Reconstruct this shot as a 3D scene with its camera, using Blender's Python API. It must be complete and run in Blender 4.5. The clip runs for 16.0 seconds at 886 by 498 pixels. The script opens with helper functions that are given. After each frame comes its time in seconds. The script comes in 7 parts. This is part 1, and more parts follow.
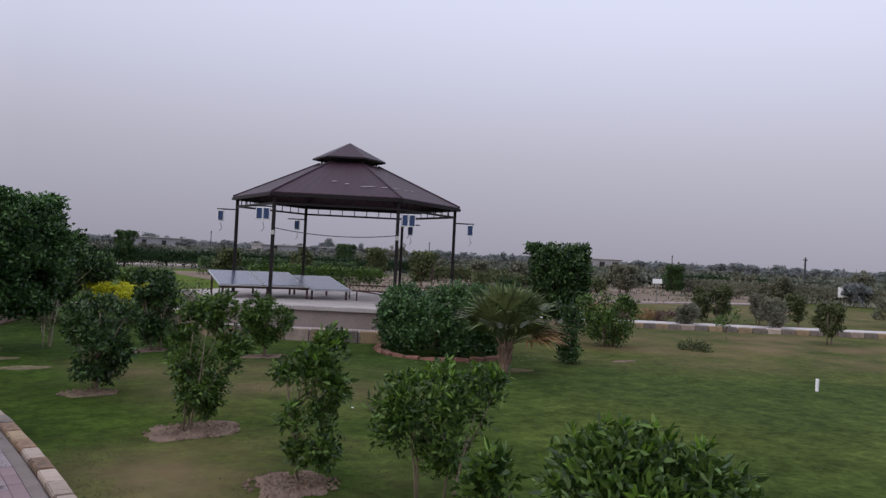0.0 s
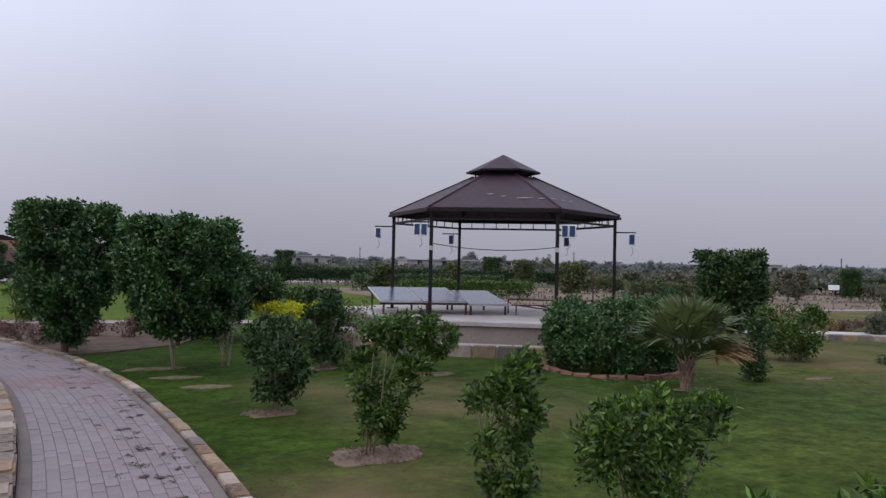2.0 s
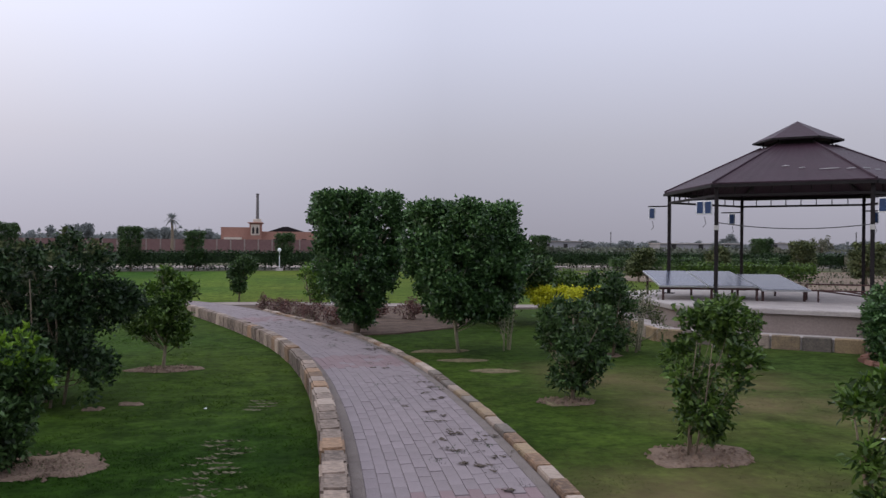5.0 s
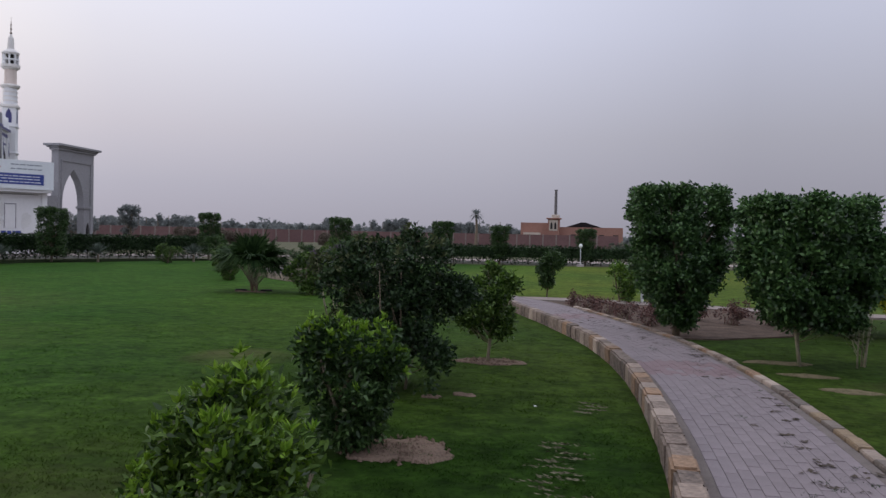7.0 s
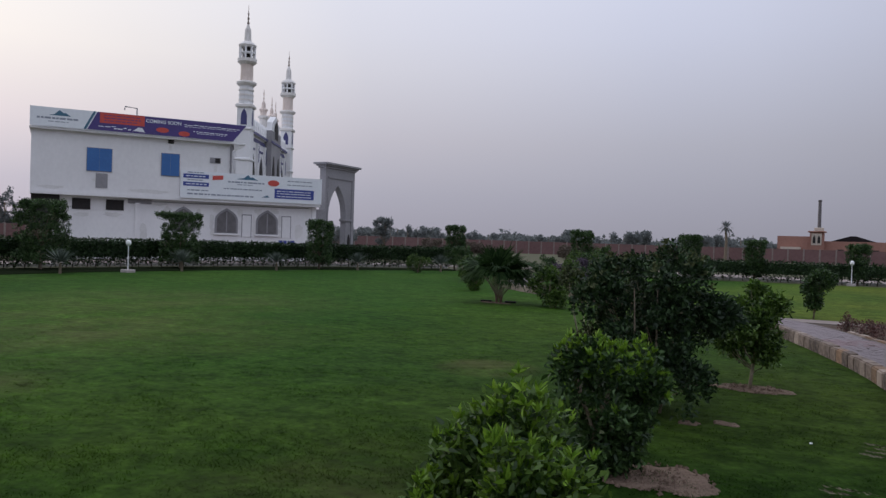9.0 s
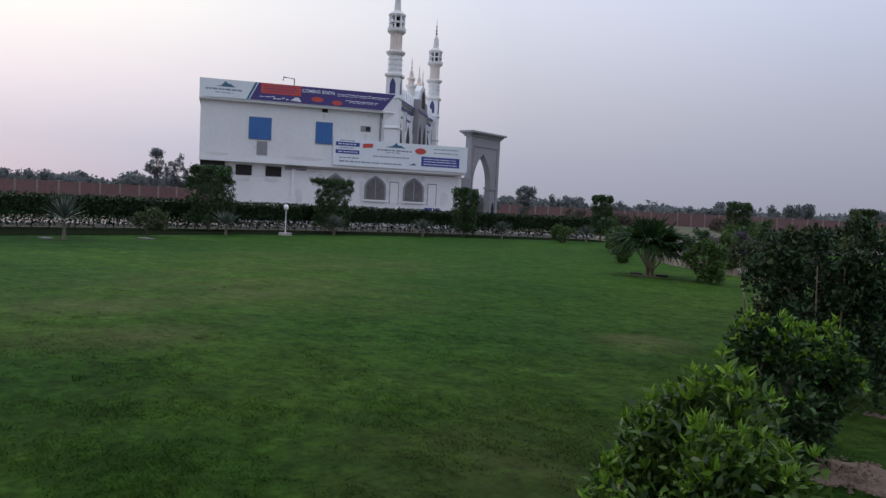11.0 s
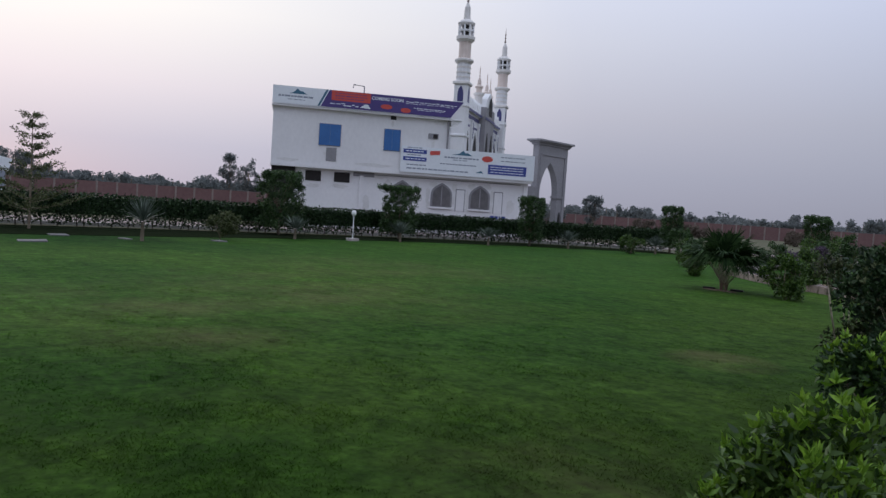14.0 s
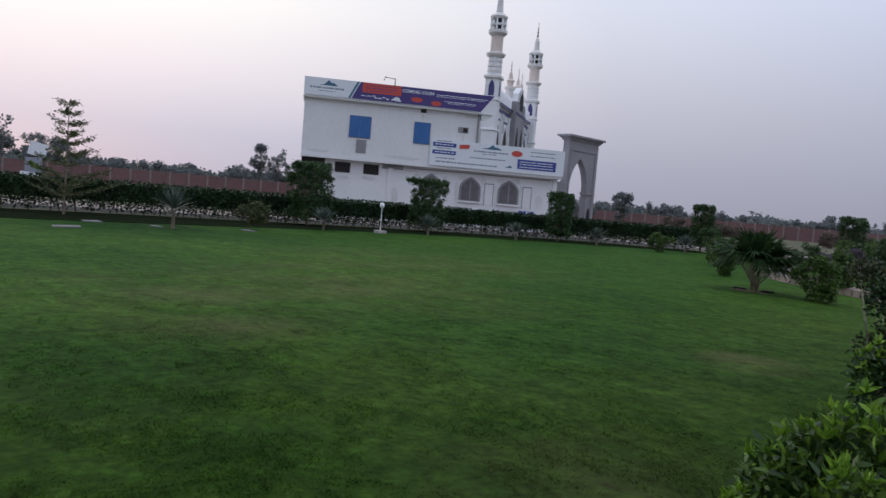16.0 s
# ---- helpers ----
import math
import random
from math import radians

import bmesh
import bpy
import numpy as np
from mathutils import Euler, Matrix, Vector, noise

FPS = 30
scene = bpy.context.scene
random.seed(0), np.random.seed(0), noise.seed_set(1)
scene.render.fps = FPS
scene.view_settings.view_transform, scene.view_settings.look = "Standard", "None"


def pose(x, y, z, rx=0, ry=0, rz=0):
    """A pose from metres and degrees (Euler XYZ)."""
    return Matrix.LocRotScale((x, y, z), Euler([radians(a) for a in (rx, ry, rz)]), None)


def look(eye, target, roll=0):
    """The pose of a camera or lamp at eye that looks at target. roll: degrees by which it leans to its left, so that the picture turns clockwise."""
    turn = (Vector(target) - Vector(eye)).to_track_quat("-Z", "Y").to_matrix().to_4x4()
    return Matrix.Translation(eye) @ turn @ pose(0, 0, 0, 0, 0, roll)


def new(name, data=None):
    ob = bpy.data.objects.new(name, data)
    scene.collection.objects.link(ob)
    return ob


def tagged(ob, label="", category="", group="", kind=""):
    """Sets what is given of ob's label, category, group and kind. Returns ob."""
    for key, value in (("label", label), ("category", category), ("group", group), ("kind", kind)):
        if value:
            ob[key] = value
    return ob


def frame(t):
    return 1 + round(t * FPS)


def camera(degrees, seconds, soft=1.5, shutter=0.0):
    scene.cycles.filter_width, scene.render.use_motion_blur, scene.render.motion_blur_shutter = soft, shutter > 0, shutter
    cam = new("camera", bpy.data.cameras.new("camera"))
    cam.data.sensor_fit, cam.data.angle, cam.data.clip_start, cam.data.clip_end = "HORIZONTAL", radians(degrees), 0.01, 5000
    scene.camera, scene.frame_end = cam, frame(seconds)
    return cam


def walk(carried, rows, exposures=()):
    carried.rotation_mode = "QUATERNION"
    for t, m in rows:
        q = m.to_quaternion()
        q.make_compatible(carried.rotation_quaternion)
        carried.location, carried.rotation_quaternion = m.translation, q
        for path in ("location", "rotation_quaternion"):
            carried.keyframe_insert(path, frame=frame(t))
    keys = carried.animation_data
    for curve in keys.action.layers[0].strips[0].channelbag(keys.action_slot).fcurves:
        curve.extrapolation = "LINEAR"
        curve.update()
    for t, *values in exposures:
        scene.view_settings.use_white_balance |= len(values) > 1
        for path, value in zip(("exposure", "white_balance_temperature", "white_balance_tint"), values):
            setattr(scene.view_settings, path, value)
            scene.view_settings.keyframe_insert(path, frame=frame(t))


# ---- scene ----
cam = camera(60.5, 16.0, 1.4, 0.1)
PATH = [
    (0, (0.531, -0.129, 1.554), (1.732, 1.471, 1.5722), 2.8),
    (0.5, (0.523, 0.027, 1.564), (1.699, 1.645, 1.5682), 1.6),
    (1, (0.418, 0.129, 1.579), (1.601, 1.742, 1.5912), 0.6),
    (1.5, (0.406, 0.219, 1.573), (1.443, 1.929, 1.5432), 1.2),
    (2, (0.456, 0.363, 1.569), (1.34, 2.157, 1.6052), 1.2),
    (2.5, (0.464, 0.453, 1.565), (1.242, 2.295, 1.5982), 0.8),
    (3, (0.41, 0.579, 1.55), (1.287, 2.376, 1.5592), 1.1),
    (5.5, (0.048, 1.01, 1.517), (0.111, 3.009, 1.5292), 1.1),
    (6, (-0.068, 1.08, 1.534), (-0.164, 3.076, 1.6062), 1.7),
    (6.5, (-0.173, 1.148, 1.545), (-0.41, 3.134, 1.5502), -0.2),
    (7, (-0.213, 1.225, 1.53), (-0.704, 3.164, 1.4972), 1.2),
    (7.5, (-0.197, 1.293, 1.545), (-0.891, 3.169, 1.5312), 1.9),
    (8, (-0.228, 1.343, 1.529), (-1.087, 3.149, 1.4922), 1.3),
    (8.5, (-0.311, 1.313, 1.555), (-1.284, 3.06, 1.5462), 2.8),
    (9, (-0.359, 1.215, 1.561), (-1.421, 2.91, 1.5432), 1.8),
    (9.5, (-0.454, 1.203, 1.549), (-1.613, 2.832, 1.4932), 2.6),
    (10, (-0.49, 1.217, 1.543), (-1.76, 2.758, 1.4402), 3.4),
    (12.5, (-0.709, 1.232, 1.544), (-2.121, 2.643, 1.4104), 2.9),
    (13, (-0.728, 1.154, 1.54), (-2.21, 2.487, 1.3784), 3.5),
    (13.5, (-0.721, 1.15, 1.554), (-2.258, 2.424, 1.4354), 2.8),
    (14, (-0.685, 1.226, 1.548), (-2.155, 2.578, 1.4444), 3.8),
    (14.5, (-0.648, 1.27, 1.558), (-2.053, 2.693, 1.5074), 3.2),
    (15, (-0.631, 1.283, 1.561), (-2.005, 2.735, 1.4914), 3.6),
    (15.5, (-0.67, 1.308, 1.55), (-2.016, 2.784, 1.4564), 4.6),
    (16, (-0.694, 1.263, 1.553), (-2.211, 2.561, 1.4274), 4.9),
]
walk(cam, [(t, look(eye, target, roll)) for t, eye, target, roll in PATH],
     exposures=[(0, 0.58, 6560, 12), (1, 0.63, 6510, 10), (3, 0.64, 6500, 10), (5.5, 0.58, 6640, 10), (6, 0.44, 6580, 10), (7, 0.34, 6600, 10), (8, 0.22, 6560, 10), (9, 0.16, 6470, 9),
                (10, 0.20, 6300, 8), (12.5, 0.25, 6180, 8), (13.5, 0.25, 6180, 8), (14.5, 0.11, 6150, 8), (15.2, 0.18, 6150, 8), (16, 0.24, 6180, 8)])

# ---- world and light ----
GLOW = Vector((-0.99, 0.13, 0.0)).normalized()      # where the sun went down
world = bpy.data.worlds.new("dusk_sky")
scene.world = world
world.use_nodes = True
wt = world.node_tree
wt.nodes.clear()


def wnode(kind, **kw):
    n = wt.nodes.new(kind)
    for k, v in kw.items():
        n.inputs[k].default_value = v
    return n


w_out = wnode("ShaderNodeOutputWorld")
w_bg = wnode("ShaderNodeBackground", Strength=1.0)
w_co = wnode("ShaderNodeTexCoord")
w_sep = wnode("ShaderNodeSeparateXYZ")
w_ramp = wnode("ShaderNodeValToRGB")
w_dot = wnode("ShaderNodeVectorMath")
w_dot.operation = "DOT_PRODUCT"
w_dot.inputs[1].default_value = GLOW
w_glow = wnode("ShaderNodeValToRGB")
w_mix = wnode("ShaderNodeMix")
w_mix.data_type, w_mix.blend_type = "RGBA", "MIX"
w_warm = wnode("ShaderNodeValToRGB")
w_sky = wnode("ShaderNodeTexSky")
w_sky.sky_type, w_sky.sun_disc = "NISHITA", False
w_sky.sun_elevation, w_sky.sun_rotation = radians(2.0), math.atan2(GLOW.x, GLOW.y)
w_sum = wnode("ShaderNodeMix")
w_sum.data_type, w_sum.blend_type = "RGBA", "ADD"
w_sum.inputs[0].default_value = 0.004


def ramp(node, stops):
    e = node.color_ramp.elements
    while len(e) > 1:
        e.remove(e[-1])
    e[0].position, e[0].color = stops[0][0], (*stops[0][1], 1)
    for p, c in stops[1:]:
        e.new(p).color = (*c, 1)


ramp(w_ramp, [(0.0, (0.292, 0.29, 0.351)), (0.05, (0.337, 0.337, 0.412)), (0.13, (0.416, 0.42, 0.503)),
              (0.26, (0.565, 0.59, 0.735)), (0.42, (0.70, 0.74, 0.925)), (1.0, (1.13, 1.2, 1.38))])
ramp(w_warm, [(0.0, (0.328, 0.315, 0.387)), (0.06, (0.40, 0.38, 0.449)), (0.13, (0.60, 0.53, 0.55)),
              (0.22, (0.775, 0.705, 0.645)), (0.40, (0.875, 0.83, 0.76)), (1.0, (1.13, 1.2, 1.37))])
ramp(w_glow, [(0.0, (0, 0, 0)), (0.4, (0.05, 0.05, 0.05)), (0.7, (0.30, 0.30, 0.30)), (0.9, (0.75, 0.75, 0.75)), (1.0, (1, 1, 1))])
w_side = wnode("ShaderNodeValToRGB")
w_turn = wnode("ShaderNodeMapRange")
w_turn.inputs["From Min"].default_value = -1.0
ramp(w_side, [(q, (v, v, v)) for q, v in ((0.0, 0.53), (0.3, 0.49), (0.5, 0.475), (0.65, 0.585), (0.75, 0.622), (0.85, 0.655), (0.93, 0.735), (1.0, 0.865))])
w_level = wnode("ShaderNodeMath")
w_level.operation = "MULTIPLY"
w_level.inputs[1].default_value = 1.5
wt.links.new(w_dot.outputs["Value"], w_turn.inputs["Value"])
wt.links.new(w_turn.outputs[0], w_side.inputs[0])
wt.links.new(w_side.outputs[0], w_level.inputs[0])
wt.links.new(w_level.outputs[0], w_bg.inputs["Strength"])
L = wt.links.new
L(w_co.outputs["Generated"], w_sep.inputs[0])
L(w_sep.outputs["Z"], w_ramp.inputs[0])
L(w_sep.outputs["Z"], w_warm.inputs[0])
L(w_co.outputs["Generated"], w_dot.inputs[0])
L(w_dot.outputs["Value"], w_glow.inputs[0])
L(w_glow.outputs[0], w_mix.inputs[0])
L(w_ramp.outputs[0], w_mix.inputs[6])
L(w_warm.outputs[0], w_mix.inputs[7])
L(w_mix.outputs[2], w_sum.inputs[6])
L(w_sky.outputs[0], w_sum.inputs[7])
L(w_sum.outputs[2], w_bg.inputs[0])
L(w_bg.outputs[0], w_out.inputs[0])
sun = new("sun", bpy.data.lights.new("sun", "SUN"))
sun.data.energy, sun.data.angle, sun.data.color = 0.25, radians(25), (1.0, 0.86, 0.74)
sun.matrix_world = look(GLOW * 50 + Vector((0, 0, 14)), (0, 0, 0))


# ---- materials ----
def material(name, dark, light, scale=8.0, rough=0.8, fine=60.0, bump=0.0, metal=0.0, island=0.0, obj=0.0,
             through_light=0.0, contrast=0.5, spec=0.5, stretch=None):
    """Two-scale mottled surface between two base colours."""
    m = bpy.data.materials.new(name)
    m.use_nodes = True
    nt = m.node_tree
    b = nt.nodes["Principled BSDF"]
    b.inputs["Roughness"].default_value, b.inputs["Metallic"].default_value = rough, metal
    b.inputs["Specular IOR Level"].default_value = spec
    co = nt.nodes.new("ShaderNodeTexCoord")
    src = co.outputs["Object"]
    if stretch:
        mp = nt.nodes.new("ShaderNodeMapping")
        mp.inputs["Scale"].default_value = stretch
        nt.links.new(src, mp.inputs[0])
        src = mp.outputs[0]
    n1, n2 = nt.nodes.new("ShaderNodeTexNoise"), nt.nodes.new("ShaderNodeTexNoise")
    n1.inputs["Scale"].default_value, n2.inputs["Scale"].default_value = scale, fine
    n1.inputs["Detail"].default_value, n2.inputs["Detail"].default_value = 5, 4
    for n in (n1, n2):
        nt.links.new(src, n.inputs["Vector"])
    mix = nt.nodes.new("ShaderNodeMath")
    mix.operation = "MULTIPLY_ADD"
    mix.inputs[1].default_value = 0.45
    nt.links.new(n2.outputs["Fac"], mix.inputs[0])
    sc = nt.nodes.new("ShaderNodeMath")
    sc.operation = "MULTIPLY"
    sc.inputs[1].default_value = 0.55
    nt.links.new(n1.outputs["Fac"], sc.inputs[0])
    nt.links.new(sc.outputs[0], mix.inputs[2])
    fac = mix.outputs[0]
    for amount, kind, socket in ((island, "ShaderNodeNewGeometry", "Random Per Island"), (obj, "ShaderNodeObjectInfo", "Random")):
        if amount:
            g = nt.nodes.new(kind)
            a = nt.nodes.new("ShaderNodeMath")
            a.operation = "MULTIPLY_ADD"
            a.inputs[1].default_value = amount
            nt.links.new(g.outputs[socket], a.inputs[0])
            s2 = nt.nodes.new("ShaderNodeMath")
            s2.operation = "SUBTRACT"
            s2.inputs[1].default_value = amount / 2
            nt.links.new(fac, s2.inputs[0])
            nt.links.new(s2.outputs[0], a.inputs[2])
            fac = a.outputs[0]
    r = nt.nodes.new("ShaderNodeValToRGB")
    ramp(r, [(0.5 - contrast / 2, dark), (0.5 + contrast / 2, light)])
    nt.links.new(fac, r.inputs[0])
    nt.links.new(r.outputs[0], b.inputs["Base Color"])
    if bump:
        bp = nt.nodes.new("ShaderNodeBump")
        bp.inputs["Strength"].default_value, bp.inputs["Distance"].default_value = bump, 0.02
        nt.links.new(n2.outputs["Fac"], bp.inputs["Height"])
        nt.links.new(bp.outputs[0], b.inputs["Normal"])
    if through_light:
        tr = nt.nodes.new("ShaderNodeBsdfTranslucent")
        nt.links.new(r.outputs[0], tr.inputs[0])
        ms = nt.nodes.new("ShaderNodeMixShader")
        ms.inputs[0].default_value = through_light
        nt.links.new(b.outputs[0], ms.inputs[1])
        nt.links.new(tr.outputs[0], ms.inputs[2])
        nt.links.new(ms.outputs[0], nt.nodes["Material Output"].inputs["Surface"])
    return m


def plain(name, c, rough=0.6, metal=0.0, k=0.8, scale=5.0, bump=0.0):
    return material(name, tuple(v * k for v in c), c, scale, rough, 40, bump, metal)


def lawn_material(m):
    nt = m.node_tree
    b = nt.nodes["Principled BSDF"]
    green = b.inputs["Base Color"].links[0].from_socket
    users = [ln.to_socket for ln in green.links]
    geo = nt.nodes.new("ShaderNodeTexCoord").outputs["Object"]
    big = nt.nodes.new("ShaderNodeTexNoise")
    big.inputs["Scale"].default_value, big.inputs["Detail"].default_value = 0.8, 6
    nt.links.new(geo, big.inputs["Vector"])
    # broad drifts of yellower and deeper green, then fine clumps
    for scale, detail, lo, hi, low_tint, high_tint in ((0.17, 3, 0.38, 0.62, (0.80, 0.88, 0.86, 1), (1.24, 1.08, 1.05, 1)), (2.2, 5, 0.32, 0.68, (0.76, 0.78, 0.76, 1), (1.22, 1.20, 1.22, 1)), (5.5, 6, 0.34, 0.66, (0.72, 0.74, 0.72, 1), (1.24, 1.22, 1.24, 1)),
                                                       (16.0, 5, 0.30, 0.70, (0.68, 0.70, 0.68, 1), (1.30, 1.28, 1.30, 1))):
        drift = nt.nodes.new("ShaderNodeTexNoise")
        drift.inputs["Scale"].default_value, drift.inputs["Detail"].default_value = scale, detail
        nt.links.new(geo, drift.inputs["Vector"])
        span = nt.nodes.new("ShaderNodeMapRange")
        span.inputs["From Min"].default_value, span.inputs["From Max"].default_value = lo, hi
        nt.links.new(drift.outputs["Fac"], span.inputs["Value"])
        hue = nt.nodes.new("ShaderNodeMix")
        hue.data_type = "RGBA"
        hue.inputs[6].default_value, hue.inputs[7].default_value = low_tint, high_tint
        nt.links.new(span.outputs[0], hue.inputs[0])
        tint = nt.nodes.new("ShaderNodeMix")
        tint.data_type, tint.blend_type = "RGBA", "MULTIPLY"
        tint.inputs[0].default_value = 1.0
        nt.links.new(green, tint.inputs[6])
        nt.links.new(hue.outputs[2], tint.inputs[7])
        green = tint.outputs[2]
    # darker grass, with shade along the hedge painted in: x, y, reach, strength
    for x, y, reach, k in ((-4.6, 3.4, 2.5, 0.75), (-7.2, 3.2, 2.6, 0.7), (-2.6, 5.0, 1.6, 0.5), (-0.7, 6.2, 2.7, 0.75), (-8.5, 5.5, 1.8, 0.3), (-25.5, 9.0, 7.0, 1.0), (-27, 19, 4.5, 0.8), (-24.5, 28, 4.0, 0.6), (-3.4, 6.6, 1.6, 0.35), (-8.5, 13.0, 3.0, 0.35)):
        d = nt.nodes.new("ShaderNodeVectorMath")
        d.operation = "DISTANCE"
        d.inputs[1].default_value = (x, y, 0)
        nt.links.new(geo, d.inputs[0])
        wob = nt.nodes.new("ShaderNodeMath")
        wob.operation = "MULTIPLY_ADD"
        wob.inputs[1].default_value = reach * 1.4
        nt.links.new(big.outputs["Fac"], wob.inputs[0])
        nt.links.new(d.outputs["Value"], wob.inputs[2])
        mr = nt.nodes.new("ShaderNodeMapRange")
        mr.inputs["From Min"].default_value, mr.inputs["From Max"].default_value = reach * 1.75, reach * 0.8
        mr.inputs["To Max"].default_value = k
        nt.links.new(wob.outputs[0], mr.inputs["Value"])
        deep = nt.nodes.new("ShaderNodeMix")
        deep.data_type, deep.blend_type = "RGBA", "MULTIPLY"
        deep.inputs[7].default_value = (0.33, 0.56, 0.37, 1)
        nt.links.new(mr.outputs[0], deep.inputs[0])
        nt.links.new(green, deep.inputs[6])
        green = deep.outputs[2]
    total = None
    # worn, dry places in the turf: x, y, reach, strength
    for x, y, reach, k in ((2.3, 4.7, 1.8, 0.92), (4.3, 8.0, 2.2, 0.75), (3.0, 9.4, 1.4, 0.6), (16.5, 8.4, 6.0, 0.9), (13.0, 9.3, 4.5, 0.8), (28, 15, 13.0, 0.8),
                           (-4.9, 9.6, 0.75, 0.75), (-8.6, 4.8, 1.5, 0.28), (-11, 5.6, 3.2, 0.24), (-12, 8.5, 4.5, 0.28), (-3.2, 4.9, 1.5, 0.2), (-15, 13, 5.0, 0.22)):
        d = nt.nodes.new("ShaderNodeVectorMath")
        d.operation = "DISTANCE"
        d.inputs[1].default_value = (x, y, 0)
        nt.links.new(geo, d.inputs[0])
        mr = nt.nodes.new("ShaderNodeMapRange")
        mr.inputs["From Min"].default_value, mr.inputs["From Max"].default_value = reach, reach * 0.2
        mr.inputs["To Max"].default_value = k
        nt.links.new(d.outputs["Value"], mr.inputs["Value"])
        if total:
            mx = nt.nodes.new("ShaderNodeMath")
            mx.operation = "MAXIMUM"
            nt.links.new(total, mx.inputs[0])
            nt.links.new(mr.outputs[0], mx.inputs[1])
            total = mx.outputs[0]
        else:
            total = mr.outputs[0]
    sh = nt.nodes.new("ShaderNodeMapRange")
    sh.inputs["From Min"].default_value, sh.inputs["From Max"].default_value = 0.30, 0.70
    nt.links.new(big.outputs["Fac"], sh.inputs["Value"])
    mul = nt.nodes.new("ShaderNodeMath")
    mul.operation = "MULTIPLY"
    nt.links.new(total, mul.inputs[0])
    nt.links.new(sh.outputs[0], mul.inputs[1])
    xyz = nt.nodes.new("ShaderNodeSeparateXYZ")
    nt.links.new(geo, xyz.inputs[0])
    # the open lawn beyond the shrubs is greener than the strip by the footpath
    open_x = nt.nodes.new("ShaderNodeMapRange")
    open_x.inputs["From Min"].default_value, open_x.inputs["From Max"].default_value = -2.0, -11.0
    nt.links.new(xyz.outputs["X"], open_x.inputs["Value"])
    greener = nt.nodes.new("ShaderNodeMix")
    greener.data_type, greener.blend_type = "RGBA", "MULTIPLY"
    greener.inputs[7].default_value = (0.94, 1.35, 1.08, 1)
    nt.links.new(open_x.outputs[0], greener.inputs[0])
    nt.links.new(green, greener.inputs[6])
    green = greener.outputs[2]
    # the pavilion side is thinner and paler
    part_x = nt.nodes.new("ShaderNodeMapRange")
    part_x.inputs["From Min"].default_value, part_x.inputs["From Max"].default_value = 2.5, 8.0
    nt.links.new(xyz.outputs["X"], part_x.inputs["Value"])
    thin = nt.nodes.new("ShaderNodeMix")
    thin.data_type, thin.blend_type = "RGBA", "MULTIPLY"
    thin.inputs[7].default_value = (1.5, 1.18, 1.8, 1)
    # the lawn behind the side path is lush and yellow green
    masks = []
    for socket, lo, hi in ((xyz.outputs["Y"], 18.6, 20.2), (xyz.outputs["X"], -9.0, -5.0)):
        g = nt.nodes.new("ShaderNodeMapRange")
        g.inputs["From Min"].default_value, g.inputs["From Max"].default_value = lo, hi
        nt.links.new(socket, g.inputs["Value"])
        masks.append(g.outputs[0])
    lush = nt.nodes.new("ShaderNodeMath")
    lush.operation = "MULTIPLY"
    nt.links.new(masks[0], lush.inputs[0])
    nt.links.new(masks[1], lush.inputs[1])
    rich = nt.nodes.new("ShaderNodeMix")
    rich.data_type, rich.blend_type = "RGBA", "MULTIPLY"
    rich.inputs[7].default_value = (2.15, 1.78, 1.8, 1)
    nt.links.new(lush.outputs[0], rich.inputs[0])
    nt.links.new(green, rich.inputs[6])
    keep = nt.nodes.new("ShaderNodeMath")
    keep.operation = "SUBTRACT"
    keep.use_clamp = True
    nt.links.new(part_x.outputs[0], keep.inputs[0])
    nt.links.new(lush.outputs[0], keep.inputs[1])
    green = rich.outputs[2]
    nt.links.new(keep.outputs[0], thin.inputs[0])
    nt.links.new(green, thin.inputs[6])
    green = thin.outputs[2]
    dry = nt.nodes.new("ShaderNodeMix")
    dry.data_type = "RGBA"
    dry.inputs[7].default_value = (0.17, 0.115, 0.07, 1)
    nt.links.new(mul.outputs[0], dry.inputs[0])
    nt.links.new(green, dry.inputs[6])
    for socket in users:
        nt.links.new(dry.outputs[2], socket)
    return m


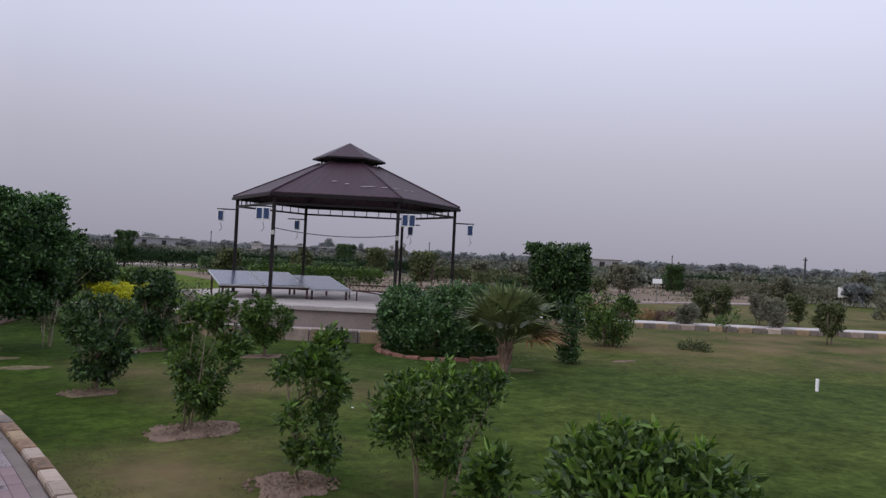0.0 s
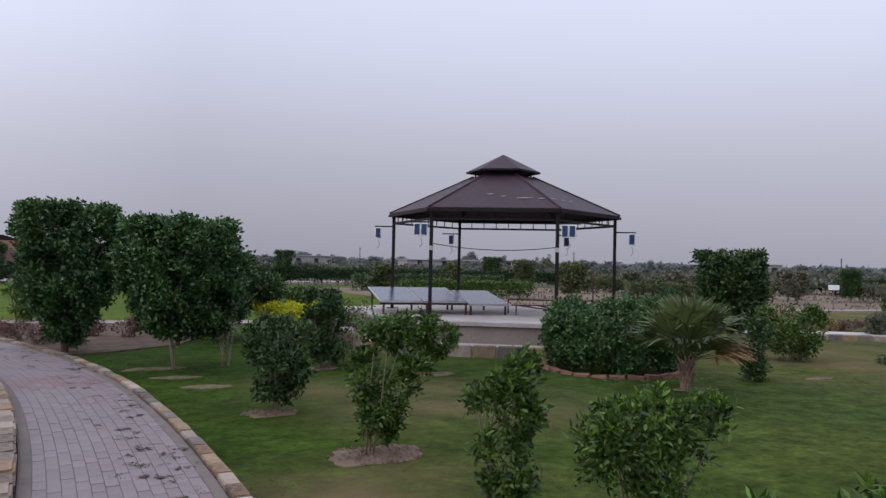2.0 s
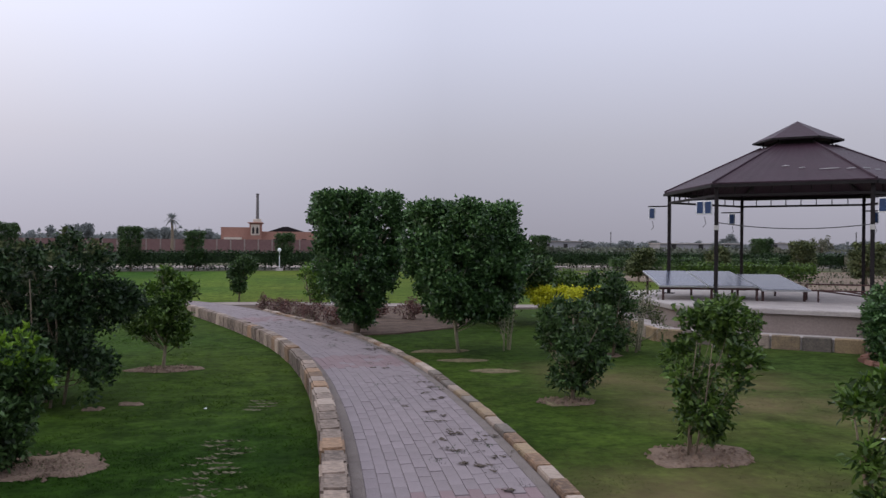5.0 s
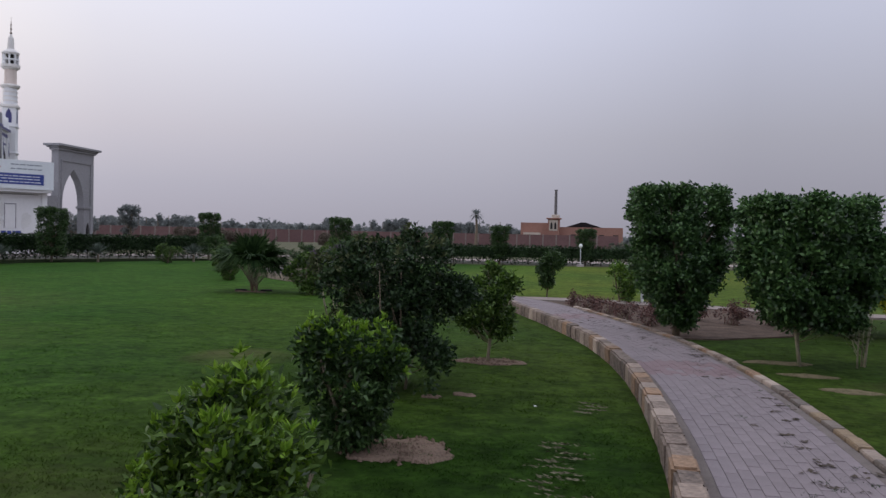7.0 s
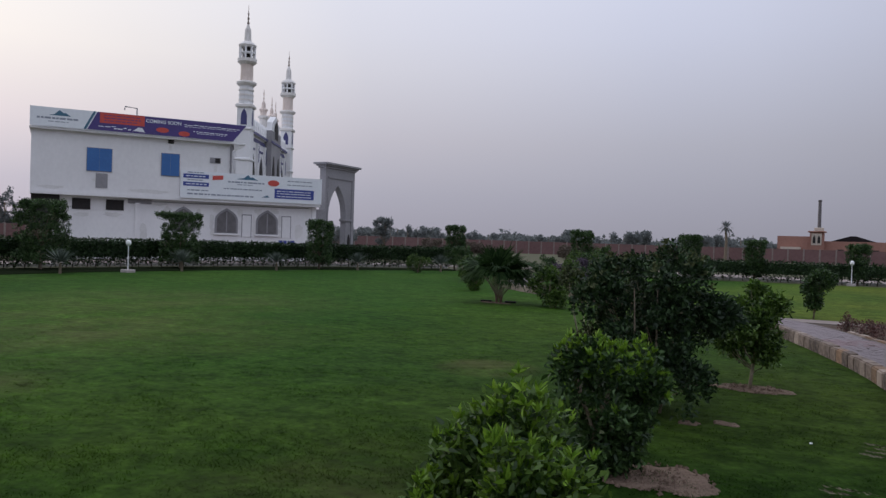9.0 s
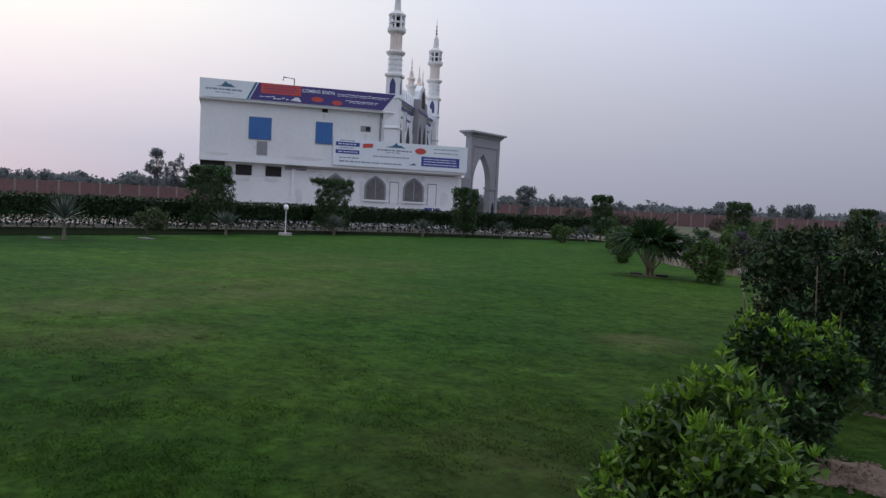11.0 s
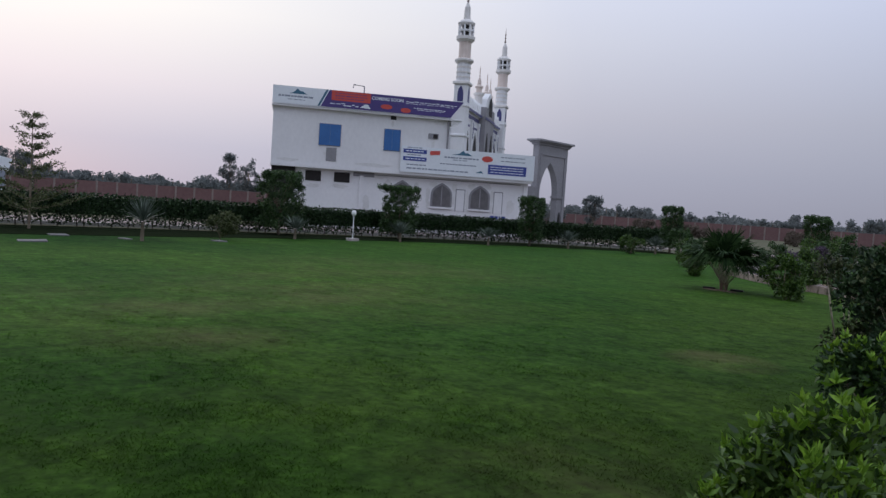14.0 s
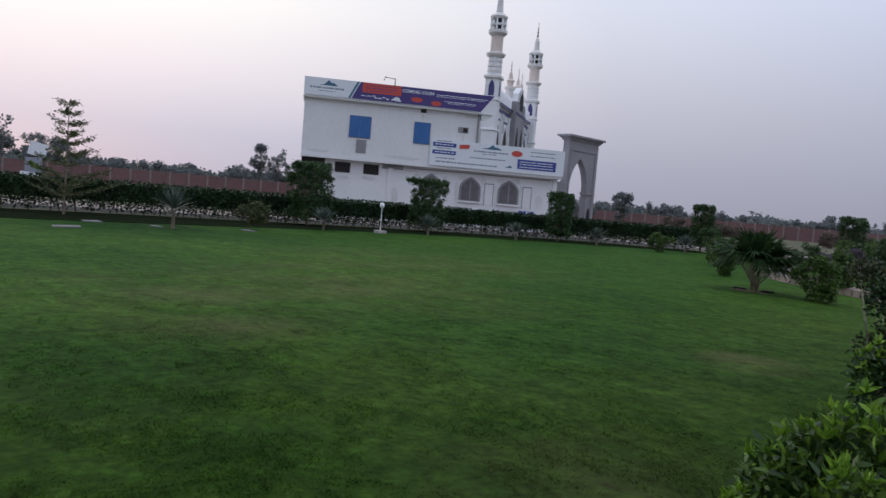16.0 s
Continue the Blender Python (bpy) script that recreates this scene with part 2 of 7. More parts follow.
M = {
    "lawn": lawn_material(material("lawn_grass", (0.0215, 0.0425, 0.0062), (0.0445, 0.0790, 0.0122), 0.9, 0.95, 6, 0.9, spec=0.05, contrast=0.5)),
    "blade": lawn_material(material("grass_blade", (0.0300, 0.0580, 0.0085), (0.0650, 0.1150, 0.0175), 0.9, 0.9, 6, island=0.5, through_light=0.3, spec=0.06, contrast=0.5)),
    "blade_pale": material("thin_grass_blade", (0.034, 0.050, 0.012), (0.088, 0.100, 0.030), 0.7, 0.9, 30, island=0.3, through_light=0.25, spec=0.15),
    "leaf_lime": material("young_leaf", (0.084, 0.176, 0.012), (0.215, 0.358, 0.036), 2.2, 0.5, 9, island=0.7, through_light=0.25, spec=0.3),
    "leaf_dark": material("leaf_dark", (0.0145, 0.036, 0.0105), (0.072, 0.135, 0.038), 1.5, 0.45, 9, island=0.75, through_light=0.18, spec=0.36),
    "leaf_bush": material("clipped_bush_leaf", (0.018, 0.050, 0.016), (0.092, 0.185, 0.055), 1.5, 0.42, 9, island=0.7, through_light=0.18, spec=0.4),
    # leaf colour darkened to carry the shade within dense growth
    "leaf_shaded": material("shaded_leaf", (0.008, 0.021, 0.008), (0.041, 0.078, 0.027), 1.5, 0.5, 9, island=0.8, through_light=0.15, spec=0.25),
    "leaf_mid": material("leaf_mid", (0.022, 0.050, 0.010), (0.110, 0.190, 0.034), 1.5, 0.45, 9, island=0.75, through_light=0.22, spec=0.36),
    "leaf_fresh": material("leaf_fresh", (0.024, 0.066, 0.007), (0.130, 0.240, 0.028), 2.2, 0.45, 9, island=0.8, through_light=0.22, spec=0.45),
    "leaf_olive": material("leaf_olive", (0.040, 0.056, 0.022), (0.135, 0.155, 0.066), 2.0, 0.6, 9, island=0.7, through_light=0.18, spec=0.25),
    "leaf_palm": material("palm_leaf", (0.048, 0.074, 0.026), (0.165, 0.205, 0.080), 2.0, 0.5, 9, island=0.6, through_light=0.15, spec=0.4),
    "leaf_palm_dark": material("dark_palm_leaf", (0.012, 0.030, 0.009), (0.045, 0.085, 0.026), 2.0, 0.7, 9, island=0.6, through_light=0.12, spec=0.12),
    "leaf_plum": material("plum_leaf", (0.060, 0.046, 0.070), (0.145, 0.110, 0.155), 2.0, 0.7, 9, island=0.5, through_light=0.15, spec=0.15),
    # dull leaf, paled in its colour for evening haze over the middle distance
    "leaf_dull_haze": material("dull_haze_leaf", (0.105, 0.108, 0.076), (0.225, 0.225, 0.170), 1.2, 0.8, 9, island=0.4, through_light=0.2, spec=0.1),
    "leaf_grey": material("leaf_grey", (0.065, 0.085, 0.070), (0.145, 0.175, 0.145), 2.0, 0.6, 9, island=0.5, through_light=0.15, spec=0.3),
    "leaf_yellow": material("leaf_yellow", (0.38, 0.40, 0.02), (0.75, 0.72, 0.04), 3.0, 0.5, 9, island=0.6, through_light=0.3),
    "leaf_red": material("leaf_red", (0.07, 0.035, 0.035), (0.18, 0.085, 0.07), 3.0, 0.6, 9, island=0.6, through_light=0.2),
    "leaf_brown": material("leaf_brown", (0.16, 0.09, 0.035), (0.34, 0.20, 0.08), 3.0, 0.7, 9, island=0.6, through_light=0.2),
    # brown scrub leaf with distance haze mixed into its colour
    "leaf_brown_haze": material("brown_haze_leaf", (0.115, 0.092, 0.075), (0.20, 0.165, 0.135), 0.6, 0.9, 3, island=0.3, spec=0.1, through_light=0.2),
    "leaf_dusk": material("dull_olive_leaf", (0.020, 0.030, 0.012), (0.080, 0.098, 0.040), 2.0, 0.6, 9, island=0.7, through_light=0.18, spec=0.2),
    # these two far leaf colours are greyed and paled to paint distance haze
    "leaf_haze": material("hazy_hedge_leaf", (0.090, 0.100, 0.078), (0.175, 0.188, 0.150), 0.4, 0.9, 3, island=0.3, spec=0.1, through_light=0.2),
    "leaf_far_haze": material("leaf_far_haze", (0.150, 0.165, 0.165), (0.23, 0.250, 0.252), 0.15, 0.9, 2, island=0.15, spec=0.1, through_light=0.35),
    "bark": material("bark", (0.10, 0.075, 0.05), (0.30, 0.24, 0.18), 14, 0.9, 80, 0.6, stretch=(1, 1, 0.3)),
    "palm_bark": material("palm_bark", (0.10, 0.065, 0.05), (0.34, 0.23, 0.17), 20, 0.9, 80, 0.8),
    # near-black soil and turf colour that paints in shade beside the hedge
    "soil_shaded": material("shaded_soil", (0.006, 0.010, 0.005), (0.024, 0.030, 0.016), 3, 0.95, 40, 1.0, spec=0.0),
    "soil_dark": material("dark_dirt", (0.03, 0.022, 0.018), (0.10, 0.075, 0.055), 8, 0.95, 60),
    "soil_bed": material("planting_soil", (0.050, 0.036, 0.030), (0.175, 0.125, 0.100), 4, 0.95, 28, 1.0, spec=0.1, contrast=0.4),
    "soil_pale": material("dry_pale_soil", (0.070, 0.062, 0.034), (0.25, 0.205, 0.13), 9, 0.95, 45, 1.0, spec=0.1),
    "soil": material("soil", (0.09, 0.062, 0.047), (0.27, 0.195, 0.152), 5, 0.95, 45, 1.0, spec=0.1),
    "paver": material("concrete_paver", (0.150, 0.122, 0.130), (0.250, 0.208, 0.222), 2.2, 0.85, 70, 0.35, obj=0.16, contrast=0.6),
    "paver_red": material("faded_red_paver", (0.150, 0.100, 0.106), (0.245, 0.172, 0.184), 2.2, 0.85, 70, 0.35, obj=0.16, contrast=0.6),
    "joint": material("joint_sand", (0.095, 0.078, 0.072), (0.205, 0.168, 0.155), 6, 0.95, 90, 0.5),
    "kerb": material("kerb_concrete", (0.065, 0.048, 0.041), (0.32, 0.245, 0.20), 11, 0.9, 34, 0.9, obj=0.25, contrast=0.42),
    "kerb_yellow": material("worn_yellow_paint", (0.13, 0.095, 0.07), (0.40, 0.285, 0.165), 7, 0.8, 45, 0.5, obj=0.2),
    "kerb_rust": material("rust_tinted_concrete", (0.09, 0.058, 0.042), (0.34, 0.215, 0.135), 11, 0.9, 34, 0.9, obj=0.25, contrast=0.42),
    "kerb_black": material("worn_black_paint", (0.075, 0.064, 0.058), (0.24, 0.195, 0.165), 7, 0.8, 45, 0.5, obj=0.2),
    "kerb_pale": material("faded_kerb_paint", (0.22, 0.17, 0.14), (0.46, 0.37, 0.31), 7, 0.85, 40, 0.5, obj=0.3),
    "dry_earth": material("dry_earth", (0.10, 0.076, 0.058), (0.25, 0.19, 0.15), 0.35, 0.95, 5, 0.3, spec=0.1),
    "straw": material("dry_straw", (0.065, 0.062, 0.038), (0.17, 0.155, 0.105), 5, 0.9, 40, island=0.5, spec=0.1),
    "concrete": material("concrete", (0.28, 0.245, 0.24), (0.50, 0.445, 0.43), 2, 0.85, 30, 0.4),
    "concrete_dark": material("dull_concrete", (0.17, 0.135, 0.122), (0.32, 0.26, 0.24), 1.5, 0.85, 30, 0.4),
    "brick": material("brick_edging", (0.13, 0.06, 0.045), (0.30, 0.145, 0.105), 6, 0.9, 40, 0.6, obj=0.3),
    "roof": material("roof_sheet", (0.027, 0.0135, 0.021), (0.050, 0.025, 0.039), 2.5, 0.55, 30, 0.25, spec=0.2),
    "roof_pale": material("faded_roof_sheet", (0.30, 0.28, 0.30), (0.5, 0.48, 0.5), 1.2, 0.4, 30, 0.1),
    "steel": material("dark_painted_steel", (0.008, 0.006, 0.007), (0.020, 0.016, 0.018), 4, 0.6, 40, 0.1, spec=0.2),
    "steel_red": material("rust_red_steel", (0.030, 0.012, 0.011), (0.085, 0.030, 0.027), 4, 0.6, 40, 0.2),
    "cell": material("lamp_cell", (0.012, 0.03, 0.09), (0.025, 0.06, 0.16), 2, 0.25, 20),
    "panel": material("solar_cell", (0.045, 0.052, 0.09), (0.075, 0.088, 0.135), 2, 0.22, 20, spec=0.45),
    "lattice": material("grey_lattice", (0.09, 0.085, 0.09), (0.19, 0.18, 0.185), 3, 0.8, 25),
    "alu": plain("aluminium_frame", (0.55, 0.56, 0.58), 0.4, 0.8),
    "white": material("white_paint", (0.72, 0.72, 0.74), (0.86, 0.86, 0.88), 0.8, 0.7, 20, 0.05),
    "white_wall": material("whitewashed_wall", (0.735, 0.725, 0.74), (0.86, 0.85, 0.86), 0.5, 0.85, 6, 0.1, stretch=(1, 1, 0.65)),
    "grey_wall": material("grey_plaster", (0.22, 0.215, 0.23), (0.34, 0.33, 0.35), 0.5, 0.85, 8, 0.1),
    "stained": material("stained_plaster", (0.60, 0.59, 0.59), (0.80, 0.79, 0.785), 1.5, 0.9, 14, 0.2),
    "pale_stone": material("cream_tile", (0.66, 0.63, 0.61), (0.82, 0.79, 0.77), 1.5, 0.7, 12),
    "peach": material("peach_tile", (0.62, 0.51, 0.46), (0.80, 0.70, 0.64), 1.5, 0.7, 12),
    "blue": material("blue_tile", (0.035, 0.035, 0.13), (0.07, 0.07, 0.22), 2, 0.5, 12),
    "pane_blue": material("blue_window_film", (0.030, 0.11, 0.33), (0.05, 0.18, 0.46), 1.2, 0.3, 10),
    "dark": material("dark_opening", (0.012, 0.010, 0.010), (0.035, 0.03, 0.03), 2, 0.8, 10),
    "red_wall": material("red_brick_wall", (0.128, 0.068, 0.069), (0.215, 0.125, 0.121), 0.25, 0.9, 3.0, 0.1),
    "kiln": material("pink_brick", (0.26, 0.125, 0.098), (0.38, 0.205, 0.160), 0.2, 0.9, 3.0),
    "cream": plain("cream_plaster", (0.62, 0.54, 0.46), 0.85, k=0.75, scale=0.6),
    "banner_purple": material("purple_print", (0.050, 0.035, 0.16), (0.085, 0.055, 0.24), 0.5, 0.5, 6),
    "banner_white": material("white_print", (0.72, 0.75, 0.79), (0.86, 0.89, 0.93), 0.4, 0.5, 6),
    "banner_red": material("red_print", (0.50, 0.055, 0.045), (0.66, 0.10, 0.075), 0.5, 0.5, 6),
    "banner_blue": material("blue_print", (0.025, 0.045, 0.24), (0.045, 0.075, 0.34), 0.5, 0.5, 6),
    "banner_grey": plain("grey_print", (0.30, 0.33, 0.40), 0.5),
    "banner_teal": plain("teal_print", (0.06, 0.17, 0.26), 0.5),
    "far_ground": material("dry_far_ground", (0.055, 0.062, 0.035), (0.135, 0.125, 0.08), 0.05, 0.95, 0.6, spec=0.1),
    "track": material("pale_track", (0.34, 0.31, 0.31), (0.52, 0.48, 0.48), 0.8, 0.9, 14, 0.2),
    "lime": plain("lime_wash", (0.50, 0.48, 0.47), 0.9, k=0.7, scale=3),
    "globe": plain("opal_globe", (0.85, 0.85, 0.86), 0.25, k=0.95),
    "wire": plain("black_cable", (0.04, 0.04, 0.045), 0.6),
    "twig": material("pale_twig", (0.20, 0.17, 0.12), (0.42, 0.37, 0.28), 14, 0.9, 60),
}


# ---- builders ----
def mesh_from(name, verts, faces, mat, smooth=False):
    me = bpy.data.meshes.new(name)
    me.from_pydata([tuple(v) for v in verts], [], faces)
    me.materials.append(mat)
    if smooth:
        me.polygons.foreach_set("use_smooth", [True] * len(me.polygons))
    me.update()
    return me


def soup(name, co, mat, sides=4):
    """A mesh of loose faces, from an array of corners (n * sides, 3)."""
    n = len(co) // sides
    me = bpy.data.meshes.new(name)
    me.vertices.add(len(co))
    me.vertices.foreach_set("co", np.asarray(co, np.float32).ravel())
    me.loops.add(n * sides)
    me.loops.foreach_set("vertex_index", np.arange(n * sides, dtype=np.int32))
    me.polygons.add(n)
    me.polygons.foreach_set("loop_start", np.arange(0, n * sides, sides, dtype=np.int32))
    me.materials.append(mat)
    me.update(calc_edges=True)
    return me


def finish(bm, name, mat, smooth=False):
    me = bpy.data.meshes.new(name)
    bm.normal_update()
    bm.to_mesh(me)
    bm.free()
    me.materials.append(mat)
    if smooth:
        me.polygons.foreach_set("use_smooth", [True] * len(me.polygons))
    return me


def thing(name, label, category, at=(0, 0, 0), turn=0.0, group="", kind=""):
    ob = new(name)
    ob.matrix_basis = pose(*at, 0, 0, turn)
    return tagged(ob, label, category, group, kind)


def part(name, bm, mat, parent, label="", smooth=False):
    me = bm if isinstance(bm, bpy.types.Mesh) else finish(bm, name, M[mat], smooth)
    ob = new(name, me)
    ob.parent = parent
    if label:
        ob["label"] = label
    return ob


def box(bm, x0, x1, y0, y1, z0, z1, bevel=0.0, m=None):
    r = bmesh.ops.create_cube(bm, size=1.0)
    for v in r["verts"]:
        v.co = Vector(((x0 + x1) / 2 + v.co.x * (x1 - x0), (y0 + y1) / 2 + v.co.y * (y1 - y0), (z0 + z1) / 2 + v.co.z * (z1 - z0)))
    if m is not None:
        bmesh.ops.transform(bm, matrix=m, verts=r["verts"])
    if bevel:
        es = list({e for v in r["verts"] for e in v.link_edges})
        bmesh.ops.bevel(bm, geom=es, offset=bevel, segments=1, affect="EDGES")
    return bm


def boxm(x0, x1, y0, y1, z0, z1, bevel=0.0):
    return box(bmesh.new(), x0, x1, y0, y1, z0, z1, bevel)


def tube(bm, pts, radii, sides=7):
    rings = []
    for i, (p, r) in enumerate(zip(pts, radii)):
        p = Vector(p)
        d = (Vector(pts[min(i + 1, len(pts) - 1)]) - Vector(pts[max(i - 1, 0)])).normalized()
        a = d.orthogonal().normalized()
        b = d.cross(a)
        rings.append([bm.verts.new(p + r * (math.cos(k * math.tau / sides) * a + math.sin(k * math.tau / sides) * b)) for k in range(sides)])
    for q, s in zip(rings, rings[1:]):
        for k in range(sides):
            bm.faces.new((q[k], q[(k + 1) % sides], s[(k + 1) % sides], s[k]))
    bm.faces.new(rings[0][::-1])
    bm.faces.new(rings[-1])
    return bm


def lathe(bm, profile, sides=16, phase=0.0, centre=(0, 0)):
    """Rings (radius, z) from bottom to top."""
    rings = [[bm.verts.new((centre[0] + r * math.cos(phase + k * math.tau / sides), centre[1] + r * math.sin(phase + k * math.tau / sides), z))
              for k in range(sides)] for r, z in profile]
    for q, s in zip(rings, rings[1:]):
        for k in range(sides):
            bm.faces.new((q[k], q[(k + 1) % sides], s[(k + 1) % sides], s[k]))
    bm.faces.new(rings[0][::-1])
    bm.faces.new(rings[-1])
    return bm


def unit(a):
    return a / np.maximum(np.linalg.norm(a, axis=1, keepdims=True), 1e-9)


def leaf_cards(rng, base, way, length, width, droop=0.22, sides=4):
    """Folded, pointed leaves on a bent midrib: four corners each, or six for a fuller blade."""
    n = len(base)
    way = unit(way)
    ref = unit(rng.normal(size=(n, 3)) + np.array([0, 0, 0.4]))
    side = unit(np.cross(way, ref))
    up = unit(np.cross(side, way))
    ln = (length * rng.uniform(0.65, 1.25, (n, 1)))
    wd = (width * rng.uniform(0.75, 1.15, (n, 1))) * 0.5
    tip = base + way * ln - up * ln * droop
    if sides == 4:
        mid = base + way * ln * 0.5 + up * ln * 0.06
        fold = up * wd * 0.5
        return np.stack([base, mid + side * wd + fold, tip, mid - side * wd + fold], axis=1).reshape(-1, 3)
    fold = up * wd * 0.45
    a = base + way * ln * 0.30 + up * ln * 0.04
    b = base + way * ln * 0.66 - up * ln * droop * 0.3
    return np.stack([base, a + side * wd * 0.9 + fold, b + side * wd * 0.8 + fold, tip, b - side * wd * 0.8 + fold, a - side * wd * 0.9 + fold], axis=1).reshape(-1, 3)


def mild(rng, shape):
    """Normal deviates without the far tails."""
    return np.clip(rng.normal(size=shape), -1.7, 1.7)


def crown_mesh(seed, mat, sample, clumps, per, leaf, width, spread=0.09, rosette=0.55, sides=4):
    """Leaves in clumps. sample(rng, n) gives clump centres and the way each faces."""
    rng = np.random.default_rng(seed)
    c, out = sample(rng, clumps)
    k = np.repeat(np.arange(len(c)), per)
    way = unit(out[k] * rosette + rng.normal(size=(len(k), 3)) * 0.62 + np.array([0, 0, 0.18]))
    base = c[k] + mild(rng, (len(k), 3)) * spread * np.array([1, 1, 0.85])
    return soup("crown", leaf_cards(rng, base, way, leaf, width, sides=sides), M[mat], sides), c


def blob(height, width, low, flat=0.0, top=1.0, foot=0.35, ragged=0.12, lean=(0, 0), fill=0.55, square=0.0):
    """Sampler of an uneven crown from z=low to height. top and foot: how wide it is there against its widest; flat: how clipped its top is."""
    def sample(rng, n):
        u = rng.random(n)
        if flat:
            u = np.where(rng.random(n) < (0.14 if square else 0.06), rng.uniform(0.94, 1.0, n), u)
        shape = np.where(u < 0.5, foot + (1 - foot) * np.sin(np.clip(u * 2, 0, 1) * np.pi / 2), 1 - (1 - top) * ((u - 0.5) * 2) ** 2)
        a = rng.random(n) * 2 * np.pi
        lob = 1 + ragged * (np.sin(3 * a + 5 * u + rng.random() * 6) + 0.7 * np.sin(5 * a - 7 * u + rng.random() * 6)) + mild(rng, n) * ragged * 0.5
        r = width / 2 * shape * lob * np.where(rng.random(n) < fill, 1.0, np.sqrt(rng.random(n)))
        r = r * (1 + square * (np.minimum(1 / np.maximum(np.abs(np.cos(a)), np.abs(np.sin(a))), 1.35) - 1))
        z = low + (height - low) * u
        edge = r / (width / 2 * np.maximum(shape, 0.05))
        if not flat:
            z = z - (height - low) * 0.10 * edge ** 2 * u
        p = np.stack([r * np.cos(a) + lean[0] * u, r * np.sin(a) + lean[1] * u, z + mild(rng, n) * 0.015 * height], axis=1)
        o = np.stack([np.cos(a) * edge, np.sin(a) * edge, (u - 0.35) * 1.3], axis=1)
        return p, o
    return sample


def puffs(sample, lobes, size, lid=None, uneven=0.05):
    """Gathers the clumps on the outsides of small heads of foliage, with shaded gaps between them."""
    def gathered(rng, n):
        p, o = sample(rng, lobes)
        rad = size * rng.uniform(0.55, 1.4, lobes)
        k = rng.choice(lobes, n, p=rad ** 2 / np.sum(rad ** 2))
        d = unit(mild(rng, (n, 3)) + o[k] * 0.45 + np.array([0, 0, 0.15]))
        q = p[k] + d * (rad[k] * rng.random(n) ** 0.3)[:, None]
        if lid is not None:
            q[:, 2] = np.minimum(q[:, 2], lid - uneven * 0.6 + uneven * np.sin(3 * p[k, 0] / size + p[k, 1]) * np.sin(2.3 * p[k, 1] / size) * 0.6 + mild(rng, n) * 0.02)
        q[:, 2] = np.maximum(q[:, 2], 0.03)
        return q, d + o[k] * 0.25
    return gathered


def woody(seed, height, low, stems, spread, c, mat="bark", thick=0.018, limbs=14, lean=(0, 0)):
    """Stems from the ground that fork into limbs towards some of the clumps."""
    rng = np.random.default_rng(seed + 77)
    bm = bmesh.new()
    for s in range(stems):
        a = rng.random() * math.tau
        foot = Vector((math.cos(a), math.sin(a), 0)) * (0.03 + 0.02 * stems) * (stems > 1)
        topv = Vector((math.cos(a), math.sin(a), 0)) * spread * (0.35 if stems > 1 else 0.1) + Vector((lean[0], lean[1], height * 0.70))
        mid = foot.lerp(topv, 0.5) + Vector(rng.normal(size=3)) * 0.02
        pts = [foot + Vector((0, 0, -0.05)), foot.lerp(mid, 0.6) + Vector((0, 0, low * 0.1)), mid, topv]
        tube(bm, pts, [thick * 1.25, thick, thick * 0.75, thick * 0.35], 7)
        for i in rng.integers(0, len(c), limbs // stems + 1):
            tgt = Vector(c[i])
            t = min(max((tgt.z * 0.62) / max(height, 0.1), 0.15), 0.85)
            start = foot.lerp(mid, min(1, t * 2)) if t < 0.5 else mid.lerp(topv, t * 2 - 1)
            bend = start.lerp(tgt, 0.5) + Vector((0, 0, -0.04 * height))
            tube(bm, [start, bend, tgt], [thick * 0.5, thick * 0.36, thick * 0.14], 5)
    return bm


def plant(name, label, x, y, height, width, low, mat="leaf_mid", clumps=220, per=14, leaf=0.07, wide=0.03, stems=1, seed=1, category="shrub",
          group="", thick=0.018, bark="bark", spread=0.06, turn=0.0, lobes=0, shoots=0, sides=4, puff=0.0, rosette=0.55, tips="leaf_fresh", **shape):
    ob = thing(name, label, category, (x, y, 0), turn, group)
    lobes = lobes or 26
    size = puff or 0.13 * width
    spread = min(spread, 0.035) if not puff else spread
    inner = max(width - 1.5 * size - leaf, width * 0.35)
    flat_top = shape.get("flat", 0)
    lid = height - leaf * 0.35 if flat_top else None
    sample = blob(height - size * (0.5 if flat_top else 0.9) - leaf * 0.3, inner, low + size * 0.8, **shape)
    sample = puffs(sample, lobes, size, lid, 0.02 if shape.get("square") else 0.09)
    me, c = crown_mesh(seed, mat, sample, clumps, per, leaf, wide, spread, rosette, sides=sides)
    part("trunk", woody(seed, height, low, stems, min(width, 0.9), c, bark, thick, lean=shape.get("lean", (0, 0))), bark, ob, smooth=True)
    part("crown", me, mat, ob)
    if shoots:
        rs = np.random.default_rng(seed + 900)
        rank = np.argsort(-(c[:, 2] + rs.normal(size=len(c)) * 0.12 * height + 0.15 * np.hypot(c[:, 0], c[:, 1])))[:shoots]
        k = np.repeat(rank, 9)
        way = rs.normal(size=(len(k), 3)) * 0.6 + np.array([0, 0, 0.9])
        at_tip = c[k] + np.repeat(rs.normal(size=(len(rank), 3)) * 0.03 + np.array([0, 0, spread * 0.9]), 9, axis=0)
        part("new_growth", soup("new_growth", leaf_cards(rs, at_tip, way, leaf * 1.05, wide * 0.9, 0.1, 6), M[tips], 6), tips, ob, "bright green young leaves")["kind"] = "stuff"
    return ob


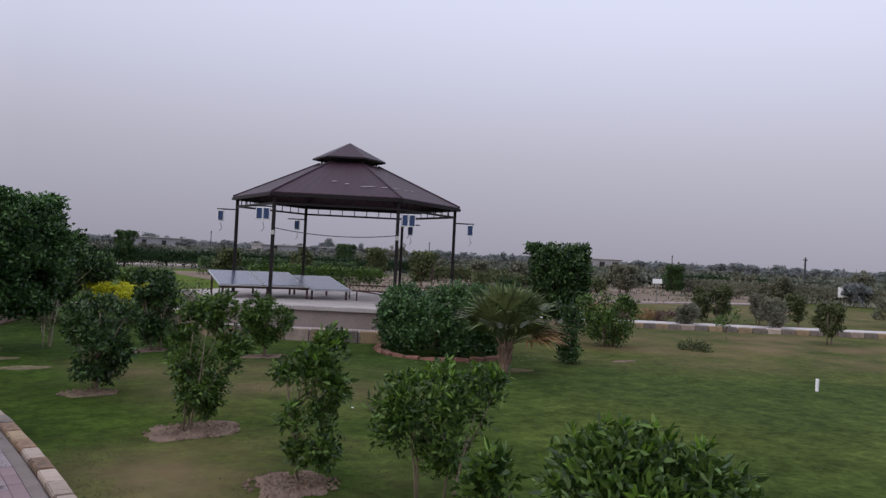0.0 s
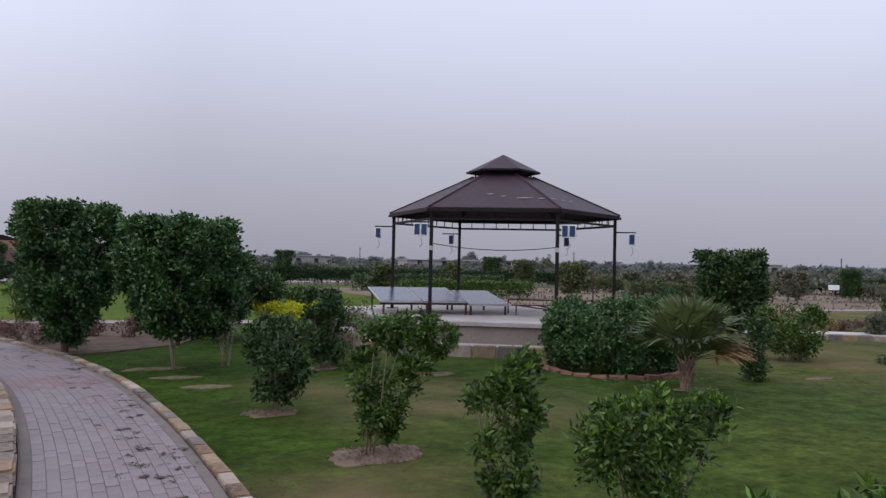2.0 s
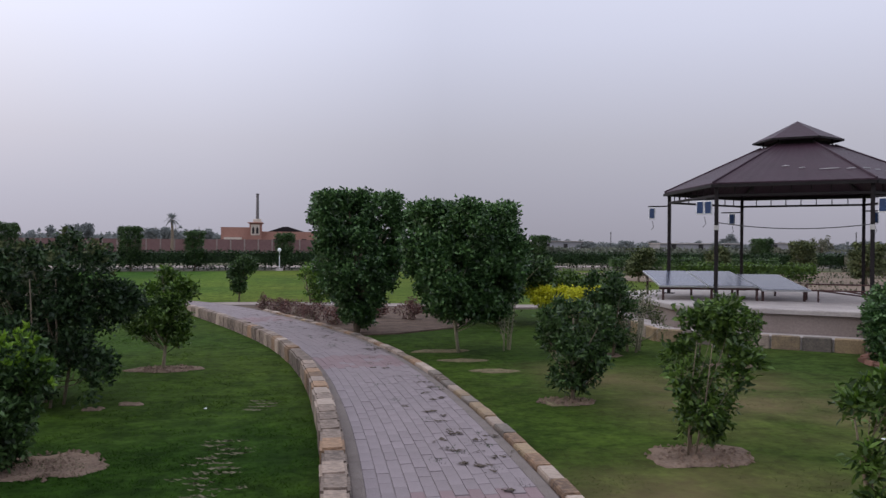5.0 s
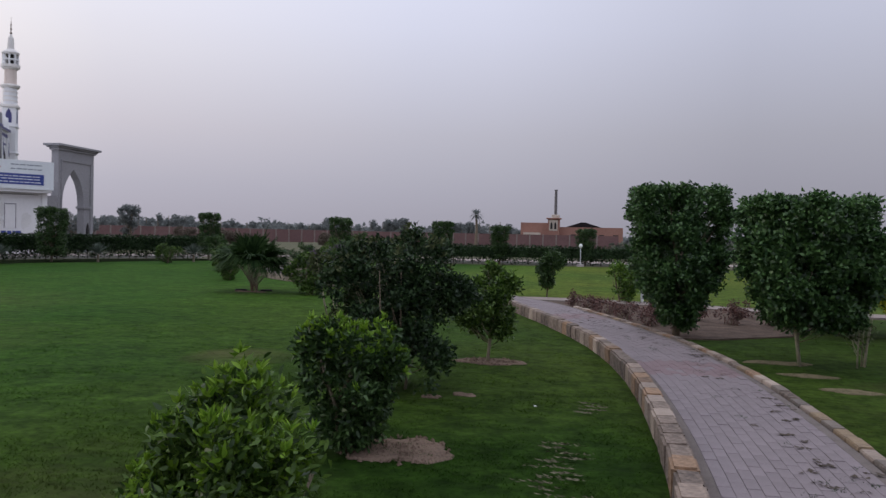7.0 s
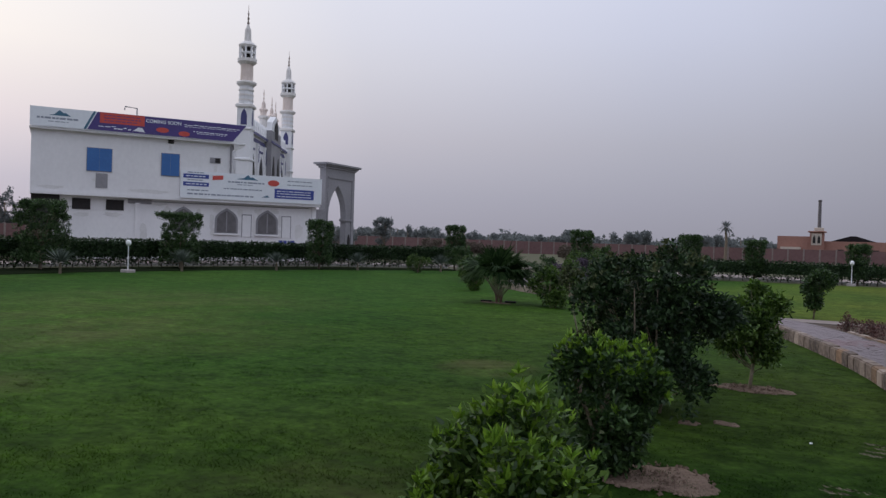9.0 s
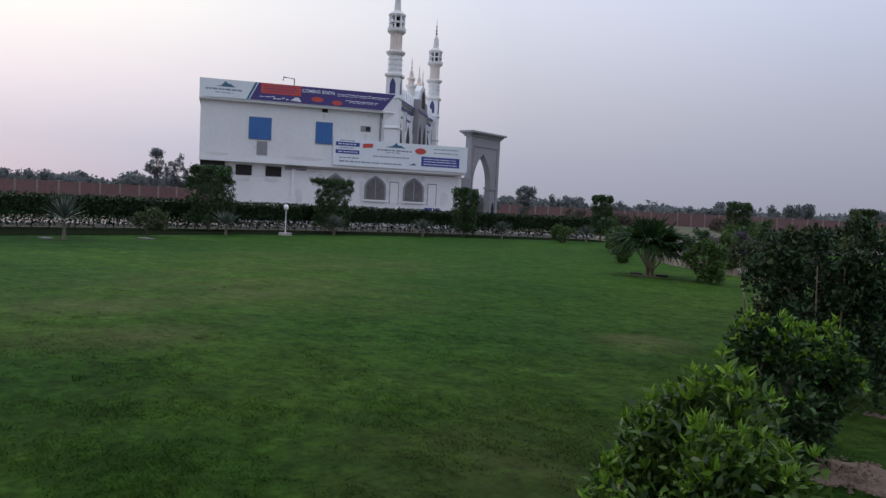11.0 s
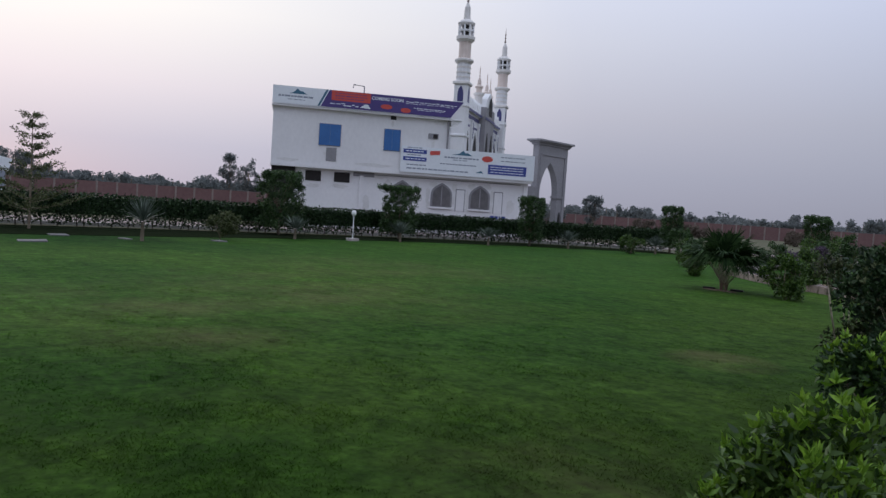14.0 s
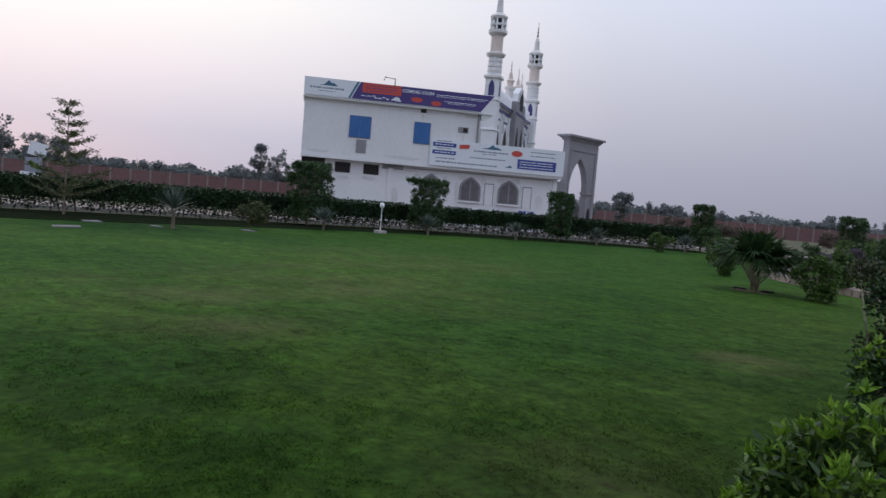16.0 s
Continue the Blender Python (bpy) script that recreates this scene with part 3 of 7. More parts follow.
# ---- ground and paths ----
def catmull(pts, step=0.05):
    P = [Vector((*p, 0)) for p in pts]
    P = [2 * P[0] - P[1]] + P + [2 * P[-1] - P[-2]]
    out = []
    for a, b, c, d in zip(P, P[1:], P[2:], P[3:]):
        n = max(2, int((c - b).length / step))
        for i in range(n):
            t = i / n
            out.append(0.5 * (2 * b + (c - a) * t + (2 * a - 5 * b + 4 * c - d) * t * t + (3 * b - a - 3 * c + d) * t ** 3))
    out.append(P[-2])
    return out


def along(line):
    """Gives a function s -> place, direction, side (to the right) on a dense line, and its length."""
    s = [0.0]
    for a, b in zip(line, line[1:]):
        s.append(s[-1] + (b - a).length)

    def at(d):
        i = min(max(int(np.searchsorted(s, d)), 1), len(line) - 1)
        a, b = line[i - 1], line[i]
        f = (d - s[i - 1]) / max(s[i] - s[i - 1], 1e-6)
        w = (b - a).normalized()
        return a.lerp(b, f), w, Vector((w.y, -w.x, 0))
    return at, s[-1]


def ribbon(line, half0, half1, z0, z1):
    """A slab along a line, from half0 on its left to half1 on its right."""
    at, length = along(line)
    n = max(2, int(length / 0.4))
    v, f = [], []
    for i in range(n + 1):
        p, w, r = at(length * i / n)
        for q, z in ((p - r * half0, z1), (p + r * half1, z1), (p + r * half1, z0), (p - r * half0, z0)):
            v.append((q.x, q.y, z))
    for i in range(n):
        a, b = 4 * i, 4 * i + 4
        for k in range(4):
            f.append((a + k, a + (k + 1) % 4, b + (k + 1) % 4, b + k))
    f += [(3, 2, 1, 0), (4 * n, 4 * n + 1, 4 * n + 2, 4 * n + 3)]
    return v, f


ground = new("ground", mesh_from("ground", [(x, y, 0) for x, y in ((-2500, -2500), (2500, -2500), (2500, 2500), (-2500, 2500))], [(0, 1, 2, 3)], M["far_ground"]))
tagged(ground, "dry brown farmland stretching to the hazy horizon", "ground", kind="structure")


def sheet(name, outline, z, mat, label, category):
    bm = bmesh.new()
    top = [bm.verts.new((x, y, z)) for x, y in outline]
    bm.faces.new(top)
    r = bmesh.ops.extrude_face_region(bm, geom=list(bm.faces))
    bmesh.ops.translate(bm, vec=(0, 0, -z - 0.03), verts=[e for e in r["geom"] if isinstance(e, bmesh.types.BMVert)])
    bmesh.ops.recalc_face_normals(bm, faces=bm.faces)
    ob = new(name, finish(bm, name, M[mat]))
    return tagged(ob, label, category, kind="structure")


sheet("lawn", [(-29.4, -30), (30, -30), (42, 14), (30, 45.5), (2, 45.2), (-14, 41.4), (-23, 38.4), (-28.4, 29), (-29.6, 18)], 0.006, "lawn",
      "mown green lawn with worn dry patches", "lawn")

WALK_LINE = catmull([(-2.0, -12), (-0.55, -7), (0.15, -3), (0.55, 0.5), (0.74, 3.0), (0.80, 4.6), (0.77, 6.3), (0.66, 8.0), (0.45, 9.8), (0.06, 11.7),
                     (-0.50, 13.5), (-1.45, 15.9), (-2.6, 18.3), (-4.6, 20.6), (-8.3, 22.6), (-11.4, 24.9), (-13.6, 27.8), (-14.6, 31.0), (-15.2, 34.2)])
HALF, PATH_Z = 0.575, 0.10
walk_at, walk_len = along(WALK_LINE)
v, f = ribbon(WALK_LINE, HALF + 0.01, HALF + 0.01, -0.03, PATH_Z - 0.007)
footpath = new("footpath", mesh_from("footpath", v, f, M["joint"]))
tagged(footpath, "curved garden footpath of grey concrete pavers with sandy joints", "path", kind="structure")

SIDE_LINE = catmull([(-3.4, 19.9), (-1.6, 20.1), (0.2, 19.75), (2.2, 19.3), (4.6, 18.9), (8.0, 19.6), (12.5, 20.4), (20.0, 21.0), (34, 19.0)])
v, f = ribbon(SIDE_LINE, 0.42, 0.42, -0.03, 0.05)
tagged(new("side_path", mesh_from("side_path", v, f, M["concrete_dark"])), "pale narrow concrete garden path beside the lawn", "path", kind="structure")
CROSS_LINE = catmull([(9.6, 16.9), (11.8, 15.6), (14.2, 14.0), (16.7, 12.7), (19.0, 11.1), (22.3, 8.9), (27.0, 5.4), (34, 0)])
v, f = ribbon(CROSS_LINE, 0.5, 1.0, -0.03, 0.08)
cross_path = tagged(new("cross_path", mesh_from("cross_path", v, f, M["track"])), "pale garden path with yellow and black painted kerb", "path", kind="structure")
road_v, road_f = ribbon(catmull([(-36.5, -40), (-36.5, 18), (-33.5, 34), (-27.5, 44), (-16, 50), (20, 54), (60, 52)]), 2.2, 2.2, -0.03, 0.03)
tagged(new("road", mesh_from("road", road_v, road_f, M["concrete_dark"])), "pale dusty estate road behind the hedge", "road", kind="structure")


def basin(x, y, rx, ry, seed, name="soil_basin", h=0.014, label="bare earth watering basin round a plant", mat="soil"):
    rng = random.Random(seed)
    bm = bmesh.new()
    n = 26
    ph = [rng.random() * 6 for _ in range(3)]
    rings = []
    for r, z in ((1.06, -0.01), (0.98, h * 0.75), (0.86, h), (0.62, h * 0.35), (0.3, h * 0.25)):
        ring = []
        for k in range(n):
            a = k * math.tau / n
            q = r * (1 + 0.15 * math.sin(2 * a + ph[0]) + 0.12 * math.sin(4 * a + ph[1]) + 0.09 * math.sin(9 * a + ph[2]) + rng.uniform(-0.05, 0.05))
            ring.append(bm.verts.new((x + rx * q * math.cos(a), y + ry * q * math.sin(a), 0.006 + z + rng.uniform(-0.004, 0.004))))
        rings.append(ring)
    for q, s in zip(rings, rings[1:]):
        for k in range(n):
            bm.faces.new((q[k], q[(k + 1) % n], s[(k + 1) % n], s[k]))
    bm.faces.new(rings[-1])
    ob = new(name, finish(bm, name, M[mat], True))
    return tagged(ob, label, "soil", "soil basins", "structure")


for i, (x, y, rx, ry) in enumerate([(2.33, 8.05, 0.26, 0.17), (2.73, 6.11, 0.37, 0.29), (2.80, 4.42, 0.26, 0.26), (-1.84, 6.36, 0.36, 0.34), (-1.90, 10.38, 0.36, 0.26),
                                    (-1.78, 8.36, 0.12, 0.06), (-2.06, 8.17, 0.10, 0.06), (5.04, 9.97, 0.30, 0.2), (1.57, 11.62, 0.36, 0.16), (1.76, 10.72, 0.27, 0.12), (1.99, 9.87, 0.27, 0.12),
                                    (7.72, 7.70, 0.26, 0.16), (-9.80, 18.95, 0.42, 0.16), (10.2, 7.8, 0.22, 0.08), (3.7, 11.0, 0.3, 0.2)]):
    basin(x, y, rx, ry, i, mat="soil_pale" if i in (0, 8, 9, 10, 11) else "soil")
sheet("planting_bed", [(-2.75, 19.35), (-1.75, 17.9), (-0.85, 16.2), (-0.25, 14.75), (0.25, 13.5), (1.1, 13.7), (2.3, 14.6), (3.0, 16.2), (2.9, 17.9), (2.2, 18.75), (0.2, 19.2), (-1.6, 19.6)], 0.03, "soil_bed",
      "bare brown planting bed between the two paths", "soil")

# ---- garden plants ----
plant("garden_shrub", "small leafy green shrub on a short stem in an earth basin", 2.40, 8.08, 1.16, 0.70, 0.03, "leaf_dark", 430, 13, 0.055, 0.026, 1, 11, foot=0.12, top=0.95, lobes=34, sides=6, ragged=0.16, puff=0.10, spread=0.03)
plant("garden_shrub", "young green shrub with pale stems leaning above its earth basin", 2.73, 6.18, 1.20, 0.60, 0.10, "leaf_mid", 320, 13, 0.055, 0.026, 3, 12, foot=0.45, top=0.7, lean=(0.10, -0.08), ragged=0.2, fill=0.35, lobes=34, bark="bark", thick=0.007, sides=6, puff=0.085, spread=0.03)
plant("garden_shrub", "slender green shrub with glossy leaves on a thin stem", 2.94, 4.46, 0.98, 0.52, 0.12, "leaf_mid", 190, 13, 0.060, 0.024, 2, 13, foot=0.45, top=1.0, ragged=0.3, lobes=19, thick=0.009, sides=6, shoots=50, puff=0.075, spread=0.03)
plant("garden_shrub", "bushy green shrub with fresh pointed leaves", 3.36, 3.62, 0.87, 0.71, 0.20, "leaf_mid", 310, 14, 0.052, 0.021, 5, 14, foot=0.12, top=1.0, flat=1, ragged=0.16, lobes=34, thick=0.008, sides=6, shoots=100, puff=0.085, spread=0.03)
plant("garden_shrub", "broad evergreen shrub with large pointed glossy leaves", 2.86, 1.62, 0.95, 0.82, 0.12, "leaf_mid", 760, 14, 0.054, 0.020, 5, 15, foot=0.7, top=0.9, ragged=0.10, lobes=60, thick=0.01, sides=6, shoots=60, puff=0.11, spread=0.035)
plant("garden_shrub", "narrow shoot of pointed green leaves", 2.66, 2.30, 0.78, 0.32, 0.15, "leaf_mid", 90, 13, 0.062, 0.023, 2, 16, foot=0.6, top=0.8, ragged=0.2, lobes=10, thick=0.008, sides=6, shoots=24, puff=0.055, spread=0.03)
plant("garden_shrub", "rounded green shrub in an earth basin", 5.04, 9.97, 0.95, 0.80, 0.2, "leaf_mid", 380, 12, 0.06, 0.03, 1, 17, foot=0.3, top=0.8, puff=0.10, spread=0.03)
plant("garden_shrub", "dark green upright shrub", 3.85, 11.0, 1.25, 0.68, 0.12, "leaf_dark", 420, 12, 0.065, 0.032, 2, 18, puff=0.11, top=0.7, spread=0.04)
plant("garden_shrub", "dull brownish twiggy shrub", 4.35, 11.4, 1.05, 0.75, 0.1, "leaf_olive", 130, 11, 0.05, 0.02, 4, 19, puff=0.10, spread=0.05, ragged=0.25, bark="twig")
plant("garden_shrub", "bright yellow leaved low shrub", 4.50, 14.95, 0.74, 1.35, 0.34, "leaf_yellow", 800, 13, 0.055, 0.034, 6, 20, flat=1, foot=0.8, puff=0.10, spread=0.04, lobes=80)
plant("clipped_tree", "tall evergreen clipped tree with flat top above brown bed", 0.44, 13.85, 2.38, 1.44, 0.22, "leaf_bush", 3000, 13, 0.07, 0.044, 1, 21, "tree", "clipped trees", 0.05, flat=1, foot=0.2, top=1.0, ragged=0.10, spread=0.05, lobes=260, puff=0.10, rosette=0.3, fill=0.7)
plant("clipped_tree", "evergreen clipped tree with flat top on two stems", 1.90, 11.5, 2.10, 1.58, 0.46, "leaf_bush", 3000, 13, 0.068, 0.042, 3, 22, "tree", "clipped trees", 0.014, bark="twig", flat=1, foot=0.42, top=1.0, ragged=0.13, spread=0.05, lobes=230, puff=0.11, rosette=0.3, fill=0.7)
plant("evergreen_tree", "dark bushy evergreen tree behind the clipped trees", 3.15, 15.4, 1.70, 2.05, 0.32, "leaf_dark", 1100, 13, 0.08, 0.045, 3, 23, "tree", thick=0.03, bark="twig", lobes=60, puff=0.17, spread=0.05, foot=0.4, top=0.75)
plant("column_shrub", "narrow dark clipped shrub standing at the lawn's edge", -2.44, 21.2, 1.22, 0.66, 0.25, "leaf_dark", 400, 12, 0.075, 0.04, 1, 24, foot=0.2, flat=1, puff=0.1, spread=0.04, lean=(0.1, 0))
plant("column_shrub", "light green airy shrub beside the path", -0.44, 20.0, 1.1, 0.75, 0.1, "leaf_fresh", 230, 12, 0.075, 0.035, 3, 25, ragged=0.25, puff=0.11, spread=0.05, foot=0.3)
plant("garden_shrub", "large dark shrub with dense small leaves and spiky top", -2.55, 8.40, 1.70, 1.22, 0.02, "leaf_shaded", 1350, 13, 0.058, 0.030, 6, 26, foot=0.9, top=0.85, ragged=0.26, lobes=74, puff=0.12, spread=0.04, thick=0.012, shoots=70, tips="leaf_olive")
plant("garden_shrub", "tall sparse olive shrub with thin upright twigs", -3.25, 9.05, 1.5, 0.9, 0.15, "leaf_dusk", 330, 12, 0.06, 0.03, 5, 27, foot=0.6, top=0.9, ragged=0.3, lobes=26, puff=0.1, spread=0.04, bark="twig", thick=0.011)
plant("garden_shrub", "bushy fresh green shrub in a round earth basin", -2.13, 6.25, 0.95, 0.70, 0.02, "leaf_dark", 620, 13, 0.055, 0.025, 3, 28, foot=0.4, top=0.85, ragged=0.18, lobes=44, sides=6, shoots=170, puff=0.10, spread=0.03, tips="leaf_lime")
plant("garden_shrub", "small round headed tree on a pale stem", -1.95, 10.42, 1.16, 0.84, 0.34, "leaf_mid", 560, 13, 0.06, 0.03, 1, 29, foot=0.5, top=0.75, lobes=30, bark="twig", shoots=110, puff=0.10, spread=0.035)
plant("garden_shrub", "low shrub with bright lime green pointed leaves", -1.50, 3.48, 1.05, 0.80, 0.05, "leaf_mid", 900, 16, 0.045, 0.0165, 4, 30, foot=0.75, top=0.6, ragged=0.15, lobes=46, thick=0.009, sides=6, shoots=560, tips="leaf_lime", puff=0.095, spread=0.035)
plant("garden_shrub", "small leafy shoot of lime green leaves beside a larger shrub", -1.70, 3.56, 0.82, 0.38, 0.05, "leaf_mid", 260, 16, 0.045, 0.0165, 3, 34, foot=0.8, top=0.7, ragged=0.2, lobes=18, thick=0.008, sides=6, shoots=150, tips="leaf_lime", puff=0.07, spread=0.03)
plant("garden_shrub", "full leafy green shrub beside the far fan palm", -8.14, 18.83, 1.04, 0.95, 0.05, "leaf_mid", 420, 13, 0.075, 0.038, 3, 35, foot=0.85, top=0.55, ragged=0.2, lobes=34, puff=0.12, spread=0.04, shoots=40)
plant("garden_shrub", "slim dark shrub beside the fan palm", 9.16, 8.03, 0.96, 0.42, 0.05, "leaf_dark", 220, 12, 0.06, 0.03, 2, 31, foot=0.6, ragged=0.25, puff=0.08, lobes=18)
plant("garden_shrub", "loose green shrub at the lawn's edge", 11.7, 9.45, 1.0, 1.0, 0.05, "leaf_mid", 380, 12, 0.07, 0.032, 4, 32, ragged=0.25, puff=0.11, lobes=34)
plant("clipped_tree", "clipped evergreen tree with a broad flat top", 12.32, 11.42, 1.92, 1.24, 0.35, "leaf_dark", 1800, 12, 0.08, 0.048, 1, 33, "tree", "clipped trees", 0.04, flat=1, foot=0.3, ragged=0.09, lobes=280, puff=0.09, spread=0.045, rosette=0.3, fill=0.7, top=1.02)
for i, (x, y, h, w, low, mt) in enumerate([(20.15, 13.1, 1.05, 0.62, 0.12, "leaf_olive"), (20.6, 12.85, 1.1, 0.66, 0.12, "leaf_olive"), (17.55, 8.18, 1.0, 0.60, 0.25, "leaf_olive"),
                                           (19.85, 10.7, 0.85, 0.8, 0.12, "leaf_dull_haze"), (21.15, 11.95, 0.95, 0.55, 0.15, "leaf_dull_haze"), (21.6, 11.1, 0.95, 0.6, 0.2, "leaf_olive"), (17.9, 12.05, 0.62, 0.8, 0.1, "leaf_dull_haze"),
                                           (25.5, 10.2, 1.1, 0.9, 0.2, "leaf_dull_haze"), (10.2, 17.6, 1.0, 0.8, 0.1, "leaf_mid"), (14.6, 15.6, 1.0, 0.8, 0.1, "leaf_dark"),
                                           (5.2, 17.0, 1.0, 1.0, 0.1, "leaf_mid"), (-16.7, 29.0, 1.55, 0.8, 0.1, "leaf_dark"),
                                           (-12.68, 22.86, 0.95, 0.66, 0.05, "leaf_mid"), (-13.6, 24.4, 1.25, 0.6, 0.1, "leaf_dark"), (-25.2, 13.4, 1.05, 1.1, 0.15, "leaf_olive"), (-21.6, 32.65, 0.95, 1.1, 0.05, "leaf_mid"), (-9.6, 26.6, 1.75, 0.7, 0.1, "leaf_dark"), (-9.0, 22.2, 1.2, 0.7, 0.1, "leaf_mid"), (-15.6, 27.5, 1.1, 0.9, 0.05, "leaf_mid"), (-7.6, 23.6, 1.35, 1.0, 0.1, "leaf_mid"), (-11.0, 29.4, 1.3, 1.1, 0.1, "leaf_dark"), (-12.9, 33.2, 1.5, 1.6, 0.1, "leaf_mid"), (-14.2, 31.8, 1.2, 1.0, 0.1, "leaf_dark")]):
    plant("garden_shrub", "leafy garden shrub growing beside the path", x, y, h, w, low, mt, 260, 12, 0.08, 0.038, 2, 40 + i, group="path shrubs", ragged=0.2, puff=0.14 * w, lobes=22, spread=0.04)
plant("garden_shrub", "dusky purple brown leaved shrub beside the path", -10.3, 25.3, 1.16, 1.35, 0.08, "leaf_plum", 420, 12, 0.07, 0.035, 2, 59, ragged=0.2, puff=0.12, lobes=24)
dry = plant("dry_sapling", "spindly half bare sapling with pale twigs", 2.48, 11.7, 0.98, 0.55, 0.2, "leaf_olive", 34, 9, 0.06, 0.024, 4, 57, puff=0.09, lobes=12, thick=0.009, bark="twig", ragged=0.3)
for twigs in dry.children:
    if twigs.name.startswith("trunk"):
        twigs["kind"] = "stuff"
pipe = thing("white_post", "short white painted pipe standing by the bed", "post", (-0.03, 20.15, 0))
part("pipe", lathe(bmesh.new(), [(0.035, -0.05), (0.035, 0.70), (0.02, 0.74)], 10), "white", pipe)
plant("thin_sapling", "thin young sapling with few leaves in the lawn", 15.8, 9.57, 0.62, 0.5, 0.3, "leaf_mid", 26, 10, 0.08, 0.03, 1, 58, puff=0.08, lobes=8, thick=0.01)
for i, (x, y, h, mt) in enumerate([(17.3, 13.7, 0.38, "leaf_red"), (17.9, 13.5, 0.42, "leaf_brown"), (18.5, 13.35, 0.36, "leaf_red"), (19.1, 13.2, 0.34, "leaf_red"), (16.9, 14.3, 0.62, "leaf_brown"), (13.1, 8.45, 0.13, "leaf_olive")]):
    plant("low_shrub", "low brownish bedding shrub beside the lawn", x, y, h, 0.7, 0.02, mt, 60, 11, 0.06, 0.026, 4, 360 + i, group="low bedding shrubs", thick=0.008)
for i, (x, y) in enumerate([(-0.75, 16.6), (-0.35, 15.9), (0.1, 15.2), (0.9, 16.4), (1.5, 16.0), (0.55, 14.9), (-1.1, 17.5), (-1.5, 18.3), (1.9, 17.4), (2.3, 16.1), (0.2, 17.6)]):
    plant("low_shrub", "low reddish brown shrub in the planting bed", x, y, 0.38, 0.5, 0.03, "leaf_red", 60, 11, 0.05, 0.022, 4, 60 + i, group="low red shrubs", thick=0.008)


def fan_palm(x, y, height, spread, fronds, seed, label, mat="leaf_mid", blades=15, trunk=0.35, dead=4, name="fan_palm", stout=1.0, lowest=0.42, stalk=0.45, stem="leaf_olive", mop=0.0):
    rng = random.Random(seed)
    ob = thing(name, label, "palm", (x, y, 0))
    bm = bmesh.new()
    lathe(bm, [(0.10 * stout, -0.05), (0.115 * stout, 0.05), (0.085 * stout, trunk * 0.6), (0.10 * stout, trunk), (0.04 * stout, trunk + 0.08)], 10)
    for i in range(46):
        a, z = rng.random() * math.tau, rng.uniform(0.0, trunk)
        p = Vector((math.cos(a), math.sin(a), 0))
        tube(bm, [p * 0.07 * stout + Vector((0, 0, z)), p * (0.13 + 0.10 * z / trunk) * stout + Vector((0, 0, z + 0.13))], [0.030 * stout, 0.008], 4)
    part("trunk", bm, "palm_bark", ob, "stubby brown trunk with old leaf bases")
    live, old, stalks = [], [], bmesh.new()
    for i in range(fronds + dead):
        gone = i >= fronds
        a = i * 2.39996 + rng.uniform(-0.3, 0.3) if not gone else rng.uniform(-1.2, 0.2)
        rise = rng.uniform(0.2, 0.5) if gone else 1.42 - (1.42 - lowest) * (i / fronds) + rng.uniform(-0.12, 0.12)
        d = Vector((math.cos(a) * math.cos(rise), math.sin(a) * math.cos(rise), math.sin(rise)))
        start = Vector((0, 0, trunk))
        reach = (height - trunk) * stalk if rise > 0.7 else spread * 0.24
        hub = start + d * reach
        if mop:
            up = max(rise, mop)
            hub = start + Vector((math.cos(a) * math.cos(up), math.sin(a) * math.cos(up), math.sin(up))) * (height - trunk) * stalk * rng.uniform(0.75, 1.0)
        tube(stalks, [start, start.lerp(hub, 0.5) + Vector((0, 0, 0.02)), hub], [0.008, 0.006, 0.004] if mop else [0.014, 0.010, 0.007], 4)
        side = d.cross(Vector((0, 0, 1))).normalized()
        nrm = side.cross(d)
        for b in range(blades):
            q = (b / (blades - 1) - 0.5) * 2.3
            w = (d * math.cos(q) + side * math.sin(q)).normalized()
            ln = spread * 0.42 * (1 - 0.22 * abs(q)) * rng.uniform(0.85, 1.1)
            sd = w.cross(nrm).normalized() * ln * 0.036
            m1 = hub + w * ln * 0.55 + nrm * 0.01
            tip = hub + w * ln - Vector((0, 0, ln * rng.uniform(0.05, 0.4)))
            (old if gone else live).extend([hub, m1 + sd, tip, m1 - sd])
    part("stalks", stalks, stem, ob)
    part("fronds", soup("fronds", np.array(live), M[mat], 4), mat, ob)
    if old:
        part("dead_fronds", soup("dead_fronds", np.array(old), M["leaf_brown"], 4), "leaf_brown", ob, "withered brown fan leaves")
    return ob


fan_palm(7.55, 7.68, 1.38, 1.45, 30, 5, "fan palm with grey green leaves and withered brown fronds", "leaf_palm", 25, 0.36, 5, stout=0.62)
fan_palm(-9.80, 19.05, 1.74, 1.72, 48, 6, "dark clustered fan palm in an earth basin", "leaf_palm_dark", 23, 0.16, 0, stout=0.30, lowest=-0.5, stalk=0.60, stem="twig", mop=0.98)
fan_palm(-9.66, 19.0, 1.55, 1.55, 22, 7, "dark clustered fan palm stem beside its twin", "leaf_palm_dark", 23, 0.14, 0, stout=0.3, lowest=-0.3, stalk=0.58, stem="twig", mop=0.85)


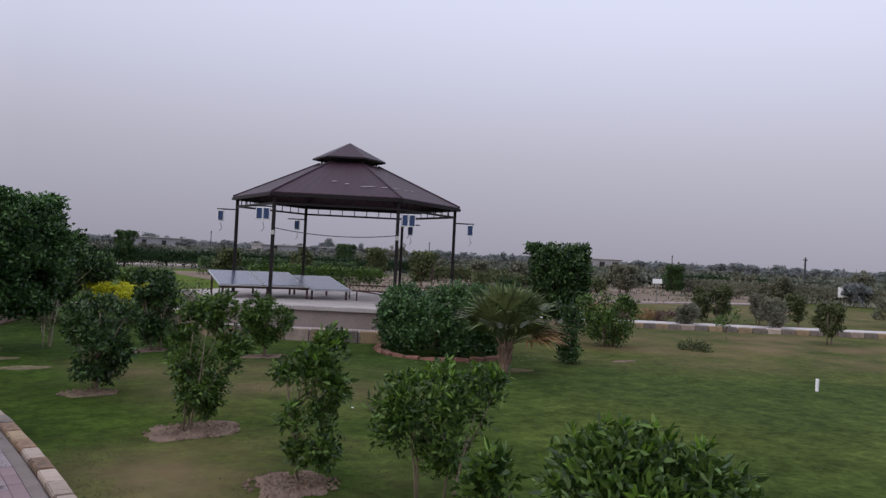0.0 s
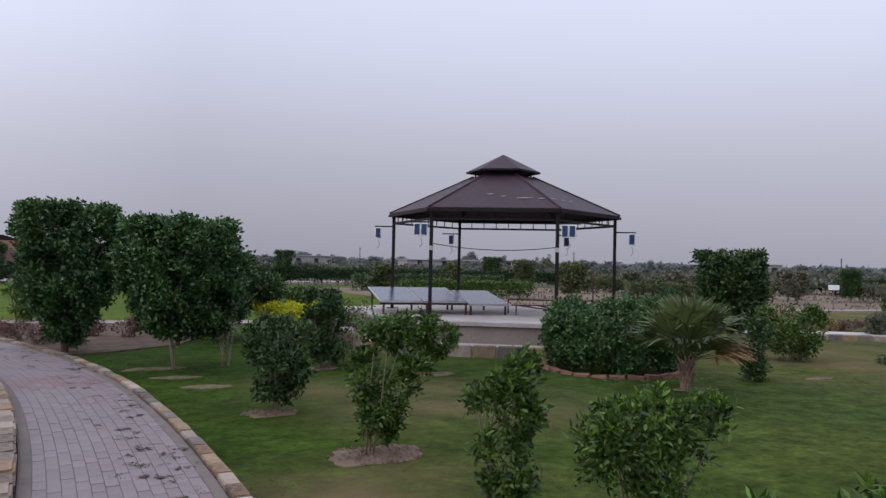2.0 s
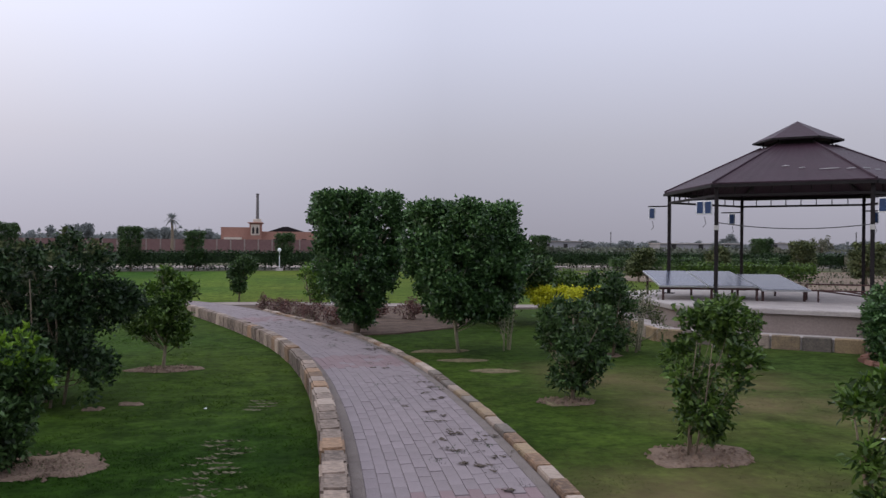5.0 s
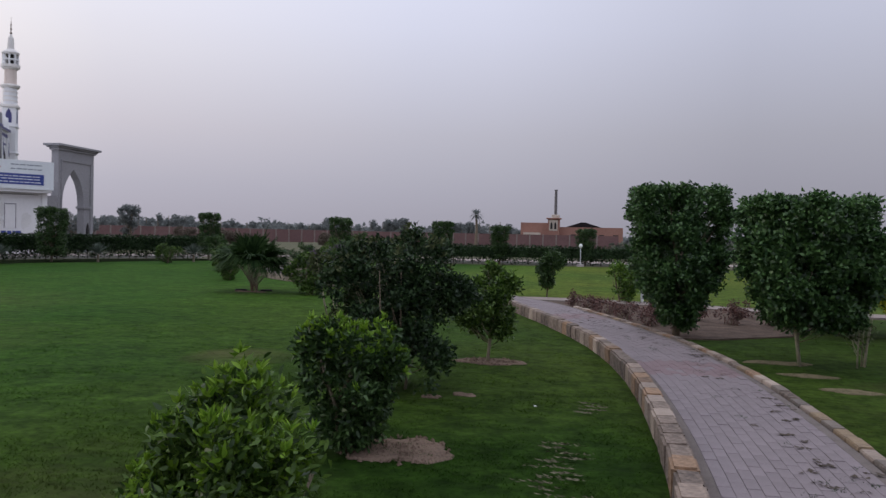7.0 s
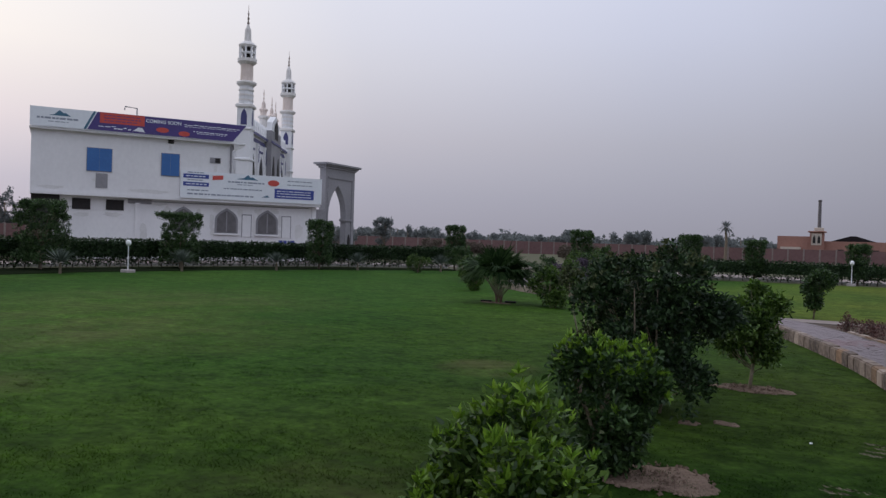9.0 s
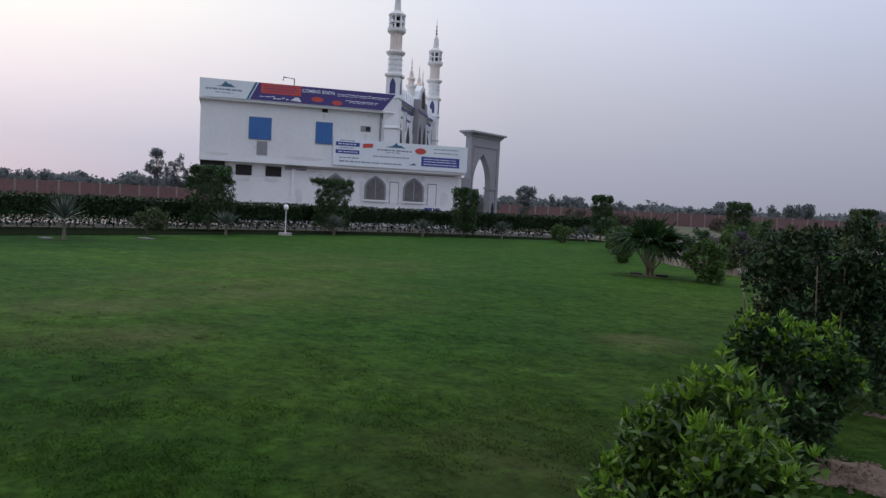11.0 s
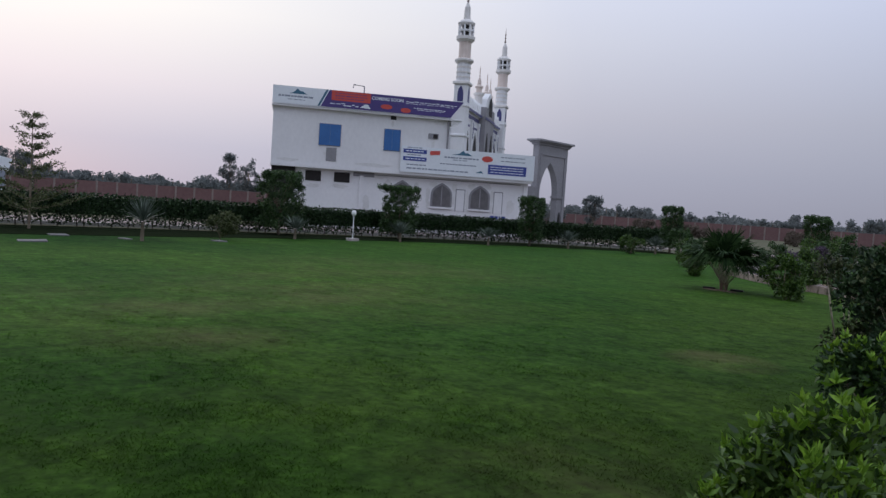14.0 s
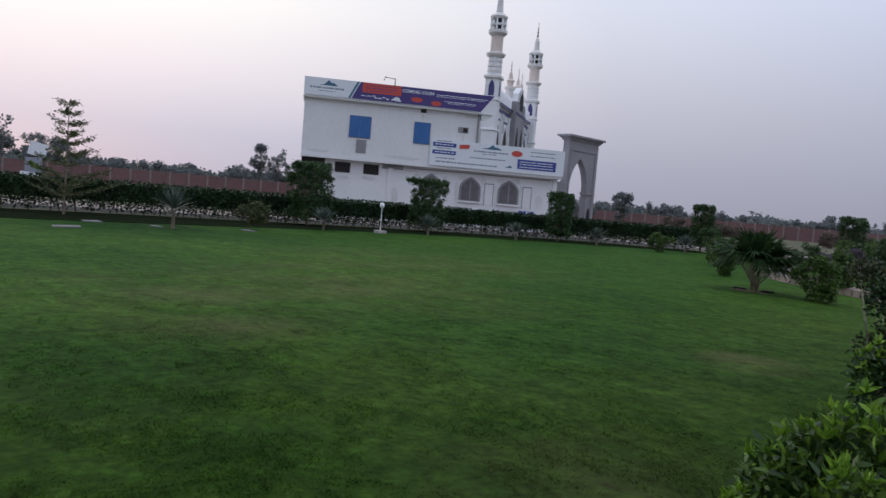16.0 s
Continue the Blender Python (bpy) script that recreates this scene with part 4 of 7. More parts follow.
def agave(x, y, height, spread, seed):
    rng = random.Random(seed)
    ob = thing("young_palm", "pale grey green young palm with spiky leaves", "palm", (x, y, 0), group="young palms by the hedge")
    part("trunk", lathe(bmesh.new(), [(0.06, -0.04), (0.045, height * 0.3), (0.03, height * 0.4)], 7), "bark", ob)
    c = []
    for i in range(90):
        a, rise = i * 2.39996, 1.40 - 1.5 * i / 90 + rng.uniform(-0.1, 0.1)
        d = Vector((math.cos(a) * math.cos(rise), math.sin(a) * math.cos(rise), math.sin(rise)))
        o = Vector((0, 0, height * 0.42))
        ln = height * 0.6 if rise > 0.8 else spread * 0.55
        sd = d.cross(Vector((0, 0, 1))).normalized() * 0.026
        mid = o + d * ln * 0.45
        c.extend([o, mid + sd, o + d * ln - Vector((0, 0, 0.08 * ln)), mid - sd])
    part("leaves", soup("leaves", np.array(c), M["leaf_grey"], 4), "leaf_grey", ob)


for i, (x, y, h) in enumerate([(-23.6, 10.0, 1.45), (-26.4, 17.0, 1.0), (-26.4, 22.3, 1.0), (-25.6, 27.0, 0.95), (-24.4, 31.5, 1.0), (-21.5, 34.8, 1.0), (-26.3, 4.0, 1.2)]):
    agave(x, y, h, 1.5, i)


for x, y, w, turn in ((-22.6, 6.74, 0.72, 12), (-25.4, 8.16, 0.5, -6), (-24.3, 9.75, 0.22, 30), (-24.1, 12.75, 0.3, 15)):
    slab_bm = boxm(-w / 2, w / 2, -0.22, 0.22, -0.02, 0.03, 0.012)
    for vert in slab_bm.verts:
        vert.co.x += 0.08 * math.sin(vert.co.y * 9 + w * 7)
        vert.co.y += 0.06 * math.sin(vert.co.x * 7 + turn)
    stone = new("stone_slab", finish(slab_bm, "stone_slab", M["lattice"]))
    stone.matrix_basis = pose(x, y, 0.012, 1, -1, turn + 75)
    tagged(stone, "flat pale stone slab lying in the grass by the hedge", "stone", "stone slabs")
for x, y, turn in ((-10.16, 19.12, 62), (-9.52, 19.3, 50)):
    plank = new("dark_plank", finish(boxm(-0.15, 0.15, -0.04, 0.04, 0.0, 0.05, 0.012), "dark_plank", M["dark"]))
    plank.matrix_basis = pose(x, y, 0.004, 2, 0, turn - 30)
    tagged(plank, "short dark board lying at the foot of the far palm", "board", "dark boards")


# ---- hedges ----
def hedge(line, height, depth, seed, label, dense=95, leaf=0.11, gap=0.22, mat="leaf_shaded", lacy=False):
    at, length = along(line)
    rng = np.random.default_rng(seed)
    ob = thing("hedge", label, "hedge")
    bm = bmesh.new()
    for i in range(int(length / 0.5)):
        p, w, r = at(i * 0.5 + rng.uniform(0, 0.3))
        q = p + r * rng.uniform(-0.1, 0.1)
        lean = Vector((rng.normal() * 0.12, rng.normal() * 0.12, 0))
        tube(bm, [q + Vector((0, 0, -0.03)), q + lean + Vector((0, 0, height * 0.6))], [0.025, 0.012], 5)
    tagged(part("understorey", bm, "soil_dark", ob), kind="stuff")
    n = int(length * dense)
    s = rng.random(n) * length
    ph = rng.random(4) * 6
    low = gap * (1 + 0.45 * np.sin(s * 2.1 + ph[0]) * np.sin(s * 0.83 + ph[1]) + 0.4 * np.sin(s * 6.3 + ph[2]) + 0.25 * np.sin(s * 13.1 + ph[3]))
    z = low + (height + 0.03 - low) * rng.random(n) ** 0.8
    z = np.minimum(z, height + 0.02 * np.sin(s * 1.7 + ph[3]) + rng.normal(size=n) * 0.04)
    # the lower half is thin and full of gaps
    lace = np.sin(s * 9.7 + ph[0]) * np.sin(z * 23 + s * 3.1) + 0.7 * np.sin(s * 17.3 + ph[1]) * np.sin(z * 31 - s * 5) + rng.normal(size=n) * 0.35
    keep = np.full(n, not lacy) | (z > height * (0.50 + 0.07 * np.sin(s * 1.3 + ph[2]))) | (lace > -0.62 - 0.9 * z / height)
    s, z = s[keep], z[keep]
    n = len(s)
    off = (rng.random(n) ** 0.5) * np.sign(rng.normal(size=n)) * depth / 2
    base, way = np.zeros((n, 3)), rng.normal(size=(n, 3)) * 0.7
    for i in range(n):
        p, w, r = at(s[i])
        q = p + r * float(off[i])
        base[i] = (q.x, q.y, z[i])
        way[i] += np.array(r) * np.sign(off[i]) * 0.8
    way[:, 2] += 0.3
    part("foliage", soup("foliage", leaf_cards(rng, base, way, leaf * 1.5, leaf), M[mat], 4), mat, ob)
    v, f = ribbon(line, depth * 0.30, depth * 0.30, height * (0.40 if lacy else 0.50), height * 0.93)
    part("inner_growth", mesh_from("inner_growth", v, f, M[mat]), mat, ob)
    return ob


HEDGE_LEFT = catmull([(-29.5, -32), (-30.4, 0), (-30.6, 14), (-30.0, 24), (-27.8, 33), (-23.6, 39.3)], 0.3)
HEDGE_FAR = catmull([(-16.2, 41.6), (-9, 43.6), (0, 46.2), (10, 46.8), (24, 46.0), (40, 42)], 0.3)
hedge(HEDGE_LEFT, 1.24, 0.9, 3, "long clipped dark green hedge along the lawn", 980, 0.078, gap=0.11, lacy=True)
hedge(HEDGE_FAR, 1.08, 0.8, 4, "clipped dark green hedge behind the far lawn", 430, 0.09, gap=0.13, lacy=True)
hedge(catmull([(37, 26), (40.5, 17), (43, 9), (45, -4)], 0.3), 0.95, 0.8, 8, "hazy clipped garden hedge beyond the pavilion", 360, 0.09, gap=0.08, mat="leaf_dull_haze")
hedge(catmull([(23.5, 49.6), (27, 49.4), (31, 48.2)], 0.3), 0.75, 0.9, 9, "low bright green clipped hedge beyond the pavilion", 150, mat="leaf_fresh")
for i, (line, h, mt) in enumerate([([(13.5, 31), (16.5, 30.6), (19.5, 29.8)], 0.8, "leaf_mid"), ([(23, 27.4), (26, 26.2), (29, 24.6)], 0.85, "leaf_olive"), ([(14, 38.6), (18, 38.4), (22.5, 37.4)], 0.9, "leaf_dark"),
                                   ([(25.5, 36), (29, 34.6), (33, 32.4)], 0.9, "leaf_olive"), ([(31, 44), (36, 41), (41, 37)], 1.0, "leaf_dull_haze")]):
    hedge(catmull(line, 0.3), h, 0.75, 40 + i, "short clipped hedge among bare garden plots", 420, 0.09, gap=0.06, mat=mt)
hedge(catmull([(42, 31), (45, 29.2), (47.5, 27)], 0.3), 1.15, 0.9, 10, "short piece of clipped hedge in the fields", 150)
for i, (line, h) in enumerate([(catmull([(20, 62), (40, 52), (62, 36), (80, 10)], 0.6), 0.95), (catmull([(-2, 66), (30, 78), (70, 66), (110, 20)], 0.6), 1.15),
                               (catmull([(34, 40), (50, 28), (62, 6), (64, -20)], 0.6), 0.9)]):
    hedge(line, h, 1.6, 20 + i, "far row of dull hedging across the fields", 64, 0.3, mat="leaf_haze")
# bare soil plus shaded grass at the hedge foot, the shade put in as colour
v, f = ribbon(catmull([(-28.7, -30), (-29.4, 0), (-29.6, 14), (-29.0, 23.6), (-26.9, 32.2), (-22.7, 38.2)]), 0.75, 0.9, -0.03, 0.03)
tagged(new("hedge_bed", mesh_from("hedge_bed", v, f, M["soil_shaded"])), "strip of bare soil in front of the hedge, darkened for shade", "soil", kind="structure")
sheet("sapling_shade", [(-28.9, -30), (-28.9, 0), (-28.9, 13), (-28.5, 23), (-26.5, 31.5), (-22.8, 37.6), (-21.6, 37.2), (-23.8, 33.6), (-25.6, 29), (-26.7, 23.5), (-26.9, 18), (-25.9, 12), (-25.3, 6), (-25.1, -4), (-25.0, -30)], 0.02, "soil_shaded", "soil and grass before the hedge, coloured near black as shade", "soil")
for nm, line, mt in (("hedge_kerb", catmull([(-31.6, -30), (-31.9, 0), (-32.0, 14), (-31.4, 24.5), (-29.0, 34), (-24.6, 40.4)]), "lime"), ("hedge_kerb", catmull([(-16.0, 42.9), (-9, 44.9), (-4, 46.4), (1.5, 47.6)]), "lime")):
    v, f = ribbon(line, 0.12, 0.12, -0.02, 0.13)
    tagged(new(nm, mesh_from(nm, v, f, M[mt])), "whitewashed low kerb behind the hedge", "kerb", kind="structure")

PILLARS = [(-29.2, 17.9, 2.7, 2.1), (-28.6, 24.0, 2.5, 2.0), (-26.0, 30.4, 2.45, 1.5), (-22.6, 38.0, 2.5, 1.35), (-16.4, 41.4, 2.45, 1.5), (-10.8, 43.0, 2.35, 1.4), (-7.7, 43.9, 2.15, 1.2), (-3.0, 45.6, 2.1, 1.2), (12.4, 46.7, 2.1, 1.3), (27.3, 47.0, 2.0, 1.5), (36.0, 25.7, 1.6, 1.1), (-29.6, 1.0, 2.4, 1.6)]
for i, (x, y, h, w) in enumerate(PILLARS):
    plant("clipped_tree", "hedge tree clipped to a flat topped block", x, y, h, w * 0.76, 0.25, "leaf_dark", int(620 * w), 12, 0.080, 0.048, 1, 100 + i, "tree", "clipped hedge trees", 0.05, flat=1, foot=1.0, ragged=0.06, fill=0.6, spread=0.05, lobes=420, puff=0.085, rosette=0.15, top=1.04, square=1.0, turn=30)
for i, (x, y, h, w) in enumerate([(42.4, 62.8, 2.6, 2.0), (21.2, 29.0, 1.7, 1.1), (30.2, 24.2, 1.5, 1.1), (23.8, 37.2, 1.8, 1.2), (12.6, 31.4, 1.4, 1.0), (17.5, 34.2, 1.5, 0.9), (34.2, 31.8, 1.7, 1.2), (26.6, 31.2, 1.3, 0.9), (33, 27, 1.5, 1.3), (41, 11, 1.3, 1.2), (50, 22, 1.9, 1.8), (38.5, 21, 1.2, 1.0), (47, 34, 1.6, 1.5), (30.5, 30.5, 1.2, 1.1), (58, 20, 1.8, 1.6)]):
    plant("clipped_tree", "clipped garden tree beyond the pavilion", x, y, h, w, 0.3, "leaf_dull_haze" if x > 25 else "leaf_olive", 220, 12, 0.14, 0.085, 1, 130 + i, "tree", "clipped trees beyond", 0.04, flat=1, foot=0.5, spread=0.08, puff=0.16, lobes=30)

sheet("bare_ground", [(22.3, 19.6), (33.7, 19.2), (60, 35.8), (47, 41), (29, 43.5), (13, 42), (12.5, 33), (15, 26.5)], 0.012, "dry_earth", "strip of bare brown earth beyond the lawn", "soil")
for x, y, z0, z1, w, turn in ((27.3, 20.25, 0.82, 1.02, 0.4, -35), (39.4, 18.0, 0.45, 0.95, 0.85, -50), (33.0, 26.5, 0.5, 0.8, 0.5, -38)):
    nb = thing("notice_board", "small white notice board on a thin post", "sign", (x, y, 0), turn, "notice boards")
    part("post", boxm(-0.018, 0.018, -0.018, 0.018, -0.05, z1 - 0.02, 0.004), "lattice", nb)
    part("board", boxm(-w / 2, w / 2, -0.06, -0.031, z0, z1, 0.006), "white", nb)
for x, y, h, turn in ((53.4, 27.5, 2.7, 0), (70, 96, 3.6, 30), (96, 70, 3.3, 10), (44, 120, 3.8, 40)):
    up = thing("utility_pole", "thin dark pole with a cross arm in the fields", "pole", (x, y, 0), turn, "utility poles")
    part("pole", lathe(bmesh.new(), [(0.09, -0.1), (0.06, h)], 7), "wire", up)
    part("cross_arm", boxm(-0.28, 0.28, -0.03, 0.03, h - 0.22, h - 0.16), "wire", up)
rs = random.Random(21)
for i in range(26):
    a, d = radians(rs.uniform(2, 62)), rs.uniform(34, 95)
    h = rs.uniform(0.8, 1.7)
    plant("field_shrub", "dull green shrub out in the fields", d * math.cos(a), d * math.sin(a), h, h * rs.uniform(0.7, 1.3), 0.2, rs.choice(("leaf_dull_haze", "leaf_far_haze", "leaf_dull_haze")), 110, 12, 0.20, 0.13, 1, 300 + i,
          group="field shrubs", spread=0.08, flat=rs.random() < 0.5, puff=0.16 * h)

for i, (x, y, h, w) in enumerate(((-50.4, 78.6, 2.0, 3.0), (-48.2, 80.2, 2.2, 2.6), (-46.3, 81.0, 1.9, 2.8), (-44.2, 82.6, 1.6, 2.4), (-36.0, 86.5, 1.7, 2.6), (-33.2, 87.4, 1.8, 3.0))):
    plant("field_shrub", "hazy dun coloured scrub before the boundary wall", x, y, h, w, 0.05, "leaf_brown_haze", 240, 12, 0.20, 0.11, 3, 340 + i, group="dun scrub", spread=0.1, puff=0.3, lobes=30, foot=0.9, ragged=0.2)
for x, y in ((-26.4, 19.75), (-3.2, 44.6)):
    lamp = thing("garden_lamp", "short white post lamp with opal globe", "lamp", (x, y, 0), group="garden lamps")
    part("base", boxm(-0.2, 0.2, -0.2, 0.2, -0.02, 0.12, 0.02), "concrete", lamp)
    part("pole", lathe(bmesh.new(), [(0.022, 0.1), (0.019, 1.05)], 10), "white", lamp)
    part("globe", lathe(bmesh.new(), [(0.035, 1.04), (0.08, 1.07), (0.105, 1.13), (0.10, 1.20), (0.065, 1.26), (0.02, 1.28)], 14), "globe", lamp, smooth=True)


# ---- pavilion ----
GC = Vector((8.57, 14.06, 0))
gaz = thing("pavilion", "hexagonal steel pavilion with dark brown two tier roof", "pavilion", GC, -35)
R0, DECK, EAVE = 2.31, 0.58, 2.575


def hexp(r, z, k):
    a = radians(60 * k)
    return Vector((r * math.cos(a), r * math.sin(a), z))


base_ob = thing("pavilion_platform", "raised concrete pavilion platform with a lower step", "platform", GC, -35)
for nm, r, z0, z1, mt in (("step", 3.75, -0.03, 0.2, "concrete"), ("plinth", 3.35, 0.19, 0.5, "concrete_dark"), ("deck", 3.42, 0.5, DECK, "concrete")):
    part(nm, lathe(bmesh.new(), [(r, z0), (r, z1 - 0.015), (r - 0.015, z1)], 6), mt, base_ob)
for k in range(6):
    a, b = hexp(3.76, 0, k), hexp(3.76, 0, k + 1)
    for i in range(9):
        p, q = a.lerp(b, i / 9 + 0.004), a.lerp(b, (i + 1) / 9 - 0.004)
        d = (q - p)
        m = Matrix.Translation((p + q) / 2) @ Matrix.Rotation(math.atan2(d.y, d.x), 4, "Z")
        part("kerb_stone", box(bmesh.new(), -d.length / 2, d.length / 2, -0.05, 0.05, -0.02, 0.21, 0.012, m), ("kerb_yellow", "kerb_black", "kerb_yellow", "kerb_pale")[i % 4], base_ob)
for k in range(6):
    p = hexp(R0, 0, k)
    part("post", box(bmesh.new(), p.x - 0.031, p.x + 0.031, p.y - 0.031, p.y + 0.031, DECK, EAVE, 0.006), "steel", gaz)
    if k in (4, 5):
        part("post_tag", box(bmesh.new(), p.x - 0.036, p.x + 0.036, p.y - 0.036, p.y + 0.036, 1.80, 1.88, 0.003), "lime", gaz, "small whitish tag on the post")
    part("foot_plate", box(bmesh.new(), p.x - 0.1, p.x + 0.1, p.y - 0.1, p.y + 0.1, DECK, DECK + 0.015), "steel", gaz)
    q = hexp(R0, 0, k + 1)
    bm = bmesh.new()
    for z in (EAVE - 0.02, EAVE - 0.19):
        tube(bm, [p + Vector((0, 0, z)), q + Vector((0, 0, z))], [0.028, 0.028], 4)
    for i in range(1, 8):
        s = p.lerp(q, i / 8)
        tube(bm, [s + Vector((0, 0, EAVE - 0.19)), s + Vector((0, 0, EAVE - 0.02))], [0.012, 0.012], 4)
    part("eave_truss", bm, "steel", gaz)
    # roof facets, with ribs on the hips
    e0, e1, t0, t1 = hexp(R0 + 0.1, EAVE, k), hexp(R0 + 0.1, EAVE, k + 1), hexp(0.62, 3.36, k), hexp(0.62, 3.36, k + 1)
    bm = bmesh.new()
    n = 24
    prev = None
    for i in range(n + 1):
        h = 0.004 * (i % 2)
        u = i / n
        cur = [bm.verts.new(e0.lerp(e1, u) + Vector((0, 0, h))), bm.verts.new(t0.lerp(t1, u) + Vector((0, 0, h)))]
        if prev:
            bm.faces.new((prev[0], cur[0], cur[1], prev[1]))
        prev = cur
    r = bmesh.ops.extrude_face_region(bm, geom=list(bm.faces))
    bmesh.ops.translate(bm, vec=(0, 0, 0.02), verts=[g for g in r["geom"] if isinstance(g, bmesh.types.BMVert)])
    bmesh.ops.recalc_face_normals(bm, faces=bm.faces)
    part("roof_panel", bm, "roof", gaz)
    part("hip_rib", tube(bmesh.new(), [e0 + Vector((0, 0, 0.03)), t0 + Vector((0, 0, 0.03))], [0.018, 0.018], 5), "roof", gaz)
    part("fascia", tube(bmesh.new(), [e0 - Vector((0, 0, 0.03)), e1 - Vector((0, 0, 0.03))], [0.035, 0.035], 4), "steel", gaz)
    part("rafter", tube(bmesh.new(), [hexp(R0, EAVE - 0.02, k), hexp(0.6, 3.32, k)], [0.025, 0.025], 4), "steel", gaz)
    u0, u1 = hexp(0.765, 3.47, k), hexp(0.765, 3.47, k + 1)
    bm = bmesh.new()
    f0 = [bm.verts.new(u0), bm.verts.new(u1), bm.verts.new((0, 0, 3.84))]
    bm.faces.new(f0)
    r = bmesh.ops.extrude_face_region(bm, geom=list(bm.faces))
    bmesh.ops.translate(bm, vec=(0, 0, 0.02), verts=[g for g in r["geom"] if isinstance(g, bmesh.types.BMVert)])
    bmesh.ops.recalc_face_normals(bm, faces=bm.faces)
    part("cupola_panel", bm, "roof", gaz)
    part("cupola_post", tube(bmesh.new(), [hexp(0.58, 3.33, k), hexp(0.58, 3.52, k)], [0.022, 0.022], 4), "steel", gaz)
    part("cupola_rim", tube(bmesh.new(), [u0, u1], [0.022, 0.022], 4), "steel", gaz)
for k, u, t, w in ((4, 0.40, 0.36, 0.07), (4, 0.70, 0.25, 0.16), (4, 0.90, 0.24, 0.07), (5, 0.06, 0.26, 0.12), (5, 0.24, 0.25, 0.09), (5, 0.40, 0.25, 0.05), (4, 0.55, 0.30, 0.05)):
    e0, e1, t0, t1 = hexp(R0 + 0.1, EAVE, k), hexp(R0 + 0.1, EAVE, k + 1), hexp(0.62, 3.36, k), hexp(0.62, 3.36, k + 1)
    p = e0.lerp(e1, u).lerp(t0.lerp(t1, u), t) + Vector((0, 0, 0.03))
    q = e0.lerp(e1, u + w).lerp(t0.lerp(t1, u + w), t + 0.01) + Vector((0, 0, 0.03))
    part("paint_scuff", tube(bmesh.new(), [p, p.lerp(q, 0.5), q], [0.006, 0.013, 0.005], 5), "roof_pale", gaz, "pale worn streak")
bm = lathe(bmesh.new(), [(0.5, 3.36), (0.5, 3.46)], 6)
part("cupola_collar", bm, "steel", gaz)

# small solar lights on brackets
for k, outx in ((3, 1), (4, -1), (2, -1), (5, 1), (0, 1), (1, 1)):
    p = hexp(R0, 0, k)
    wp = gaz.matrix_basis @ p
    lamp = thing("solar_light", "small blue solar panel light on a steel bracket", "lamp", (wp.x, wp.y, 2.05 + (0.06 if k in (3, 4, 5) else 0)), -36.9, "solar lights")
    s = -1 if k in (3, 4, 2) else 1
    part("bracket", tube(bmesh.new(), [(0, 0, 0.21), (s * 0.42, 0, 0.21)], [0.014, 0.014], 5), "steel", lamp)
    cx = s * (0.34 if k in (0, 3) else 0.2)
    for j in ((-0.066, 0.066) if k in (4, 5) else (0,)):
        part("panel", boxm(cx + j - 0.062, cx + j + 0.062, -0.03, 0.0, -0.045, 0.19, 0.004), "white", lamp, "white plastic panel frame")
        part("cell", boxm(cx + j - 0.049, cx + j + 0.049, -0.036, -0.0302, -0.026, 0.172), "cell", lamp, "glossy blue solar cell")
    part("lead", tube(bmesh.new(), [(cx, 0, -0.08), (cx + 0.03, 0, -0.2), (cx - 0.02, 0, -0.26)], [0.006, 0.006, 0.006], 4), "wire", lamp)
a, b = gaz.matrix_basis @ hexp(R0, 1.93, 4), gaz.matrix_basis @ hexp(R0, 1.89, 5)
pts = [a.lerp(b, i / 12) + Vector((0, 0, -0.09 * (1 - (i / 6 - 1) ** 2))) for i in range(13)]
tagged(new("hanging_cable", finish(tube(bmesh.new(), pts, [0.008] * 13, 5), "hanging_cable", M["wire"])), "thin black cable slung between pavilion posts", "cable")

# solar table on the deck
tab = thing("solar_table", "rack of three tilted solar panels on red steel legs", "solar panel", (7.07, 14.05, DECK), -12)
for i in range(3):
    m = Matrix.Translation((-1.26 + i * 0.84 + (0.03 if i == 2 else 0), -0.10 * (i == 2), 0.36 - 0.05 * (i == 2))) @ Matrix.Rotation(radians(7.6), 4, "X")
    part("panel_frame", box(bmesh.new(), 0, 0.82, -0.79, 0.79, -0.03, 0.0, 0.003, m), "alu", tab)
    part("panel_glass", box(bmesh.new(), 0.02, 0.80, -0.77, 0.77, 0.0005, 0.005, 0, m), "panel", tab, "dark glossy solar glass")
for x in (-1.18, -0.35, 0.42, 0.52, 1.22):
    for y, z in ((-0.70, 0.22), (0.70, 0.41)):
        part("leg", boxm(x - 0.018, x + 0.018, y - 0.018, y + 0.018, 0, z), "steel_red", tab)
for y, z in ((-0.70, 0.205), (0.70, 0.40)):
    part("rail", boxm(-1.25, 1.27, y - 0.018, y + 0.018, z - 0.02, z + 0.015), "steel_red", tab)
rack = thing("steel_frame", "empty low red steel frame lying on the platform", "frame", (8.9, 12.9, DECK), -26)
for (x0, y0, x1, y1, z0, z1) in ((-0.7, -0.3, 1.0, -0.3, 0.2, 0.2), (-0.7, 0.3, 1.0, 0.3, 0.28, 0.28), (-0.6, -0.3, 0.5, 0.3, 0.2, 0.05), (0.5, -0.3, 0.5, -0.3, 0, 0.2), (-0.6, -0.3, -0.6, -0.3, 0, 0.2), (1.0, 0.3, 1.0, 0.3, 0, 0.75), (-0.7, 0.3, -0.7, 0.3, 0, 0.28), (-0.2, -0.3, 0.9, -0.5, 0.2, 0.02)):
    part("bar", tube(bmesh.new(), [(x0, y0, z0), (x1, y1, z1)], [0.018, 0.018], 4), "steel_red", rack)

